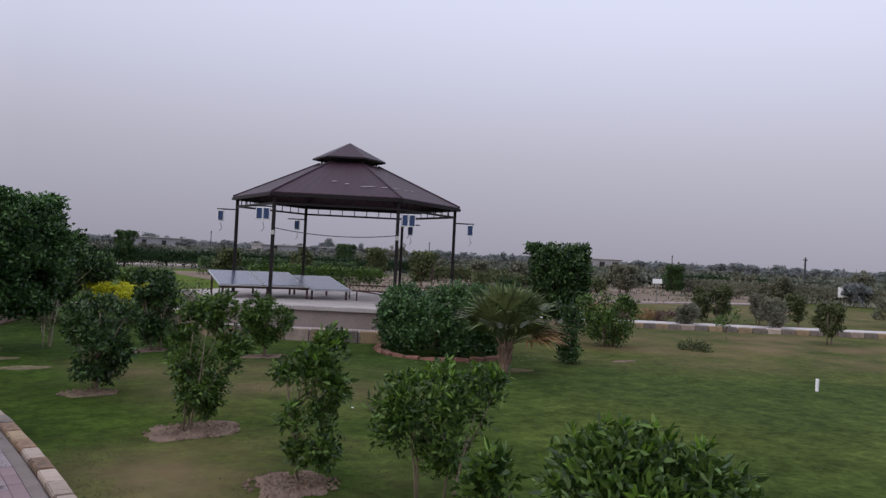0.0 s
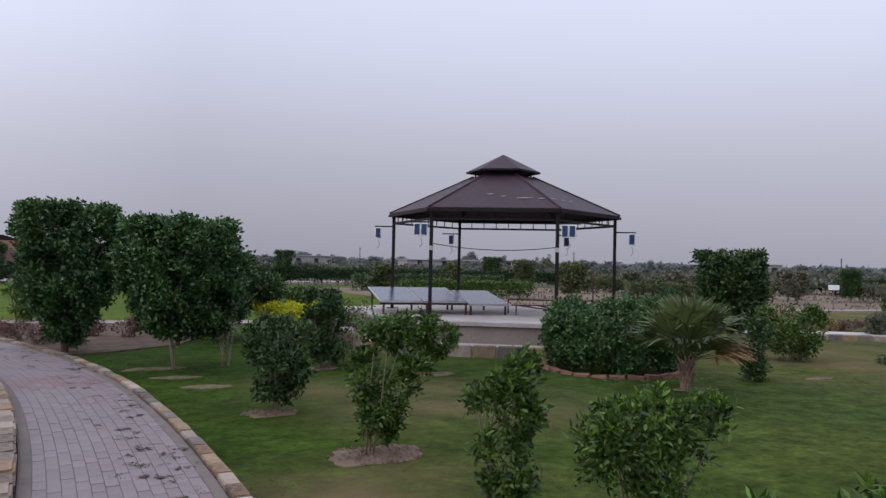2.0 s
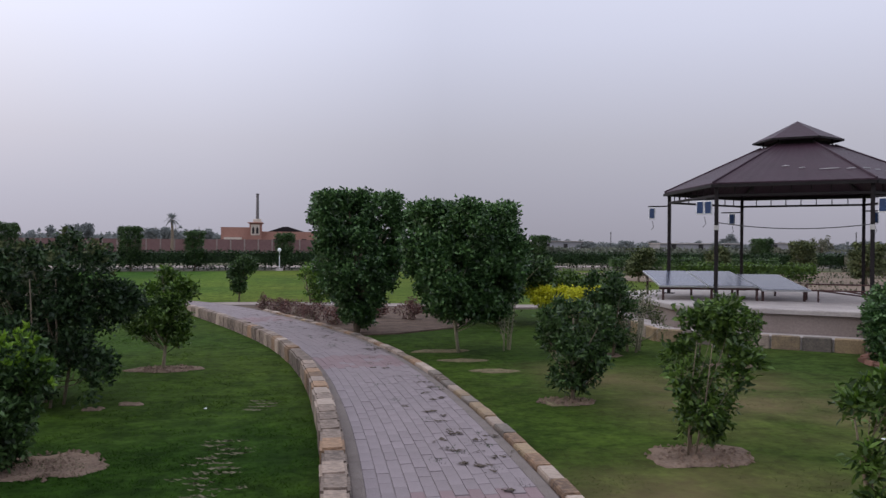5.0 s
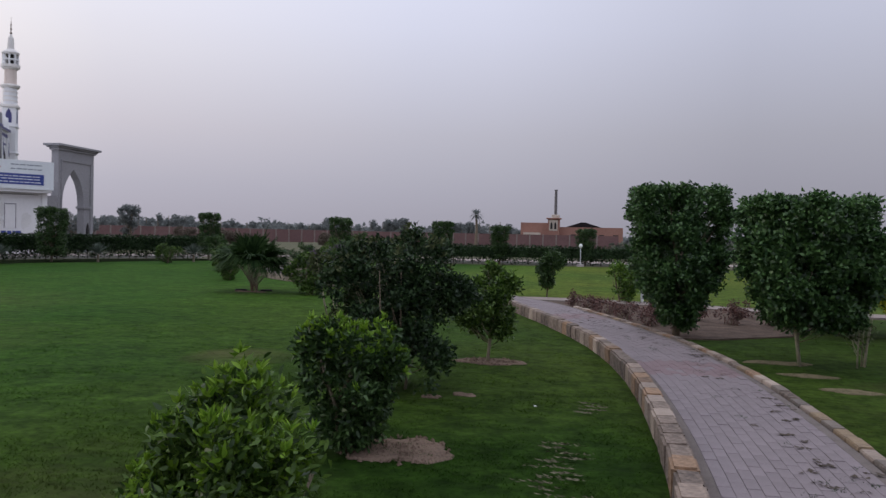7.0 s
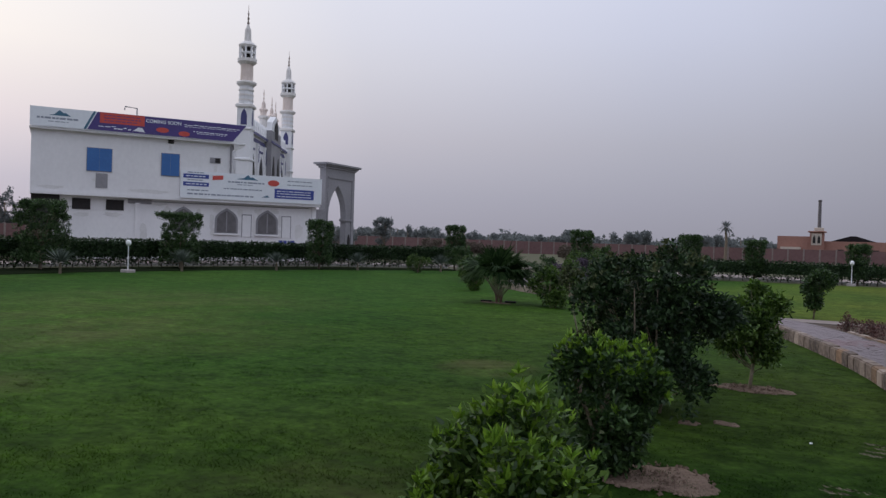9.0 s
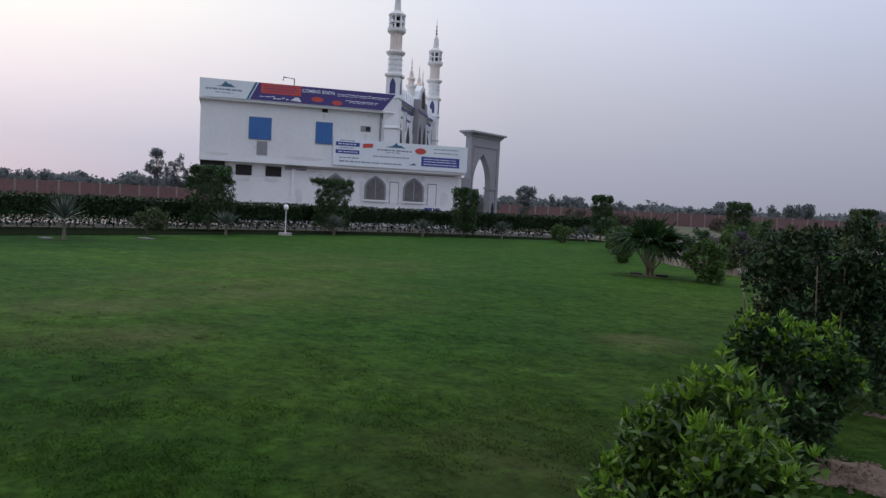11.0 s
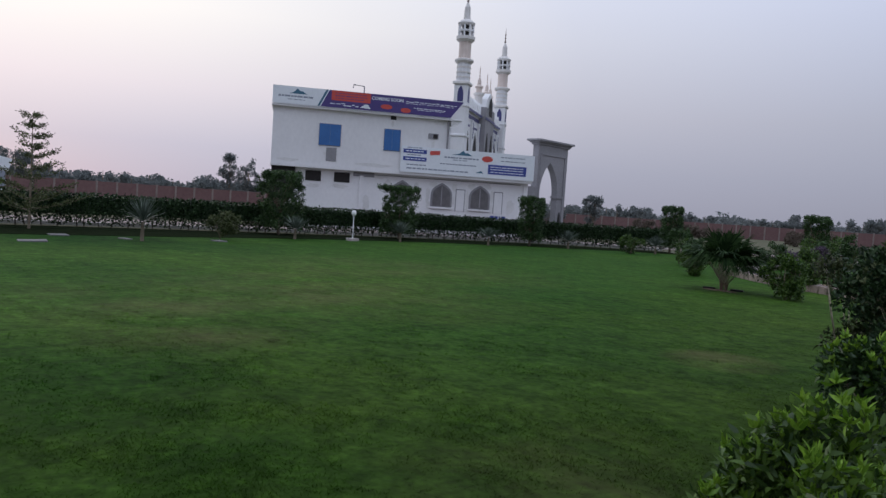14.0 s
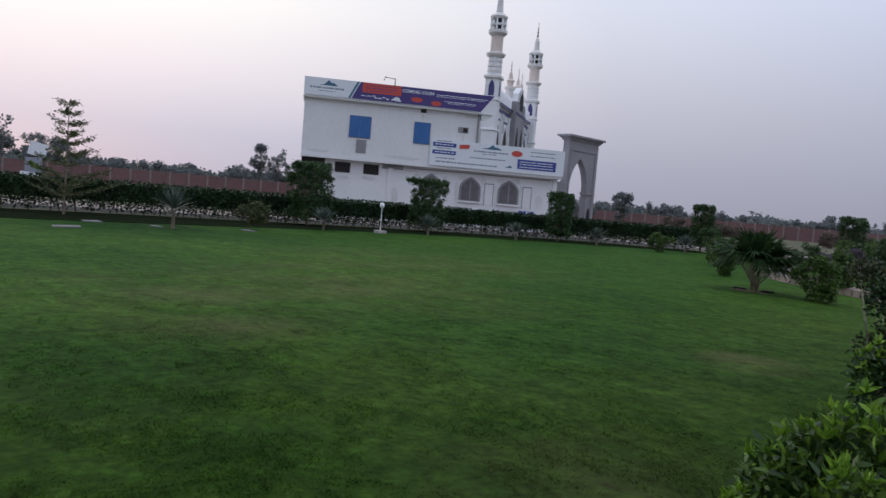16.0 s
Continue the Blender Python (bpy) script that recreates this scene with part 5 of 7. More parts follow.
# clipped round bush with a brick edging
plant("clipped_bush", "broad dome of clipped glossy evergreen bush", 7.96, 9.66, 1.20, 2.05, 0.02, "leaf_bush", 3000, 12, 0.060, 0.036, 5, 70, "bush", flat=0, foot=0.92, top=0.62, ragged=0.03, fill=0.85, spread=0.045, lobes=170, puff=0.14, rosette=0.4)
edge = thing("brick_edging", "low ring of red bricks round the clipped bush", "edging", (7.93, 9.62, 0))
brick_me = finish(boxm(-0.11, 0.11, -0.05, 0.05, -0.02, 0.085, 0.008), "brick", M["brick"])
for k in range(26):
    a = k * math.tau / 26
    o = part("brick", brick_me, "brick", edge)
    o.matrix_basis = pose(1.03 * math.cos(a), 1.03 * math.sin(a), -0.028 + 0.012 * math.sin(7 * k), 9 * math.sin(3 * k), 7 * math.sin(5 * k), math.degrees(a) + 90 + 8 * math.sin(11 * k))
mark = thing("marker_peg", "short pale wooden peg standing in the lawn", "peg", (10.6, 4.9, 0))
part("peg", boxm(-0.02, 0.02, -0.015, 0.015, -0.03, 0.17, 0.003), "white", mark)


# ---- far building, gate, mosque ----
FU = Vector((0.515, 0.857, 0)).normalized()
FTURN = math.degrees(math.atan2(FU.y, FU.x))
hall = thing("hall_building", "two storey whitewashed hall with banners and blue windows", "building", (-41.5, 24.3, 0), FTURN)
# x along the front, y away from the garden
part("ground_floor", boxm(0.9, 16.3, 0.5, 9, -0.05, 3.55), "white_wall", hall)
part("floor_band", boxm(0, 16.4, 0.0, 9, 3.55, 3.75), "white_wall", hall)
part("upper_floor", boxm(0, 10.8, 0.05, 9, 3.75, 7.35), "white_wall", hall)
part("roof_slab", boxm(-0.1, 11.5, -0.25, 9.2, 7.08, 7.2, 0.02), "white_wall", hall)
part("parapet", boxm(0, 10.8, 0.0, 9, 7.35, 8.2), "white_wall", hall)
part("corner_void", boxm(0.05, 1.46, 0.35, 0.495, 1.6, 3.54), "dark", hall)
for x0, x1, z0, z1 in ((2.09, 3.03, 2.79, 3.41), (3.84, 4.79, 2.81, 3.41)):
    part("vent_opening", boxm(x0, x1, 0.46, 0.497, z0, z1), "dark", hall)
for x0, x1, z0, z1 in ((2.78, 4.06, 4.97, 6.25), (6.73, 7.72, 4.96, 6.25)):
    w = part("window", boxm(x0 - 0.025, x1 + 0.025, -0.0, 0.047, z0 - 0.025, z1 + 0.025, 0.008), "grey_wall", hall)
    part("pane", boxm(x0, (x0 + x1) / 2 - 0.005, -0.012, -0.002, z0, z1), "pane_blue", w)
    part("pane", boxm((x0 + x1) / 2 + 0.005, x1, -0.012, -0.002, z0, z1), "pane_blue", w)
part("vent_grille", boxm(3.25, 3.87, 0.02, 0.047, 4.03, 4.85), "grey_wall", hall)
part("small_window", boxm(9.47, 10.11, 0.01, 0.047, 5.88, 6.22, 0.01), "grey_wall", hall)
part("small_opening", boxm(9.78, 10.05, -0.002, 0.008, 5.92, 6.18), "dark", hall)
part("hole", boxm(7.06, 7.4, 0.01, 0.047, 6.86, 7.16), "dark", hall)
part("downpipe", tube(bmesh.new(), [(10.7, -0.05, 3.8), (10.7, -0.05, 7.1)], [0.06, 0.06], 6), "grey_wall", hall)
part("wall_pillar", boxm(5.4, 5.66, 0.38, 0.498, 0, 3.3), "white_wall", hall)
part("conduit", tube(bmesh.new(), [(5.2, 0.46, 3.40), (9, 0.46, 3.42), (15.8, 0.46, 3.44)], [0.022] * 3, 6), "grey_wall", hall)
part("link_wall", boxm(16.302, 17.0, 0.9, 1.3, -0.05, 3.45), "grey_wall", hall)
part("corner_pier", boxm(16.0, 16.28, 0.40, 0.498, -0.05, 3.54), "white_wall", hall)
part("water_stain", boxm(5.0, 6.3, 0.44, 0.497, 3.25, 3.5, 0.02), "grey_wall", hall)


def arch_outline(x, w, z0, z1, n=7, sharp=1.9):
    """A pointed arch opening, from the sill up and over."""
    h = (z1 - z0) * 0.5
    pts = [(x - w / 2, z0), (x - w / 2, z1 - h)]
    for i in range(1, n):
        t = i / n
        pts.append((x - w / 2 * (1 - t ** sharp), z1 - h + h * t))
    pts.append((x, z1))
    return pts + [(2 * x - px, pz) for px, pz in reversed(pts[:-1])]


def prism(outline, y0, y1):
    bm = bmesh.new()
    a = [bm.verts.new((x, y0, z)) for x, z in outline]
    b = [bm.verts.new((x, y1, z)) for x, z in outline]
    n = len(a)
    for i in range(n):
        bm.faces.new((a[i], a[(i + 1) % n], b[(i + 1) % n], b[i]))
    bm.faces.new(a[::-1])
    bm.faces.new(b)
    bmesh.ops.recalc_face_normals(bm, faces=bm.faces)
    return bm


part("canopy", prism([(10.82, 6.75), (11.5, 7.02), (11.5, 7.078), (10.82, 7.078)], -0.2, 9.0), "stained", hall)
for x in (8.10, 10.63, 13.13):
    w = part("arched_window", prism(arch_outline(x, 1.38, 1.62, 3.22, 9, 2.5), 0.44, 0.498), "grey_wall", hall, "pointed arch window with grey lattice")
    part("lattice", prism(arch_outline(x, 1.14, 1.74, 3.08, 9, 2.5), 0.41, 0.438), "lattice", w)
    part("mullion", boxm(x - 0.03, x + 0.03, 0.395, 0.409, 1.78, 3.0), "grey_wall", w)
    part("sill", boxm(x - 0.75, x + 0.75, 0.36, 0.438, 1.58, 1.69, 0.01), "white_wall", w)
for x in (11.86, 14.36):
    niche = part("wall_niche", boxm(x - 0.31, x + 0.31, 0.480, 0.498, 1.5, 2.90), "grey_wall", hall, "shallow plaster niche outlined in grey")
    part("niche_panel", boxm(x - 0.26, x + 0.26, 0.470, 0.4795, 1.5, 2.84), "white_wall", niche)
rp0 = random.Random(12)
for x, z, rx, rz in ((11.42, 2.2, 0.2, 0.35), (12.45, 1.75, 0.22, 0.2), (9.85, 1.8, 0.2, 0.22), (13.9, 1.8, 0.2, 0.25), (10.1, 3.1, 0.3, 0.2), (12.6, 3.1, 0.25, 0.25), (13.6, 3.15, 0.3, 0.2), (7.2, 2.9, 0.22, 0.3), (9.0, 2.6, 0.2, 0.5), (9.75, 2.4, 0.16, 0.55), (11.45, 3.0, 0.22, 0.28), (12.3, 2.3, 0.16, 0.5), (13.95, 2.6, 0.2, 0.42), (6.6, 3.3, 0.6, 0.12), (4.2, 2.55, 0.5, 0.16), (2.6, 2.5, 0.45, 0.14), (15.2, 1.9, 0.3, 0.5), (5.9, 1.6, 0.25, 0.5)):
    outline = []
    for k in range(18):
        a = k * math.tau / 18
        q = rp0.uniform(0.65, 1.15)
        outline.append((x + rx * q * math.cos(a), z + rz * q * math.sin(a)))
    part("plaster_patch", prism(outline, 0.488, 0.4985), "stained", hall, "weathered patch of plaster")
for x, z, rx, rz in ((3.4, 4.5, 0.35, 0.2), (9.8, 5.5, 0.12, 0.3), (7.2, 6.6, 0.10, 0.22), (1.0, 3.95, 0.8, 0.1), (6.2, 3.98, 1.2, 0.12), (10.2, 6.9, 0.4, 0.12)):
    outline = []
    for k in range(18):
        a = k * math.tau / 18
        q = rp0.uniform(0.6, 1.15)
        outline.append((x + rx * q * math.cos(a), z + rz * q * math.sin(a)))
    part("plaster_patch", prism(outline, 0.041, 0.0488), "stained", hall, "weathered patch of plaster")
pole = thing("roof_light", "bent steel pipe light on the roof edge", "lamp", Vector((-41.5, 24.3, 8.2)) + FU * 5.2, FTURN)
part("pipe", tube(bmesh.new(), [(0.15, 0.3, -0.1), (0.15, 0.3, 0.55), (-0.5, 0.3, 0.6), (-0.52, 0.3, 0.4)], [0.045] * 4, 6), "grey_wall", pole)


def letters(text, size, x, z, y, mat, parent, name="lettering"):
    c = bpy.data.curves.new(name, "FONT")
    c.body, c.size, c.align_x, c.extrude, c.offset = text, size, "CENTER", 0.006, size * 0.02
    tmp = bpy.data.objects.new("tmp", c)
    scene.collection.objects.link(tmp)
    me = bpy.data.meshes.new_from_object(tmp.evaluated_get(bpy.context.evaluated_depsgraph_get()))
    bpy.data.objects.remove(tmp)
    me.materials.clear()
    me.materials.append(M[mat])
    o = new(name, me)
    o.parent = parent
    o.matrix_basis = pose(x, y, z, 90, 0, 0)
    return o


def bars(parent, mat, y, rows, name="print_line", slant=0.0):
    """Plain bars for print: x, z, width, height; broken into word-long pieces."""
    rng = random.Random(len(rows) + int(rows[0][0] * 10))
    for x, z, w, h in rows:
        bm = bmesh.new()
        px = x
        while px < x + w - 0.05:
            ww = min(rng.uniform(0.10, 0.32), x + w - px)
            dz = rng.uniform(-slant, slant) * h
            box(bm, px, px + ww, y - 0.003, y, z - h / 2 + dz, z + h / 2 + dz)
            px += ww + rng.uniform(0.03, 0.07)
        tagged(part(name, bm, mat, parent), kind="stuff")


def slab(parent, name, mat, outline, y0, y1, label=""):
    return part(name, prism(outline, y0, y1), mat, parent, label)


def rect(x0, x1, z0, z1):
    return [(x0, z0), (x1, z0), (x1, z1), (x0, z1)]


top = thing("roof_banner", "long purple and white advertising banner on the parapet", "banner", Vector((-41.5, 24.3, 0)), FTURN)
slab(top, "board", "banner_white", [(-0.08, 7.22), (10.75, 7.22), (11.55, 8.28), (-0.08, 8.26)], -0.33, -0.26)
slab(top, "purple_field", "banner_purple", [(2.75, 7.24), (10.72, 7.24), (11.5, 8.26), (3.25, 8.26)], -0.345, -0.332)
slab(top, "teal_stripe", "banner_teal", [(2.55, 7.24), (2.68, 7.24), (3.18, 8.26), (3.05, 8.26)], -0.345, -0.332)
slab(top, "red_field", "banner_red", rect(3.37, 5.72, 7.66, 8.25), -0.352, -0.346)
for cx, cz, rx in ((6.70, 7.55, 0.36), (7.90, 7.44, 0.32)):
    slab(top, "red_badge", "banner_red", [(cx + rx * math.cos(a * math.tau / 14), cz + 0.15 * math.sin(a * math.tau / 14)) for a in range(14)], -0.352, -0.346)
slab(top, "mountain_sign", "banner_teal", [(0.84, 7.84), (1.1, 7.9), (1.35, 8.15), (1.55, 8.0), (1.65, 8.02), (1.92, 7.84)], -0.338, -0.331)
slab(top, "white_patch", "banner_white", [(5.1, 7.36), (5.75, 7.32), (5.6, 7.56), (5.4, 7.58)], -0.352, -0.346)
bars(top, "banner_grey", -0.332, [(0.25, 7.68, 2.1, 0.10), (0.8, 7.50, 1.0, 0.04)])
bars(top, "banner_white", -0.346, [(7.9, 7.98, 3.2, 0.045), (7.9, 7.88, 3.0, 0.03), (8.4, 7.62, 2.0, 0.045), (8.6, 7.53, 1.7, 0.03), (3.3, 7.48, 0.9, 0.04), (4.1, 7.42, 0.9, 0.06)], slant=0.6)
bars(top, "banner_purple", -0.353, [(3.6, 8.1, 1.9, 0.04), (3.6, 7.95, 1.9, 0.05), (3.6, 7.80, 1.7, 0.04)])
letters("COMING SOON", 0.27, 6.76, 7.92, -0.348, "banner_white", top)

low = thing("front_banner", "wide white advertising board with blue print", "banner", Vector((-41.5, 24.3, 0)), FTURN)
slab(low, "board", "banner_white", rect(7.8, 16.45, 3.72, 5.33), -0.12, -0.02)
slab(low, "blue_block", "banner_blue", rect(13.4, 15.92, 3.97, 4.57), -0.135, -0.122)
for z in (5.03, 4.56):
    slab(low, "blue_label", "banner_blue", rect(7.95, 9.42, z - 0.12, z + 0.12), -0.135, -0.122)
slab(low, "red_label", "banner_red", [(9.62, 4.86), (10.25, 4.92), (10.27, 5.17), (9.64, 5.12)], -0.135, -0.122)
slab(low, "red_badge", "banner_red", [(13.32 + 0.36 * math.cos(a * math.tau / 14), 4.89 + 0.19 * math.sin(a * math.tau / 14)) for a in range(14)], -0.135, -0.122)
slab(low, "mountain_sign", "banner_teal", [(11.0, 5.0), (11.5, 5.1), (11.74, 5.3), (11.9, 5.14), (12.0, 5.18), (12.35, 5.0)], -0.128, -0.121)
slab(low, "small_sign", "banner_teal", [(12.6, 3.98), (12.95, 4.12), (13.1, 3.98)], -0.128, -0.121)
bars(low, "banner_grey", -0.122, [(10.55, 4.82, 2.2, 0.09), (11.1, 4.68, 1.0, 0.05), (10.3, 4.40, 2.3, 0.07), (8.2, 4.2, 1.2, 0.07), (8.2, 3.98, 3.9, 0.09), (14.2, 5.08, 1.6, 0.06), (14.2, 4.84, 1.6, 0.06), (8.2, 4.80, 0.9, 0.06), (8.2, 5.25, 0.9, 0.06)])
bars(low, "banner_white", -0.136, [(13.55, 4.42, 2.2, 0.05), (13.55, 4.27, 2.2, 0.05), (13.55, 4.10, 2.2, 0.05), (8.1, 5.03, 1.2, 0.06), (8.1, 4.56, 1.2, 0.06)])
bars(hall, "banner_blue", 0.497, [(13.9, 1.25, 1.1, 0.2)])

# gate
GO = Vector((-35.0, 41.3, 0))
gate = thing("gateway", "tall grey plastered gateway with a pointed arch", "gate", GO, FTURN + 36)
gw, gh, gd = 3.3, 6.55, 0.48


def arch_wall(x0, x1, z0, z1, arch, y0, y1):
    """A wall with a pointed opening: two piers, and the spandrel in upright strips."""
    bm = bmesh.new()
    box(bm, x0, arch[0][0], y0, y1, z0, z1)
    box(bm, arch[-1][0], x1, y0, y1, z0, z1)
    for (xa, za), (xb, zb) in zip(arch, arch[1:]):
        if xb - xa < 1e-5:
            continue
        q = [bm.verts.new((x, y, z)) for y in (y0, y1) for x, z in ((xa, za), (xb, zb), (xb, z1), (xa, z1))]
        for f4 in ((0, 1, 2, 3), (7, 6, 5, 4), (0, 4, 5, 1), (2, 6, 7, 3)):
            bm.faces.new([q[k] for k in f4])
    bmesh.ops.remove_doubles(bm, verts=bm.verts, dist=0.001)
    bmesh.ops.recalc_face_normals(bm, faces=bm.faces)
    return bm


part("arch_wall", arch_wall(-0.26, gw, -0.05, gh, arch_outline(1.22, 2.18, -0.05, 5.30, 14, 2.9), 0, gd), "grey_wall", gate)
part("cornice", boxm(-0.62, gw + 0.34, -0.34, gd + 0.34, gh + 0.10, gh + 0.24, 0.015), "grey_wall", gate)
part("cornice_bed", boxm(-0.48, gw + 0.2, -0.2, gd + 0.2, gh, gh + 0.098, 0.02), "grey_wall", gate)
part("cornice_step", boxm(-0.38, gw + 0.1, -0.1, gd + 0.1, gh - 0.14, gh - 0.002, 0.03), "grey_wall", gate)
for x0, x1, z0, z1 in ((0.0, gw - 0.3, 5.75, 5.85), (-0.02, 0.06, 0, 5.75), (gw - 0.38, gw - 0.3, 0, 5.75)):
    part("moulding", boxm(x0, x1, -0.06, 0.0, z0, z1), "grey_wall", gate)
part("impost", boxm(2.22, gw - 0.42, -0.09, gd + 0.05, 2.85, 3.0), "grey_wall", gate)
part("niche", prism(arch_outline(2.66, 0.22, 0.9, 1.9), -0.08, -0.003), "dark", gate)
part("cable_arm", tube(bmesh.new(), [(gw, 0.4, gh + 0.1), (gw + 0.9, 0.4, gh + 0.05)], [0.03, 0.02], 5), "steel", gate)

# mosque
MU = Vector((-0.545, 0.838, 0)).normalized()
MTURN = math.degrees(math.atan2(MU.y, MU.x))
M1 = Vector((-57.3, 54.5, 0))
mosque = thing("mosque", "white mosque with blue tiled trim and tall minarets", "mosque", M1, MTURN)
ML = 21.5


def minaret(px, py, s, rise, nm="minaret"):
    """Square foot, round banded shaft, gallery with openings, finial; heights are above the ground."""
    t = part(nm, boxm(px - 0.8 * s, px + 0.8 * s, py - 0.8 * s, py + 0.8 * s, -0.05, 14.2 + rise, 0.04), "white", mosque)
    for z in (9.0, 12.0):
        part("ledge", boxm(px - 0.92 * s, px + 0.92 * s, py - 0.92 * s, py + 0.92 * s, z + rise, z + 0.25 + rise, 0.05), "white", t)
    part("ledge", boxm(px - 1.0 * s, px + 1.0 * s, py - 1.0 * s, py + 1.0 * s, 14.2 + rise, 14.55 + rise, 0.08), "pale_stone", t)
    for d in (-1, 1):
        part("blue_niche", prism([(x + px, z + rise) for x, z in arch_outline(0, 0.7 * s, 12.5, 14.1)], py + d * 0.802 * s - 0.01, py + d * 0.802 * s + 0.01), "blue", t)
        b = prism([(x + py, z + rise) for x, z in arch_outline(0, 0.7 * s, 12.5, 14.1)], -0.01, 0.01)
        bmesh.ops.transform(b, matrix=Matrix.Translation((px + d * 0.802 * s, 0, 0)) @ Matrix(((0, 1, 0, 0), (1, 0, 0, 0), (0, 0, 1, 0), (0, 0, 0, 1))), verts=b.verts)
        part("blue_niche", b, "blue", t)
    part("shaft", lathe(bmesh.new(), [(0.84 * s, 14.5 + rise), (0.80 * s, 16.4 + rise)], 12, 0, (px, py)), "white", t)
    for i in range(3):
        part("shaft_band", lathe(bmesh.new(), [(0.88 * s, 14.9 + 0.5 * i + rise), (0.88 * s, 15.05 + 0.5 * i + rise)], 12, 0, (px, py)), "pale_stone", t)
    part("ledge", lathe(bmesh.new(), [(0.95 * s, 16.4 + rise), (1.15 * s, 16.6 + rise), (1.15 * s, 16.75 + rise), (0.85 * s, 16.85 + rise)], 12, 0, (px, py)), "pale_stone", t)
    part("shaft_panel", lathe(bmesh.new(), [(0.74 * s, 16.8 + rise), (0.72 * s, 18.5 + rise)], 12, 0, (px, py)), "peach", t)
    part("balcony", lathe(bmesh.new(), [(0.8 * s, 18.5 + rise), (1.12 * s, 18.75 + rise), (1.12 * s, 19.05 + rise), (0.9 * s, 19.05 + rise)], 12, 0, (px, py)), "pale_stone", t)
    for k in range(8):
        a = k * math.tau / 8
        part("column", lathe(bmesh.new(), [(0.12 * s, 19.0 + rise), (0.12 * s, 20.25 + rise)], 6, 0, (px + 0.85 * s * math.cos(a), py + 0.85 * s * math.sin(a))), "white", t)
    part("core", lathe(bmesh.new(), [(0.45 * s, 19.0 + rise), (0.45 * s, 20.3 + rise)], 8, 0, (px, py)), "dark", t)
    part("gallery_band", lathe(bmesh.new(), [(0.98 * s, 19.55 + rise), (0.98 * s, 19.7 + rise)], 12, 0, (px, py)), "white", t)
    part("cap", lathe(bmesh.new(), [(0.98 * s, 20.2 + rise), (1.05 * s, 20.4 + rise), (0.75 * s, 20.65 + rise), (0.42 * s, 20.8 + rise), (0.34 * s, 22.0 + rise), (0.14 * s, 22.4 + rise), (0.1 * s, 22.5 + rise)], 12, 0, (px, py)), "pale_stone", t)
    part("finial", lathe(bmesh.new(), [(0.07 * s, 22.4 + rise), (0.16 * s, 22.65 + rise), (0.05 * s, 22.85 + rise), (0.13 * s, 23.1 + rise), (0.04 * s, 23.3 + rise), (0.10 * s, 23.55 + rise), (0.03 * s, 23.8 + rise), (0.02 * s, 24.4 + rise)], 8, 0, (px, py)), "concrete_dark", t)


minaret(0, 0, 0.86, 0.0)
minaret(ML, 0, 0.88, 0.8)
part("front_wall", boxm(1.0, ML - 1.0, 0.1, 14, -0.05, 12.1), "white", mosque)
part("porch_block", boxm(9.2, 14.2, -0.7, 0.2, -0.05, 13.4), "grey_wall", mosque)
part("porch_gable", prism([(9.4, 13.4), (14.0, 13.4), (13.4, 14.4), (11.7, 15.3), (10.0, 14.4)], -0.6, 0.1), "white", mosque)
part("gable_arch", prism(arch_outline(11.7, 1.7, 12.6, 14.8), -0.73, -0.705), "dark", mosque)
part("trim_line", boxm(9.1, 14.3, -0.78, -0.705, 12.0, 12.25), "blue", mosque)
part("trim_line", boxm(0.9, ML - 0.9, -0.27, -0.252, 12.12, 12.38), "blue", mosque)
part("cornice", boxm(0.9, ML - 0.9, -0.25, 14.1, 12.1, 12.4, 0.05), "white", mosque)
part("trim_line", boxm(1.0, ML - 1.0, 0.02, 0.098, 11.5, 11.85), "blue", mosque)
for x in (1.6, 5.5, 9.0, 14.4, 17.5, 20.2):
    part("pilaster", boxm(x - 0.22, x + 0.22, -0.16, 0.097, -0.05, 11.45, 0.03), "white", mosque)
    part("pilaster_panel", prism(arch_outline(x, 0.24, 9.4, 11.2), -0.19, -0.163), "blue", mosque)
for i in range(20):
    x = 1.5 + i * (ML - 3) / 19
    part("merlon", prism(arch_outline(x, 0.55, 12.4, 13.7), -0.1, 0.15), "white", mosque)
for x in (3.6, 7.4, 16.2, 18.8):
    part("window_reveal", prism(arch_outline(x, 2.3, 5.2, 10.45), 0.02, 0.0965), "white", mosque)
    w = part("arched_window", prism(arch_outline(x, 1.9, 5.6, 10.3), 0.0, 0.097), "grey_wall", mosque)
    part("dark_pane", prism(arch_outline(x, 1.55, 5.8, 10.0), -0.03, -0.003), "dark", w)
    part("blue_band", boxm(x - 1.0, x + 1.0, 0.03, 0.097, 10.6, 10.8), "blue", w)
for x in (10.4, 12.9):
    part("arched_window", prism(arch_outline(x, 1.0, 6.2, 10.6), -0.76, -0.703), "dark", mosque)
for px, py, s in ((9.6, 0.4, 0.50), (13.9, 0.4, 0.46), (17.0, 0.6, 0.44)):
    t = part("turret", lathe(bmesh.new(), [(0.9 * s, 12.2), (0.9 * s, 14.6), (1.25 * s, 14.8), (1.25 * s, 15.0)], 10, 0, (px, py)), "pale_stone", mosque)
    part("dome", lathe(bmesh.new(), [(0.7 * s, 14.95), (0.7 * s, 15.5), (0.95 * s, 15.6), (0.95 * s, 15.75), (0.5 * s, 15.9), (0.42 * s, 16.4), (0.2 * s, 16.7), (0.08 * s, 16.8), (0.2 * s, 17.0), (0.07 * s, 17.2), (0.15 * s, 17.4), (0.03 * s, 18.0)], 12, 0, (px, py)), "peach", t)
part("side_block", boxm(-0.6, 1.0, 2.0, 14, -0.05, 11.6), "white", mosque)

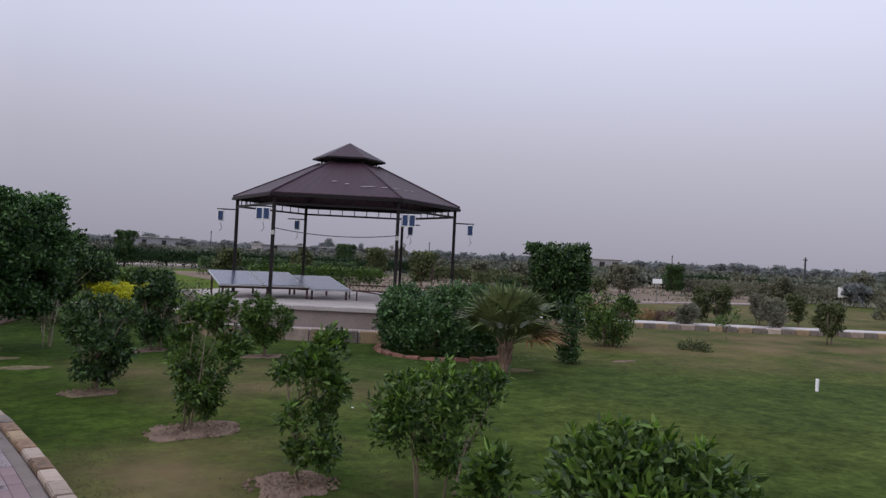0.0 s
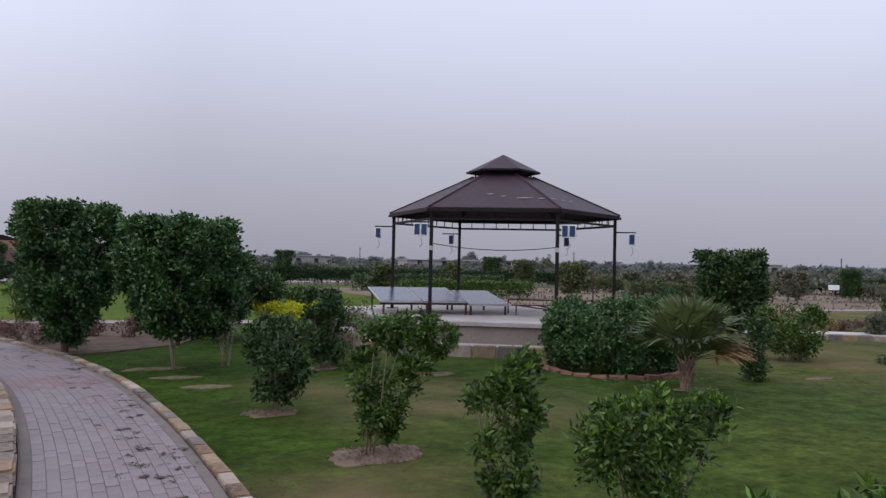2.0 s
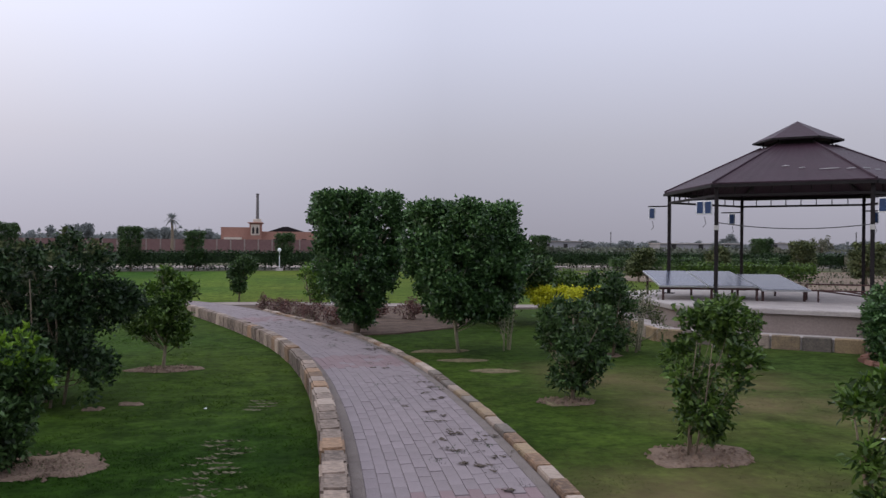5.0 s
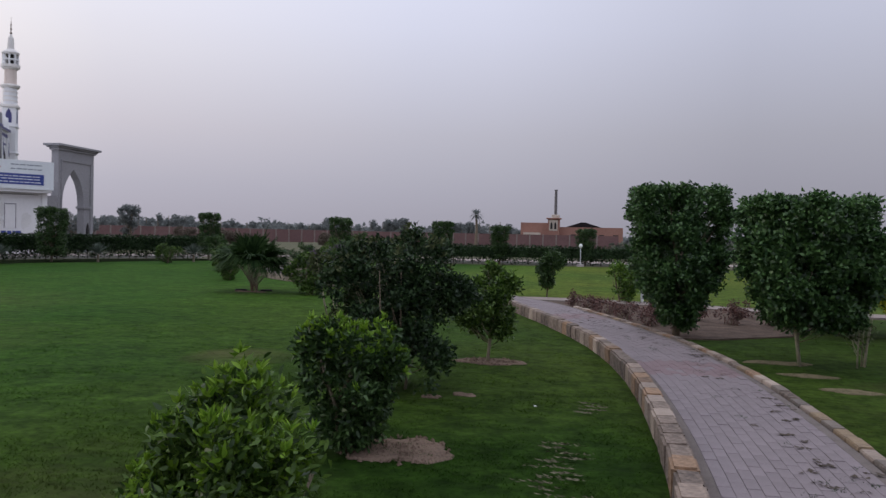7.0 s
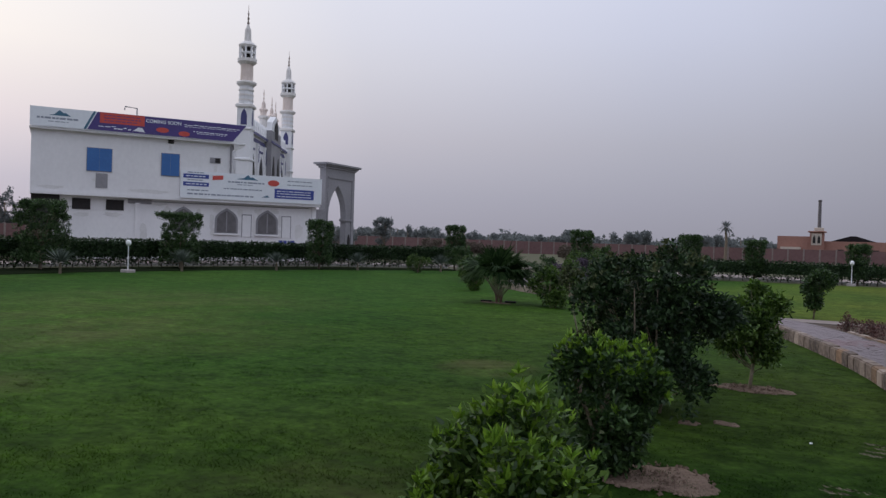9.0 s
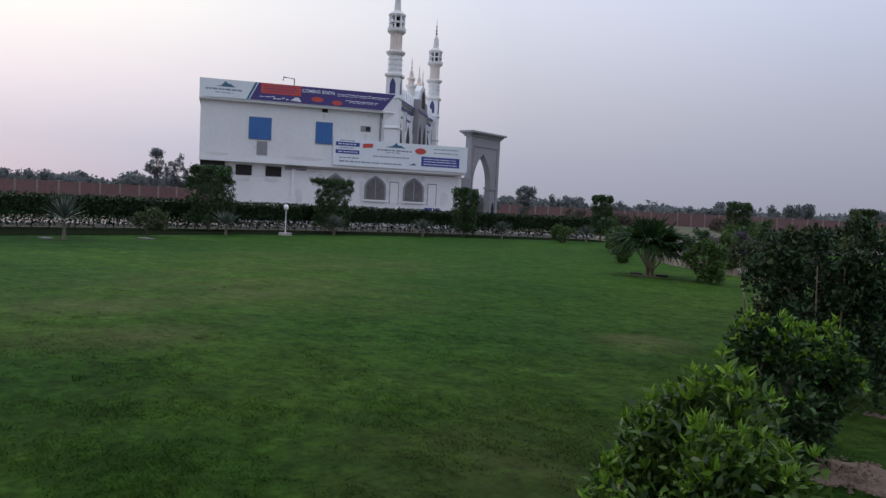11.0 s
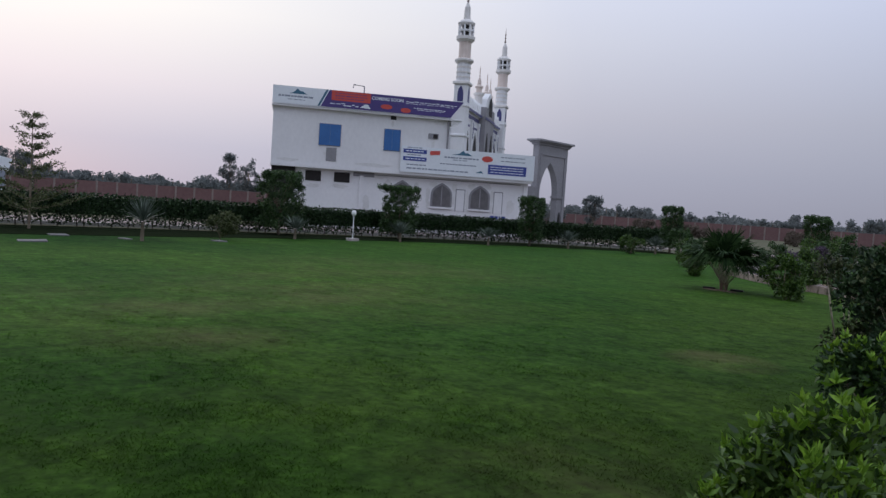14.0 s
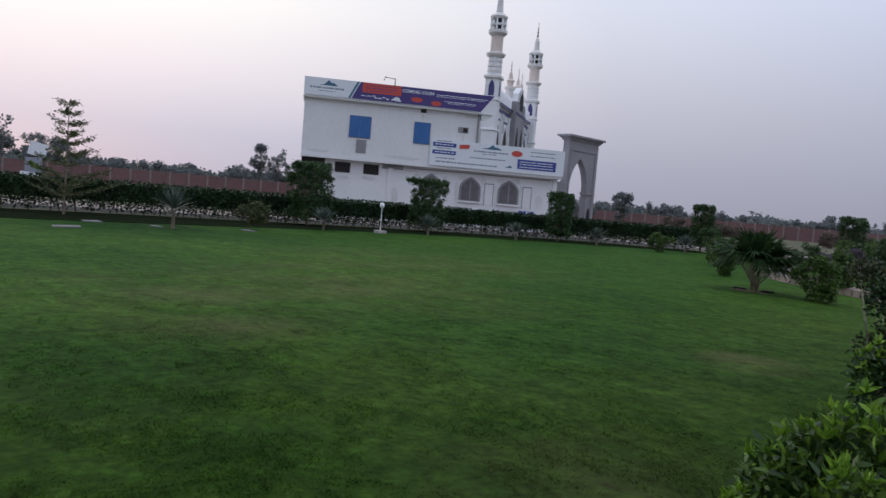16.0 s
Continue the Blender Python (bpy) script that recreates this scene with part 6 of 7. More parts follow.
# ---- the distance ----
wall = thing("boundary_wall", "long red brick boundary wall with pale posts", "wall")
WL = catmull([(-108, -70), (-104, 5), (-98, 32), (-88, 70), (-76, 104), (-49, 131), (-3, 133)], 2.0)
v, f = ribbon(WL, 0.12, 0.12, -0.05, 2.2)
part("brickwork", mesh_from("brickwork", v, f, M["red_wall"]), "red_wall", wall)
wat, wlen = along(WL)
pm = finish(boxm(-0.11, 0.11, -0.17, 0.17, -0.05, 2.28, 0.02), "wall_post", M["concrete_dark"])
for i in range(int(wlen / 2.3)):
    p, w, r = wat(i * 2.3)
    o = part("wall_post", pm, "concrete", wall)
    o.matrix_basis = pose(p.x, p.y, 0, 0, 0, math.degrees(math.atan2(w.y, w.x)))
house = thing("brick_works", "pink brick works building with a tall thin chimney", "building", (-20.6, 139.5, 0), 4)
part("long_block", boxm(0, 18.2, 0, 9, -0.05, 3.7), "kiln", house)
part("end_block", boxm(0, 5, -0.6, 8, -0.05, 4.4), "kiln", house)
part("tower", boxm(4.9, 7.0, -1.0, 2.0, -0.05, 5.1), "kiln", house)
part("tower_cap", boxm(4.6, 7.3, -1.3, 2.3, 5.1, 5.3, 0.05), "kiln", house)
part("tower_turret", boxm(5.5, 6.9, -0.6, 1.4, 5.302, 5.9, 0.05), "cream", house)
part("annex", boxm(0.6, 3.6, -2.2, -0.62, -0.05, 2.6), "cream", house)
part("tower_bay", boxm(5.15, 6.65, -1.08, -1.004, 3.0, 4.9), "cream", house)
for x in (5.55, 6.25):
    part("tower_window", prism(arch_outline(x, 0.4, 3.3, 4.6), -1.14, -1.083), "dark", house)
for x in (9, 11.5, 14, 16.5):
    part("window", boxm(x, x + 0.9, -0.06, -0.003, 1.2, 2.4), "dark", house)
part("chimney", lathe(bmesh.new(), [(0.36, 0), (0.24, 10.4), (0.3, 10.45), (0.3, 10.7)], 10, 0, (6.1, 4)), "lattice", house)
part("shed_roof", prism([(8.0, 3.7), (14.5, 3.7), (11.6, 4.6), (10.8, 4.6)], 0.5, 7), "steel", house)


def lump(bm, centre, size, rng):
    """A head of foliage seen from afar: a knobbly, uneven lump."""
    r = bmesh.ops.create_icosphere(bm, subdivisions=2, radius=1.0)
    ph = rng.random(6) * 6.3
    for v in r["verts"]:
        n = v.co.normalized()
        k = 1 + 0.16 * math.sin(4 * n.x + ph[0]) * math.sin(5 * n.y + ph[1]) + 0.12 * math.sin(9 * n.z + ph[2]) * math.sin(8 * n.x + ph[3]) + rng.normal() * 0.06
        v.co = Vector((n.x * size[0], n.y * size[1], n.z * size[2])) * k + Vector(centre)


FAR_CROWNS = {}


def far_crown(kind, mat, bare):
    """One of eight crowns of unit height and width."""
    key = (kind, mat, bare)
    if key not in FAR_CROWNS:
        rng = np.random.default_rng(700 + kind)
        bm = bmesh.new()
        n = int(rng.integers(6, 11))
        cs = np.stack([np.clip(rng.normal(size=n), -1.5, 1.5) * 0.24, np.clip(rng.normal(size=n), -1.5, 1.5) * 0.24, rng.uniform(bare + 0.15, 0.80, n)], axis=1)
        cs[:, 2] -= 0.35 * np.hypot(cs[:, 0], cs[:, 1])
        sz = rng.uniform(0.09, 0.17, n)
        for c, q in zip(cs, sz):
            lump(bm, c, (q * 0.72, q * 0.72, q * 0.85), rng)
        k = rng.integers(0, n, 800)
        d = unit(rng.normal(size=(800, 3))) * rng.uniform(0.75, 1.1, (800, 1))
        base = cs[k] + d * sz[k][:, None] * np.array([1, 1, 1.15]) * 0.95
        cards = leaf_cards(rng, base, d + rng.normal(size=(800, 3)) * 0.9, 0.075, 0.06)
        for i in range(0, len(cards), 4):
            bm.faces.new([bm.verts.new(tuple(c)) for c in cards[i:i + 4]])
        FAR_CROWNS[key] = finish(bm, "crown", M[mat])
    return FAR_CROWNS[key]


def far_tree(x, y, h, w, seed, group="far trees", mat="leaf_far_haze", label="hazy distant tree on the horizon", bare=0.0, name="far_tree"):
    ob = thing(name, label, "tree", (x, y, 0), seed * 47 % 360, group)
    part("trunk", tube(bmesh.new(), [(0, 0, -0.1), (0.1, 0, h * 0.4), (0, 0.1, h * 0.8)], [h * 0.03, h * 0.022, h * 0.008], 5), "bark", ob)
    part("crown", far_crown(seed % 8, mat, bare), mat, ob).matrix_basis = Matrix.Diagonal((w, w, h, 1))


rng = random.Random(9)
for i in range(330):
    a = radians(-30 + 210 * (i + rng.random()) / 330)
    d = rng.uniform(150, 330)
    x, y = d * math.cos(a), d * math.sin(a)
    if -25 < x < 6 and y > 125:
        continue
    far_tree(x, y, (rng.uniform(1.5, 3.0) if rng.random() < 0.85 else rng.uniform(3.2, 4.8)) * d / 220 + (0.8 if a < 1.7 else 3.0), rng.uniform(4, 9) * d / 220, 500 + i)
for i in range(80):
    a, d = 2.5 + 0.85 * (i + rng.random()) / 80, rng.uniform(165, 235)
    far_tree(d * math.cos(a), d * math.sin(a), rng.uniform(4.6, 6.6) * d / 200, rng.uniform(7, 12), 900 + i, "far trees", label="low hazy tree in a belt beyond the wall")
for i, (x, y, h, w) in enumerate([(-100.6, 51.2, 7.4, 3.2), (-99.0, 53.6, 7.0, 3.4), (-98.6, 57.2, 4.6, 4.2), (-104, 50.0, 4.2, 4.0), (-110.5, 24.6, 6.3, 4.4), (-110, 27.6, 6.0, 3.3), (-70, 12.4, 6.4, 4.0), (-66, 89.7, 5.3, 3.0), (-72, 86, 4.0, 6)]):
    plant("wall_tree", "spreading hazy grey green tree beyond the wall", x, y, h, w, h * 0.18, "leaf_far_haze", 250, 10, 0.32, 0.15, 2, 800 + i, "tree", "wall trees", 0.09, ragged=0.3, lobes=26, puff=0.13 * w, spread=0.16, foot=0.4, top=0.7)

for x, y, ln, h, turn in ((54, 184, 16, 2.5, 20), (102, 163, 12, 2.3, -10), (138, 121, 9, 2.5, -40), (84, 172, 20, 2.1, 0)):
    fb = thing("farm_building", "low pale farm building on the far horizon", "building", (x, y, 0), turn, "far farm buildings")
    part("wall", boxm(-ln / 2, ln / 2, -3, 3, -0.1, h), "grey_wall", fb)
    part("roof", boxm(-ln / 2 - 0.3, ln / 2 + 0.3, -3.3, 3.3, h, h + 0.2, 0.04), "concrete", fb)
    for k in range(3):
        part("door", boxm(-ln / 3 + k * ln / 3 - 0.6, -ln / 3 + k * ln / 3 + 0.6, -3.05, -3.003, 0, 2.0), "dark", fb)
# an unbroken belt of woods along the horizon, its haze in the leaf colour
wr = np.random.default_rng(31)
heads = []
for i in range(1500):
    a, d = math.radians(-35 + 240 * wr.random()), wr.uniform(250, 340)
    top = 2.2 + 1.5 * (0.5 + 0.5 * math.sin(a * 23 + 2 * math.sin(a * 9))) + wr.gamma(1.5, 0.55)
    heads.append((d * math.cos(a), d * math.sin(a), top * d / 280 * (1.0 if a > 1.65 else 0.42), wr.uniform(1.4, 3.4)))
heads = np.array(heads)
k = np.repeat(np.arange(len(heads)), 46)
out = unit(wr.normal(size=(len(k), 3)))
spot = np.stack([heads[k, 0] + out[:, 0] * heads[k, 3], heads[k, 1] + out[:, 1] * heads[k, 3], heads[k, 2] * wr.random(len(k)) ** 0.6], axis=1)
tagged(new("far_woods", soup("far_woods", leaf_cards(wr, spot, out + wr.normal(size=(len(k), 3)) * 0.6, 1.5, 1.1), M["leaf_far_haze"], 4)), "unbroken belt of hazy grey green woods on the horizon", "woods", kind="stuff")
dp = thing("date_palm", "lone tall date palm on the horizon", "palm", (-27.2, 131, 0))
part("trunk", tube(bmesh.new(), [(0, 0, -0.1), (0.1, 0, 3), (0, 0, 5.4)], [0.28, 0.22, 0.2], 7), "bark", dp)
cc = []
for i in range(46):
    a, rise = i * 2.4, 1.3 - 2.0 * i / 46
    d = Vector((math.cos(a) * math.cos(rise), math.sin(a) * math.cos(rise), math.sin(rise)))
    s = d.cross(Vector((0, 0, 1))).normalized() * 0.14
    o = Vector((0, 0, 5.4))
    cc.extend([o, o + d * 0.8 + s, o + d * 1.6 - Vector((0, 0, 0.35)), o + d * 0.8 - s])
part("fronds", soup("fronds", np.array(cc), M["leaf_far_haze"], 4), "leaf_far_haze", dp)


def sapling(x, y, h, seed):
    rng = random.Random(seed)
    ob = thing("sapling", "tall thin sapling with airy tiers of branches", "tree", (x, y, 0))
    bm = tube(bmesh.new(), [(0, 0, -0.05), (0.05, 0, h * 0.5), (0, 0, h * 0.97)], [0.05, 0.032, 0.008], 6)
    c = []
    for tier in range(10):
        share = tier / 9
        for k in range(6):
            z = h * (0.16 + 0.80 * share + rng.uniform(-0.02, 0.02))
            a = rng.random() * math.tau
            ln = h * (0.36 * (1 - share) ** 1.4 + 0.105) * rng.uniform(0.55, 1.15)
            out = Vector((math.cos(a), math.sin(a), 0))
            up = rng.uniform(0.18, 0.42)
            at = [Vector((0, 0, z)) + out * ln * q + Vector((0, 0, ln * up * q ** 1.7)) for q in (0, 0.35, 0.7, 1.0)]
            tube(bm, at, [0.013, 0.009, 0.006, 0.003], 4)
            for j in range(int(24 + 190 * ln / h)):
                q = rng.uniform(0.15, 1.04)
                p = Vector((0, 0, z)) + out * ln * q + Vector((0, 0, ln * up * q ** 1.7))
                p += Vector([rng.gauss(0, 0.06), rng.gauss(0, 0.06), rng.gauss(0.02, 0.025)])
                w = (Vector([rng.gauss(0, 0.7) for _ in range(3)]) + out * 0.6 + Vector((0, 0, 0.2))).normalized() * 0.09
                sd = w.orthogonal().normalized() * 0.018
                c.extend([p, p + w * 0.5 + sd, p + w, p + w * 0.5 - sd])
    part("trunk", bm, "bark", ob)
    part("leaves", soup("leaves", np.array(c), M["leaf_olive"], 4), "leaf_olive", ob)


sapling(-28.4, 8.1, 3.85, 2)

sign = thing("leaning_sign", "broken leaning signboard of two white panels", "sign", (-44.6, 10.6, 0), 76)
part("post", tube(bmesh.new(), [(0, 0, -0.1), (0.1, 0, 2.6)], [0.04, 0.04], 6), "steel", sign)
for x, z, w, h, tilt, mt in ((0.12, 2.42, 0.85, 0.7, 14, "banner_white"), (-0.05, 1.62, 0.8, 0.75, -4, "banner_grey"), (-0.15, 1.08, 1.0, 0.3, 4, "banner_white")):
    m = Matrix.Translation((x, -0.08, z)) @ Matrix.Rotation(radians(tilt), 4, "Y")
    part("sign_panel", box(bmesh.new(), -w / 2, w / 2, -0.02, 0.02, -h / 2, h / 2, 0.006, m), mt, sign)
m = Matrix.Translation((-0.02, -0.105, 1.6)) @ Matrix.Rotation(radians(30), 4, "Y")
part("print_patch", box(bmesh.new(), -0.28, 0.28, -0.004, 0.0, -0.13, 0.13, 0, m), "leaf_mid", sign)

# ---- grass, kerbs and pavers ----
rngn = np.random.default_rng(4)


def turf(cx, cy, r0, r1, a0, a1, n, h):
    rr = r0 * (r1 / r0) ** rngn.random(n)
    aa = np.radians(a0 + (a1 - a0) * rngn.random(n))
    x, y = cx + rr * np.cos(aa), cy + rr * np.sin(aa)
    # keep off the footpath
    line = np.array([(p.x, p.y) for p in WALK_LINE[::6]])
    keep = np.ones(n, bool)
    for i in range(0, n, 4000):
        d = np.min((x[i:i + 4000, None] - line[None, :, 0]) ** 2 + (y[i:i + 4000, None] - line[None, :, 1]) ** 2, axis=1)
        keep[i:i + 4000] = d > (HALF + 0.17) ** 2
    tuft = (np.sin(x * 2.3 + 1.7 * np.sin(y * 1.1)) * np.sin(y * 2.9 + 1.3 * np.sin(x * 1.7)) + 0.7 * np.sin(x * 6.1 + 2 * np.sin(y * 3.3)) * np.sin(y * 7.3 + x)
            + 0.5 * np.sin(x * 15 + 3 * np.sin(y * 9)) * np.sin(y * 17 + 2 * np.sin(x * 11)))
    keep &= rngn.random(n) < np.clip(0.62 + 0.5 * tuft, 0.15, 1.0)
    x, y, tuft = x[keep], y[keep], tuft[keep]
    n = len(x)
    t = rngn.random(n) * 2 * np.pi
    lean = rngn.normal(size=(n, 2)) * h * 1.35
    hh = h * rngn.uniform(0.25, 0.95, n) * np.clip(1.0 + 0.3 * tuft, 0.5, 1.6)
    w = h * 0.17
    a = np.stack([x - w * np.cos(t), y - w * np.sin(t), np.zeros(n)], 1)
    b = np.stack([x + w * np.cos(t), y + w * np.sin(t), np.zeros(n)], 1)
    c = np.stack([x + lean[:, 0], y + lean[:, 1], hh], 1)
    return np.stack([a, b, c], 1).reshape(-1, 3)


for nm, tri, mt in (("grass_blades", turf(-0.4, 1.2, 2.2, 18, 75, 200, 560000, 0.024), "blade"), ("thin_grass_blades", turf(0.5, 0.3, 2.6, 13, -5, 84, 140000, 0.020), "blade_pale")):
    tagged(new(nm, soup(nm, tri, M[mt], 3)), "short mown grass blades of the lawn", "grass", kind="stuff")

tufts = []
for i in range(2600):
    d, a = 2.4 * (14 / 2.4) ** rngn.random(), math.radians(rngn.uniform(92, 200))
    cx, cy = -0.5 + d * math.cos(a), 1.2 + d * math.sin(a)
    if math.sin(cx * 1.9 + 1.6 * math.sin(cy * 0.9)) * math.sin(cy * 2.3 + cx * 0.6) < -0.05:
        continue
    k = 22
    size = rngn.uniform(0.02, 0.055)
    x, y = cx + mild(rngn, k) * size * 1.5, cy + mild(rngn, k) * size * 0.8
    t, w = rngn.random(k) * 6.3, 0.0045
    foot_a = np.stack([x - w * np.cos(t), y - w * np.sin(t), np.zeros(k)], 1)
    foot_b = np.stack([x + w * np.cos(t), y + w * np.sin(t), np.zeros(k)], 1)
    tip = np.stack([x + rngn.normal(size=k) * 0.012, y + rngn.normal(size=k) * 0.012, rngn.uniform(0.008, 0.028, k)], 1)
    tufts.append(np.stack([foot_a, foot_b, tip], 1).reshape(-1, 3))
tagged(new("grass_tufts", soup("grass_tufts", np.concatenate(tufts), M["blade"], 3)), "taller dark tufts of grass in the mown lawn", "grass", kind="stuff")

litter = []
for i in range(75):
    s0 = float(rngn.uniform(16.5, 29))
    side0 = float(np.clip(rngn.normal(0.26, 0.22), -0.5, 0.54))
    for j in range(int(rngn.integers(3, 16))):
        p, w, r = walk_at(s0 + float(rngn.normal()) * 0.014)
        q = p + r * (side0 + float(rngn.normal()) * 0.028)
        d = Vector(rngn.normal(size=3)) * 0.010
        litter.extend([(q.x, q.y, PATH_Z + 0.005), (q.x + d.x + 0.008, q.y + d.y, PATH_Z + 0.008), (q.x + d.y * 2, q.y + d.x * 2, PATH_Z + 0.012), (q.x - d.x, q.y + 0.008 - d.y, PATH_Z + 0.007)])
tagged(new("fallen_leaves", soup("fallen_leaves", np.array(litter), M["soil_dark"], 4)), "scattered dry leaves and dirt on the pavers", "litter", kind="stuff")
for nm, mt, n in (("dry_weeds", "straw", 3000), ("field_weeds", "leaf_dull_haze", 3500)):
    k = rngn.random((n, 2))
    x, y = 14 + 34 * k[:, 0], 20 + 21 * k[:, 1]
    patch = np.sin(x * 0.9 + 2 * np.sin(y * 0.5)) * np.sin(y * 1.1 + x * 0.3) + (0.3 if mt == "leaf_olive" else -0.1)
    keep = (patch > 0.0) & (y > 31 - 0.55 * x)
    x, y = x[keep], y[keep]
    n = len(x)
    base = np.stack([x, y, np.zeros(n)], 1)
    way = rngn.normal(size=(n, 3)) * 0.35 + np.array([0, 0, 1])
    tagged(new(nm, soup(nm, leaf_cards(rngn, base, way, 0.15, 0.07), M[mt], 4)), "dry low weeds on the bare earth", "weeds", kind="stuff")
straw = []
streaks = [(-0.66 + 0.10 * math.sin(k * 1.7), 5.55 + k * 0.115, 0.13 + 0.05 * math.sin(k * 2.3), 34) for k in range(12)]
streaks += [(-0.6 + 0.08 * math.sin(k), 7.9 + k * 0.13, 0.12, 36) for k in range(4)]
for x0, y0, rx, n in streaks:
    for i in range(n):
        x, y = x0 + rx * float(np.clip(rngn.normal(), -1.6, 1.6)) * 0.6, y0 + rngn.normal() * 0.014
        t, ln = rngn.normal() * 0.5 + math.pi * (rngn.random() < 0.5), rngn.uniform(0.02, 0.06)
        dx, dy = ln * math.cos(t), ln * math.sin(t)
        straw.extend([(x, y, 0.030), (x + dx, y + dy, 0.030 + rngn.random() * 0.012), (x + dx * 0.5 - dy * 0.22, y + dy * 0.5 + dx * 0.22, 0.028)])
tagged(new("dry_stubble", soup("dry_stubble", np.array(straw), M["straw"], 3)), "patches of bleached dry stubble in the lawn", "grass", kind="stuff")
weeds = []
for i in range(34):
    p, w, r = walk_at(float(rngn.uniform(16.2, 27)))
    q = p + r * float(rngn.uniform(-0.1, 0.54))
    k = 26
    x, y = q.x + rngn.normal(size=k) * 0.03, q.y + rngn.normal(size=k) * 0.03
    t = rngn.random(k) * 6.3
    a = np.stack([x - 0.005 * np.cos(t), y - 0.005 * np.sin(t), np.full(k, PATH_Z - 0.01)], 1)
    b = np.stack([x + 0.005 * np.cos(t), y + 0.005 * np.sin(t), np.full(k, PATH_Z - 0.01)], 1)
    c = np.stack([x + rngn.normal(size=k) * 0.015, y + rngn.normal(size=k) * 0.015, PATH_Z + rngn.uniform(0.003, 0.016, k)], 1)
    weeds.append(np.stack([a, b, c], 1).reshape(-1, 3))
tagged(new("path_weeds", soup("path_weeds", np.concatenate(weeds), M["leaf_shaded"], 3)), "small weeds growing between the pavers", "weeds", kind="stuff")

clods = []
for x, y, rx, ry in ((2.33, 8.05, 0.28, 0.2), (2.73, 6.11, 0.38, 0.3), (2.80, 4.42, 0.3, 0.28), (-1.84, 6.36, 0.38, 0.36), (-1.90, 10.38, 0.36, 0.26), (0.95, 15.6, 1.6, 1.2)):
    for i in range(170):
        a, q, h = rngn.random() * 6.283, math.sqrt(rngn.random()) * 1.05, rngn.uniform(0.006, 0.02)
        cx, cy = x + rx * q * math.cos(a), y + ry * q * math.sin(a)
        t = rngn.random() * 6.283
        p3 = [(cx + h * 1.3 * math.cos(t + k * 2.094), cy + h * 1.3 * math.sin(t + k * 2.094), 0.012) for k in range(3)]
        top_c = (cx, cy, 0.016 + h)
        for k in range(3):
            clods.extend((p3[k], p3[(k + 1) % 3], top_c))
shed = []
for i in range(60):
    a, q = -2.6 + 1.9 * rngn.random(), 1.2 + 0.4 * rngn.random()
    x, y, h = 7.93 + q * math.cos(a), 9.62 + q * math.sin(a), rngn.uniform(0.02, 0.045)
    t = rngn.random() * 6.283
    shed.extend([(x, y, 0.025), (x + h * math.cos(t), y + h * math.sin(t), 0.035), (x + h * 1.6 * math.cos(t + 0.5), y + h * 1.6 * math.sin(t + 0.5), 0.03), (x + h * math.cos(t + 1), y + h * math.sin(t + 1), 0.028)])
tagged(new("shed_leaves", soup("shed_leaves", np.array(shed), M["leaf_olive"], 4)), "pale shed leaves on the grass by the clipped bush", "litter", kind="stuff")
tagged(new("soil_clods", soup("soil_clods", np.array(clods), M["soil"], 3)), "small clods of dry earth in the basins", "soil", kind="stuff")
scrap_me = finish(boxm(-0.016, 0.016, -0.011, 0.011, 0.0, 0.005, 0.0015), "scrap", M["white"])
for x, y in ((-1.06, 8.1), (4.4, 6.4)):
    o = new("paper_scrap", scrap_me)
    o.matrix_basis = pose(x, y, 0.008, 4, 3, x * 70)
    tagged(o, "small scrap of white paper lying in the grass", "litter", "paper scraps")

# kerbs of the footpath
KL = 0.28
def kerb_block(wide, top, bevel, mat):
    """A cast kerb block with worn, rounded edges."""
    bm = boxm(-wide, wide, -KL / 2 + 0.002, KL / 2 - 0.002, -0.04, top)
    bmesh.ops.bevel(bm, geom=list(bm.edges), offset=bevel, segments=2, affect="EDGES")
    return finish(bm, "kerb_stone", M[mat])


kerb_left = [kerb_block(0.080, 0.20, 0.018, k) for k in ("kerb", "kerb", "kerb_pale", "kerb", "kerb_rust")]
kerb_right = [kerb_block(0.052, 0.120, 0.007, k) for k in ("kerb", "kerb", "kerb_pale", "kerb_pale", "kerb_yellow", "kerb_rust", "kerb_black")]
rk = random.Random(3)
for i in range(int(walk_len / KL)):
    p, w, r = walk_at((i + 0.5) * KL)
    turn = math.degrees(math.atan2(w.y, w.x)) - 90
    if p.y < -4 or p.y > 46:
        continue
    o = part("kerb_stone", kerb_left[2] if p.y > 20.5 and rk.random() < 0.6 else rk.choice(kerb_left), "kerb", footpath)
    q = p - r * (HALF + 0.10)
    o.matrix_basis = pose(q.x, q.y, rk.uniform(-0.009, 0.007), rk.uniform(-1.0, 1.0), rk.uniform(-2.5, 2.5), turn + rk.uniform(-1.5, 1.5)) @ Matrix.Diagonal((rk.uniform(0.94, 1.05), rk.uniform(0.99, 1.03), 1, 1))
    if -2.0 < p.x or p.y > 22.5:
        o = part("kerb_stone", rk.choice(kerb_right), "kerb", footpath)
        q = p + r * (HALF + 0.075)
        o.matrix_basis = pose(q.x, q.y, rk.uniform(-0.008, 0.008), 0, rk.uniform(-1, 1), turn + rk.uniform(-1, 1))
cat, clen = along(CROSS_LINE)
ck = [finish(boxm(-0.05, 0.05, -0.17, 0.17, -0.04, 0.14, 0.02), "kerb_stone", M[k]) for k in ("kerb_black", "kerb", "kerb_yellow", "kerb_pale")]
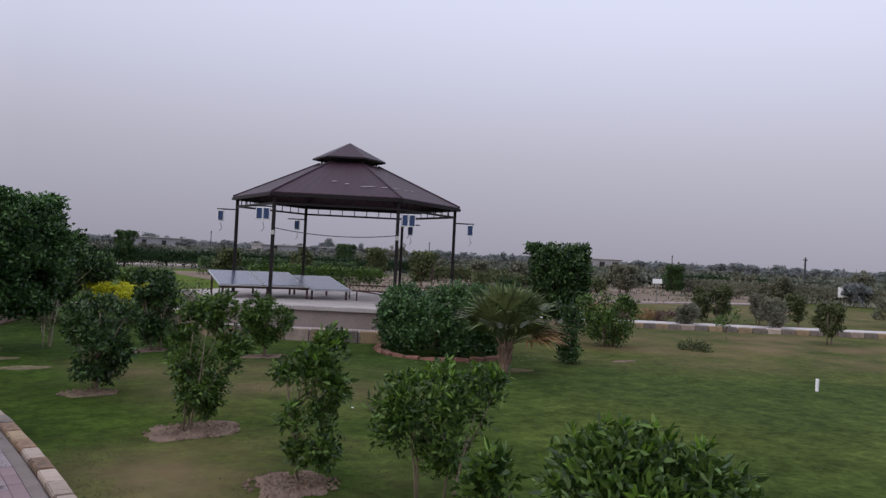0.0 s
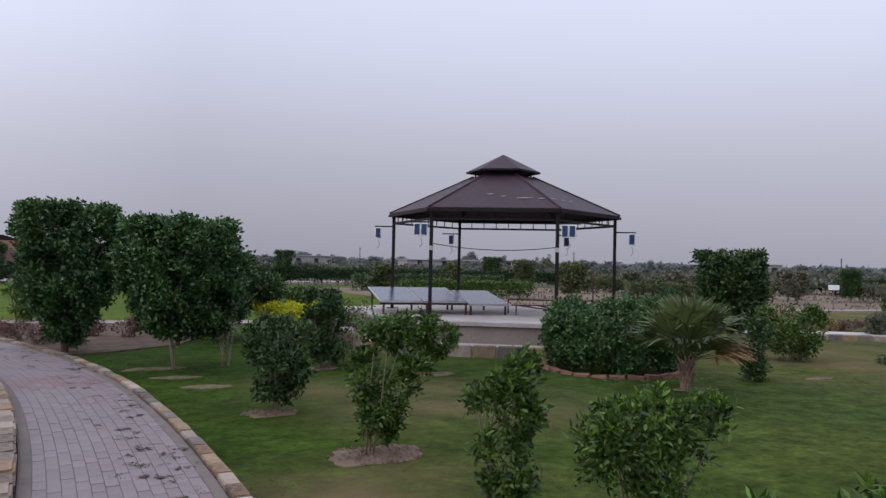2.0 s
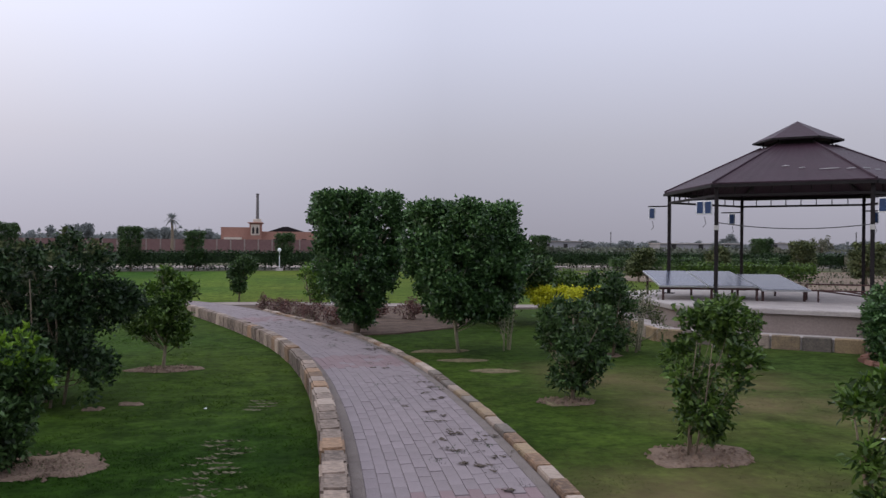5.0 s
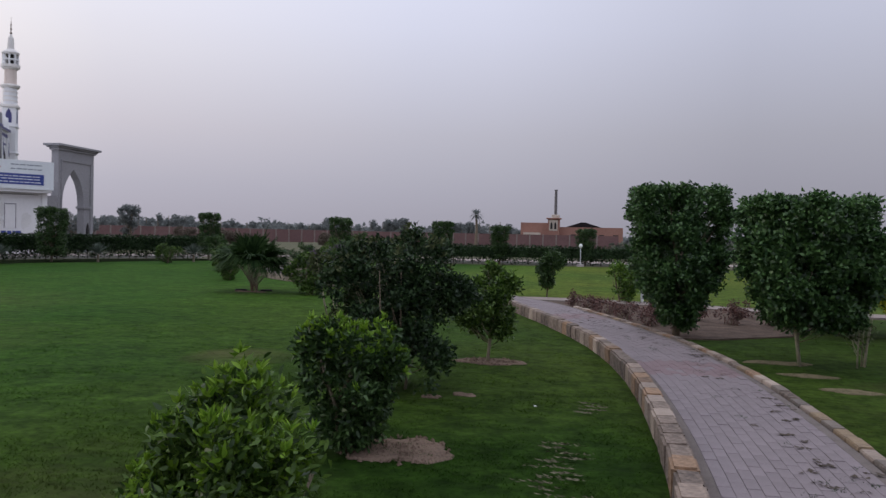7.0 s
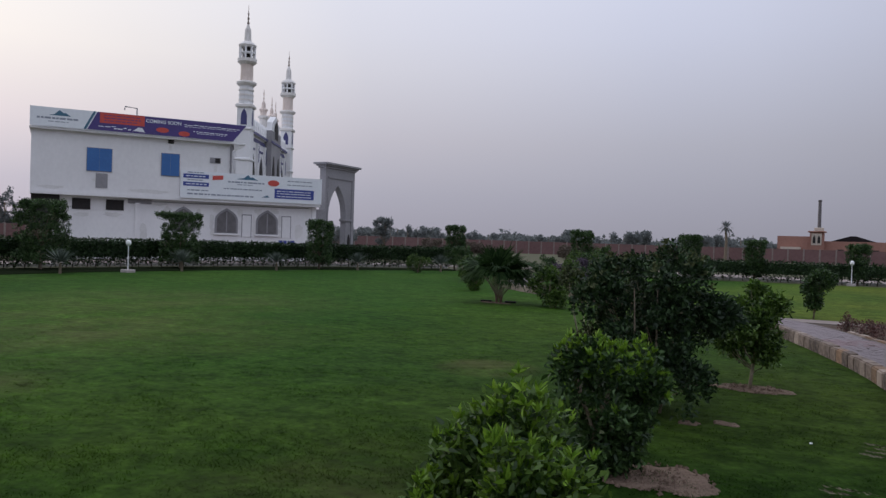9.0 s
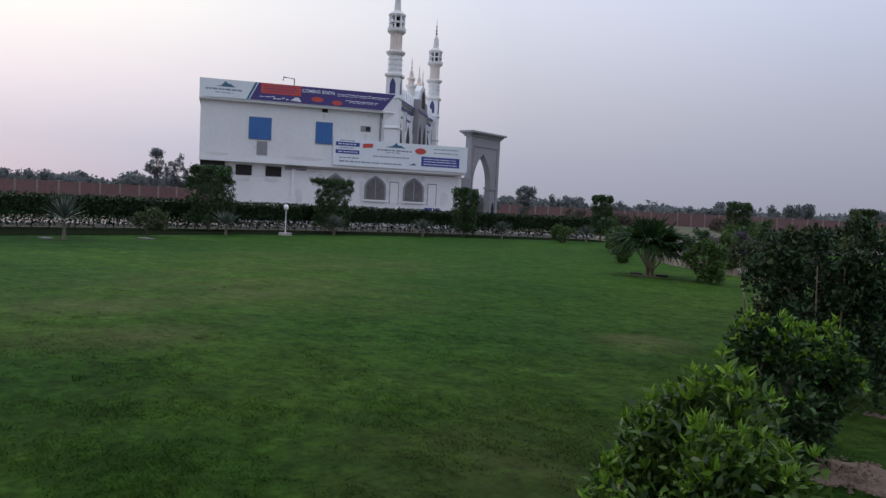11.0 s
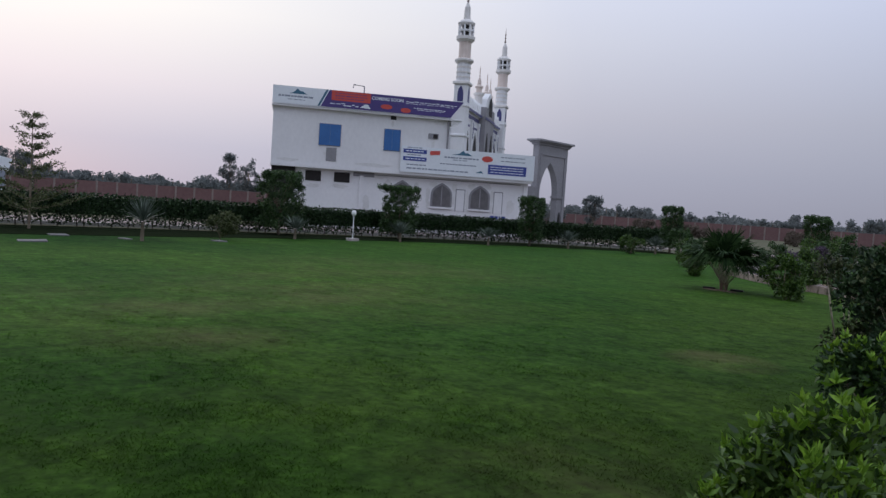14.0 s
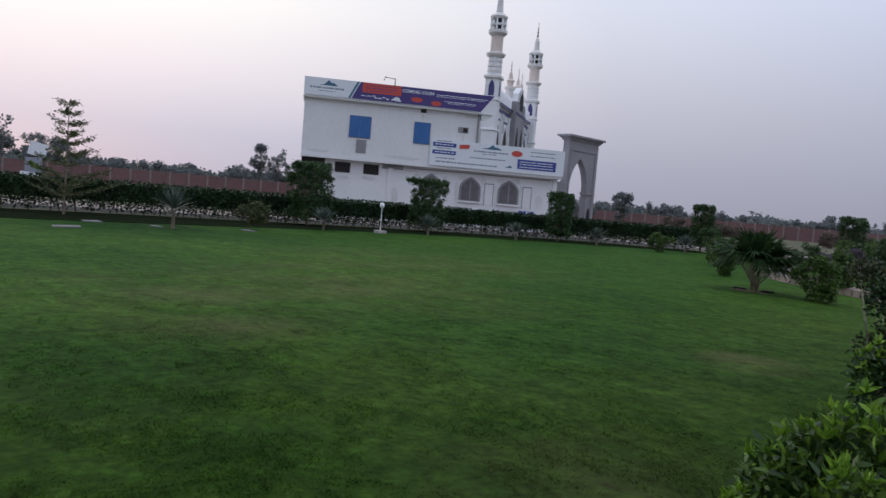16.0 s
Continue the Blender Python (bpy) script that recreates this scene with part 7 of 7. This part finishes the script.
for i in range(int(clen / 0.36)):
    p, w, r = cat((i + 0.5) * 0.36)
    q = p + r * 1.07
    o = part("kerb_stone", ck[(0, 3, 0, 2, 0, 2)[i % 6]], "kerb", cross_path)
    o.matrix_basis = pose(q.x, q.y, 0, 0, 0, math.degrees(math.atan2(w.y, w.x)) - 90)

# pavers: lanes along the path, every second lane shifted by half a stone, with a plain strip at each edge
LANES, PL, EDGE = 12, 0.19, 0.075
pw = 2 * (HALF - EDGE) / LANES
paver_me = {k: finish(boxm(-pw / 2 + 0.0015, pw / 2 - 0.0015, -PL / 2 + 0.002, PL / 2 - 0.002, -0.03, 0, 0.002), "paver", M[k]) for k in ("paver", "paver_red")}
rest = {"paver": [], "paver_red": [], "joint": []}
rp = random.Random(8)
count = 0


def set_paver(m, a, b, kind):
    """One stone of the joined rest: its top and its four edges."""
    h = 0.012
    top4 = [m @ Vector(c) for c in ((-a, -b, 0), (a, -b, 0), (a, b, 0), (-a, b, 0))]
    low4 = [m @ Vector(c) for c in ((-a, -b, -h), (a, -b, -h), (a, b, -h), (-a, b, -h))]
    rest[kind].extend(top4)
    for k in range(4):
        rest[kind].extend((top4[k], low4[k], low4[(k + 1) % 4], top4[(k + 1) % 4]))


for i in range(int((walk_len - 0.3) / PL)):
    band = math.sin(i * PL * 1.15 + 0.9) > 0.84
    for j in range(LANES):
        p, w, r = walk_at((i + 0.5 + 0.5 * (j % 2) + rp.uniform(-0.03, 0.03)) * PL)
        if not -3 < p.y < 50:
            continue
        turn = math.degrees(math.atan2(w.y, w.x)) - 90
        q = p + r * ((j + 0.5) * pw - HALF + EDGE)
        kind = "paver_red" if band and rp.random() < 0.8 else "paver"
        m = pose(q.x, q.y, PATH_Z + rp.uniform(-0.002, 0.002), rp.uniform(-0.5, 0.5), rp.uniform(-0.6, 0.6), turn)
        if 4.4 < q.y < 11.4 and count < 300:
            count += 1
            part("paver", paver_me[kind], "paver", footpath).matrix_basis = m
        else:
            set_paver(m, pw / 2 - 0.0015, PL / 2 - 0.002, kind)
    p, w, r = walk_at((i + 0.5) * PL)
    turn = math.degrees(math.atan2(w.y, w.x)) - 90
    for side in (-1, 1):
        q = p + r * side * (HALF - EDGE / 2)
        set_paver(pose(q.x, q.y, PATH_Z - 0.001, 0, 0, turn), EDGE / 2 - 0.001, PL / 2 + 0.001, "joint")
for kind, co in rest.items():
    o = new("far_pavers", soup("far_pavers", np.array([tuple(c) for c in co]), M[kind], 4))
    o.parent = footpath
    tagged(o, kind="stuff")
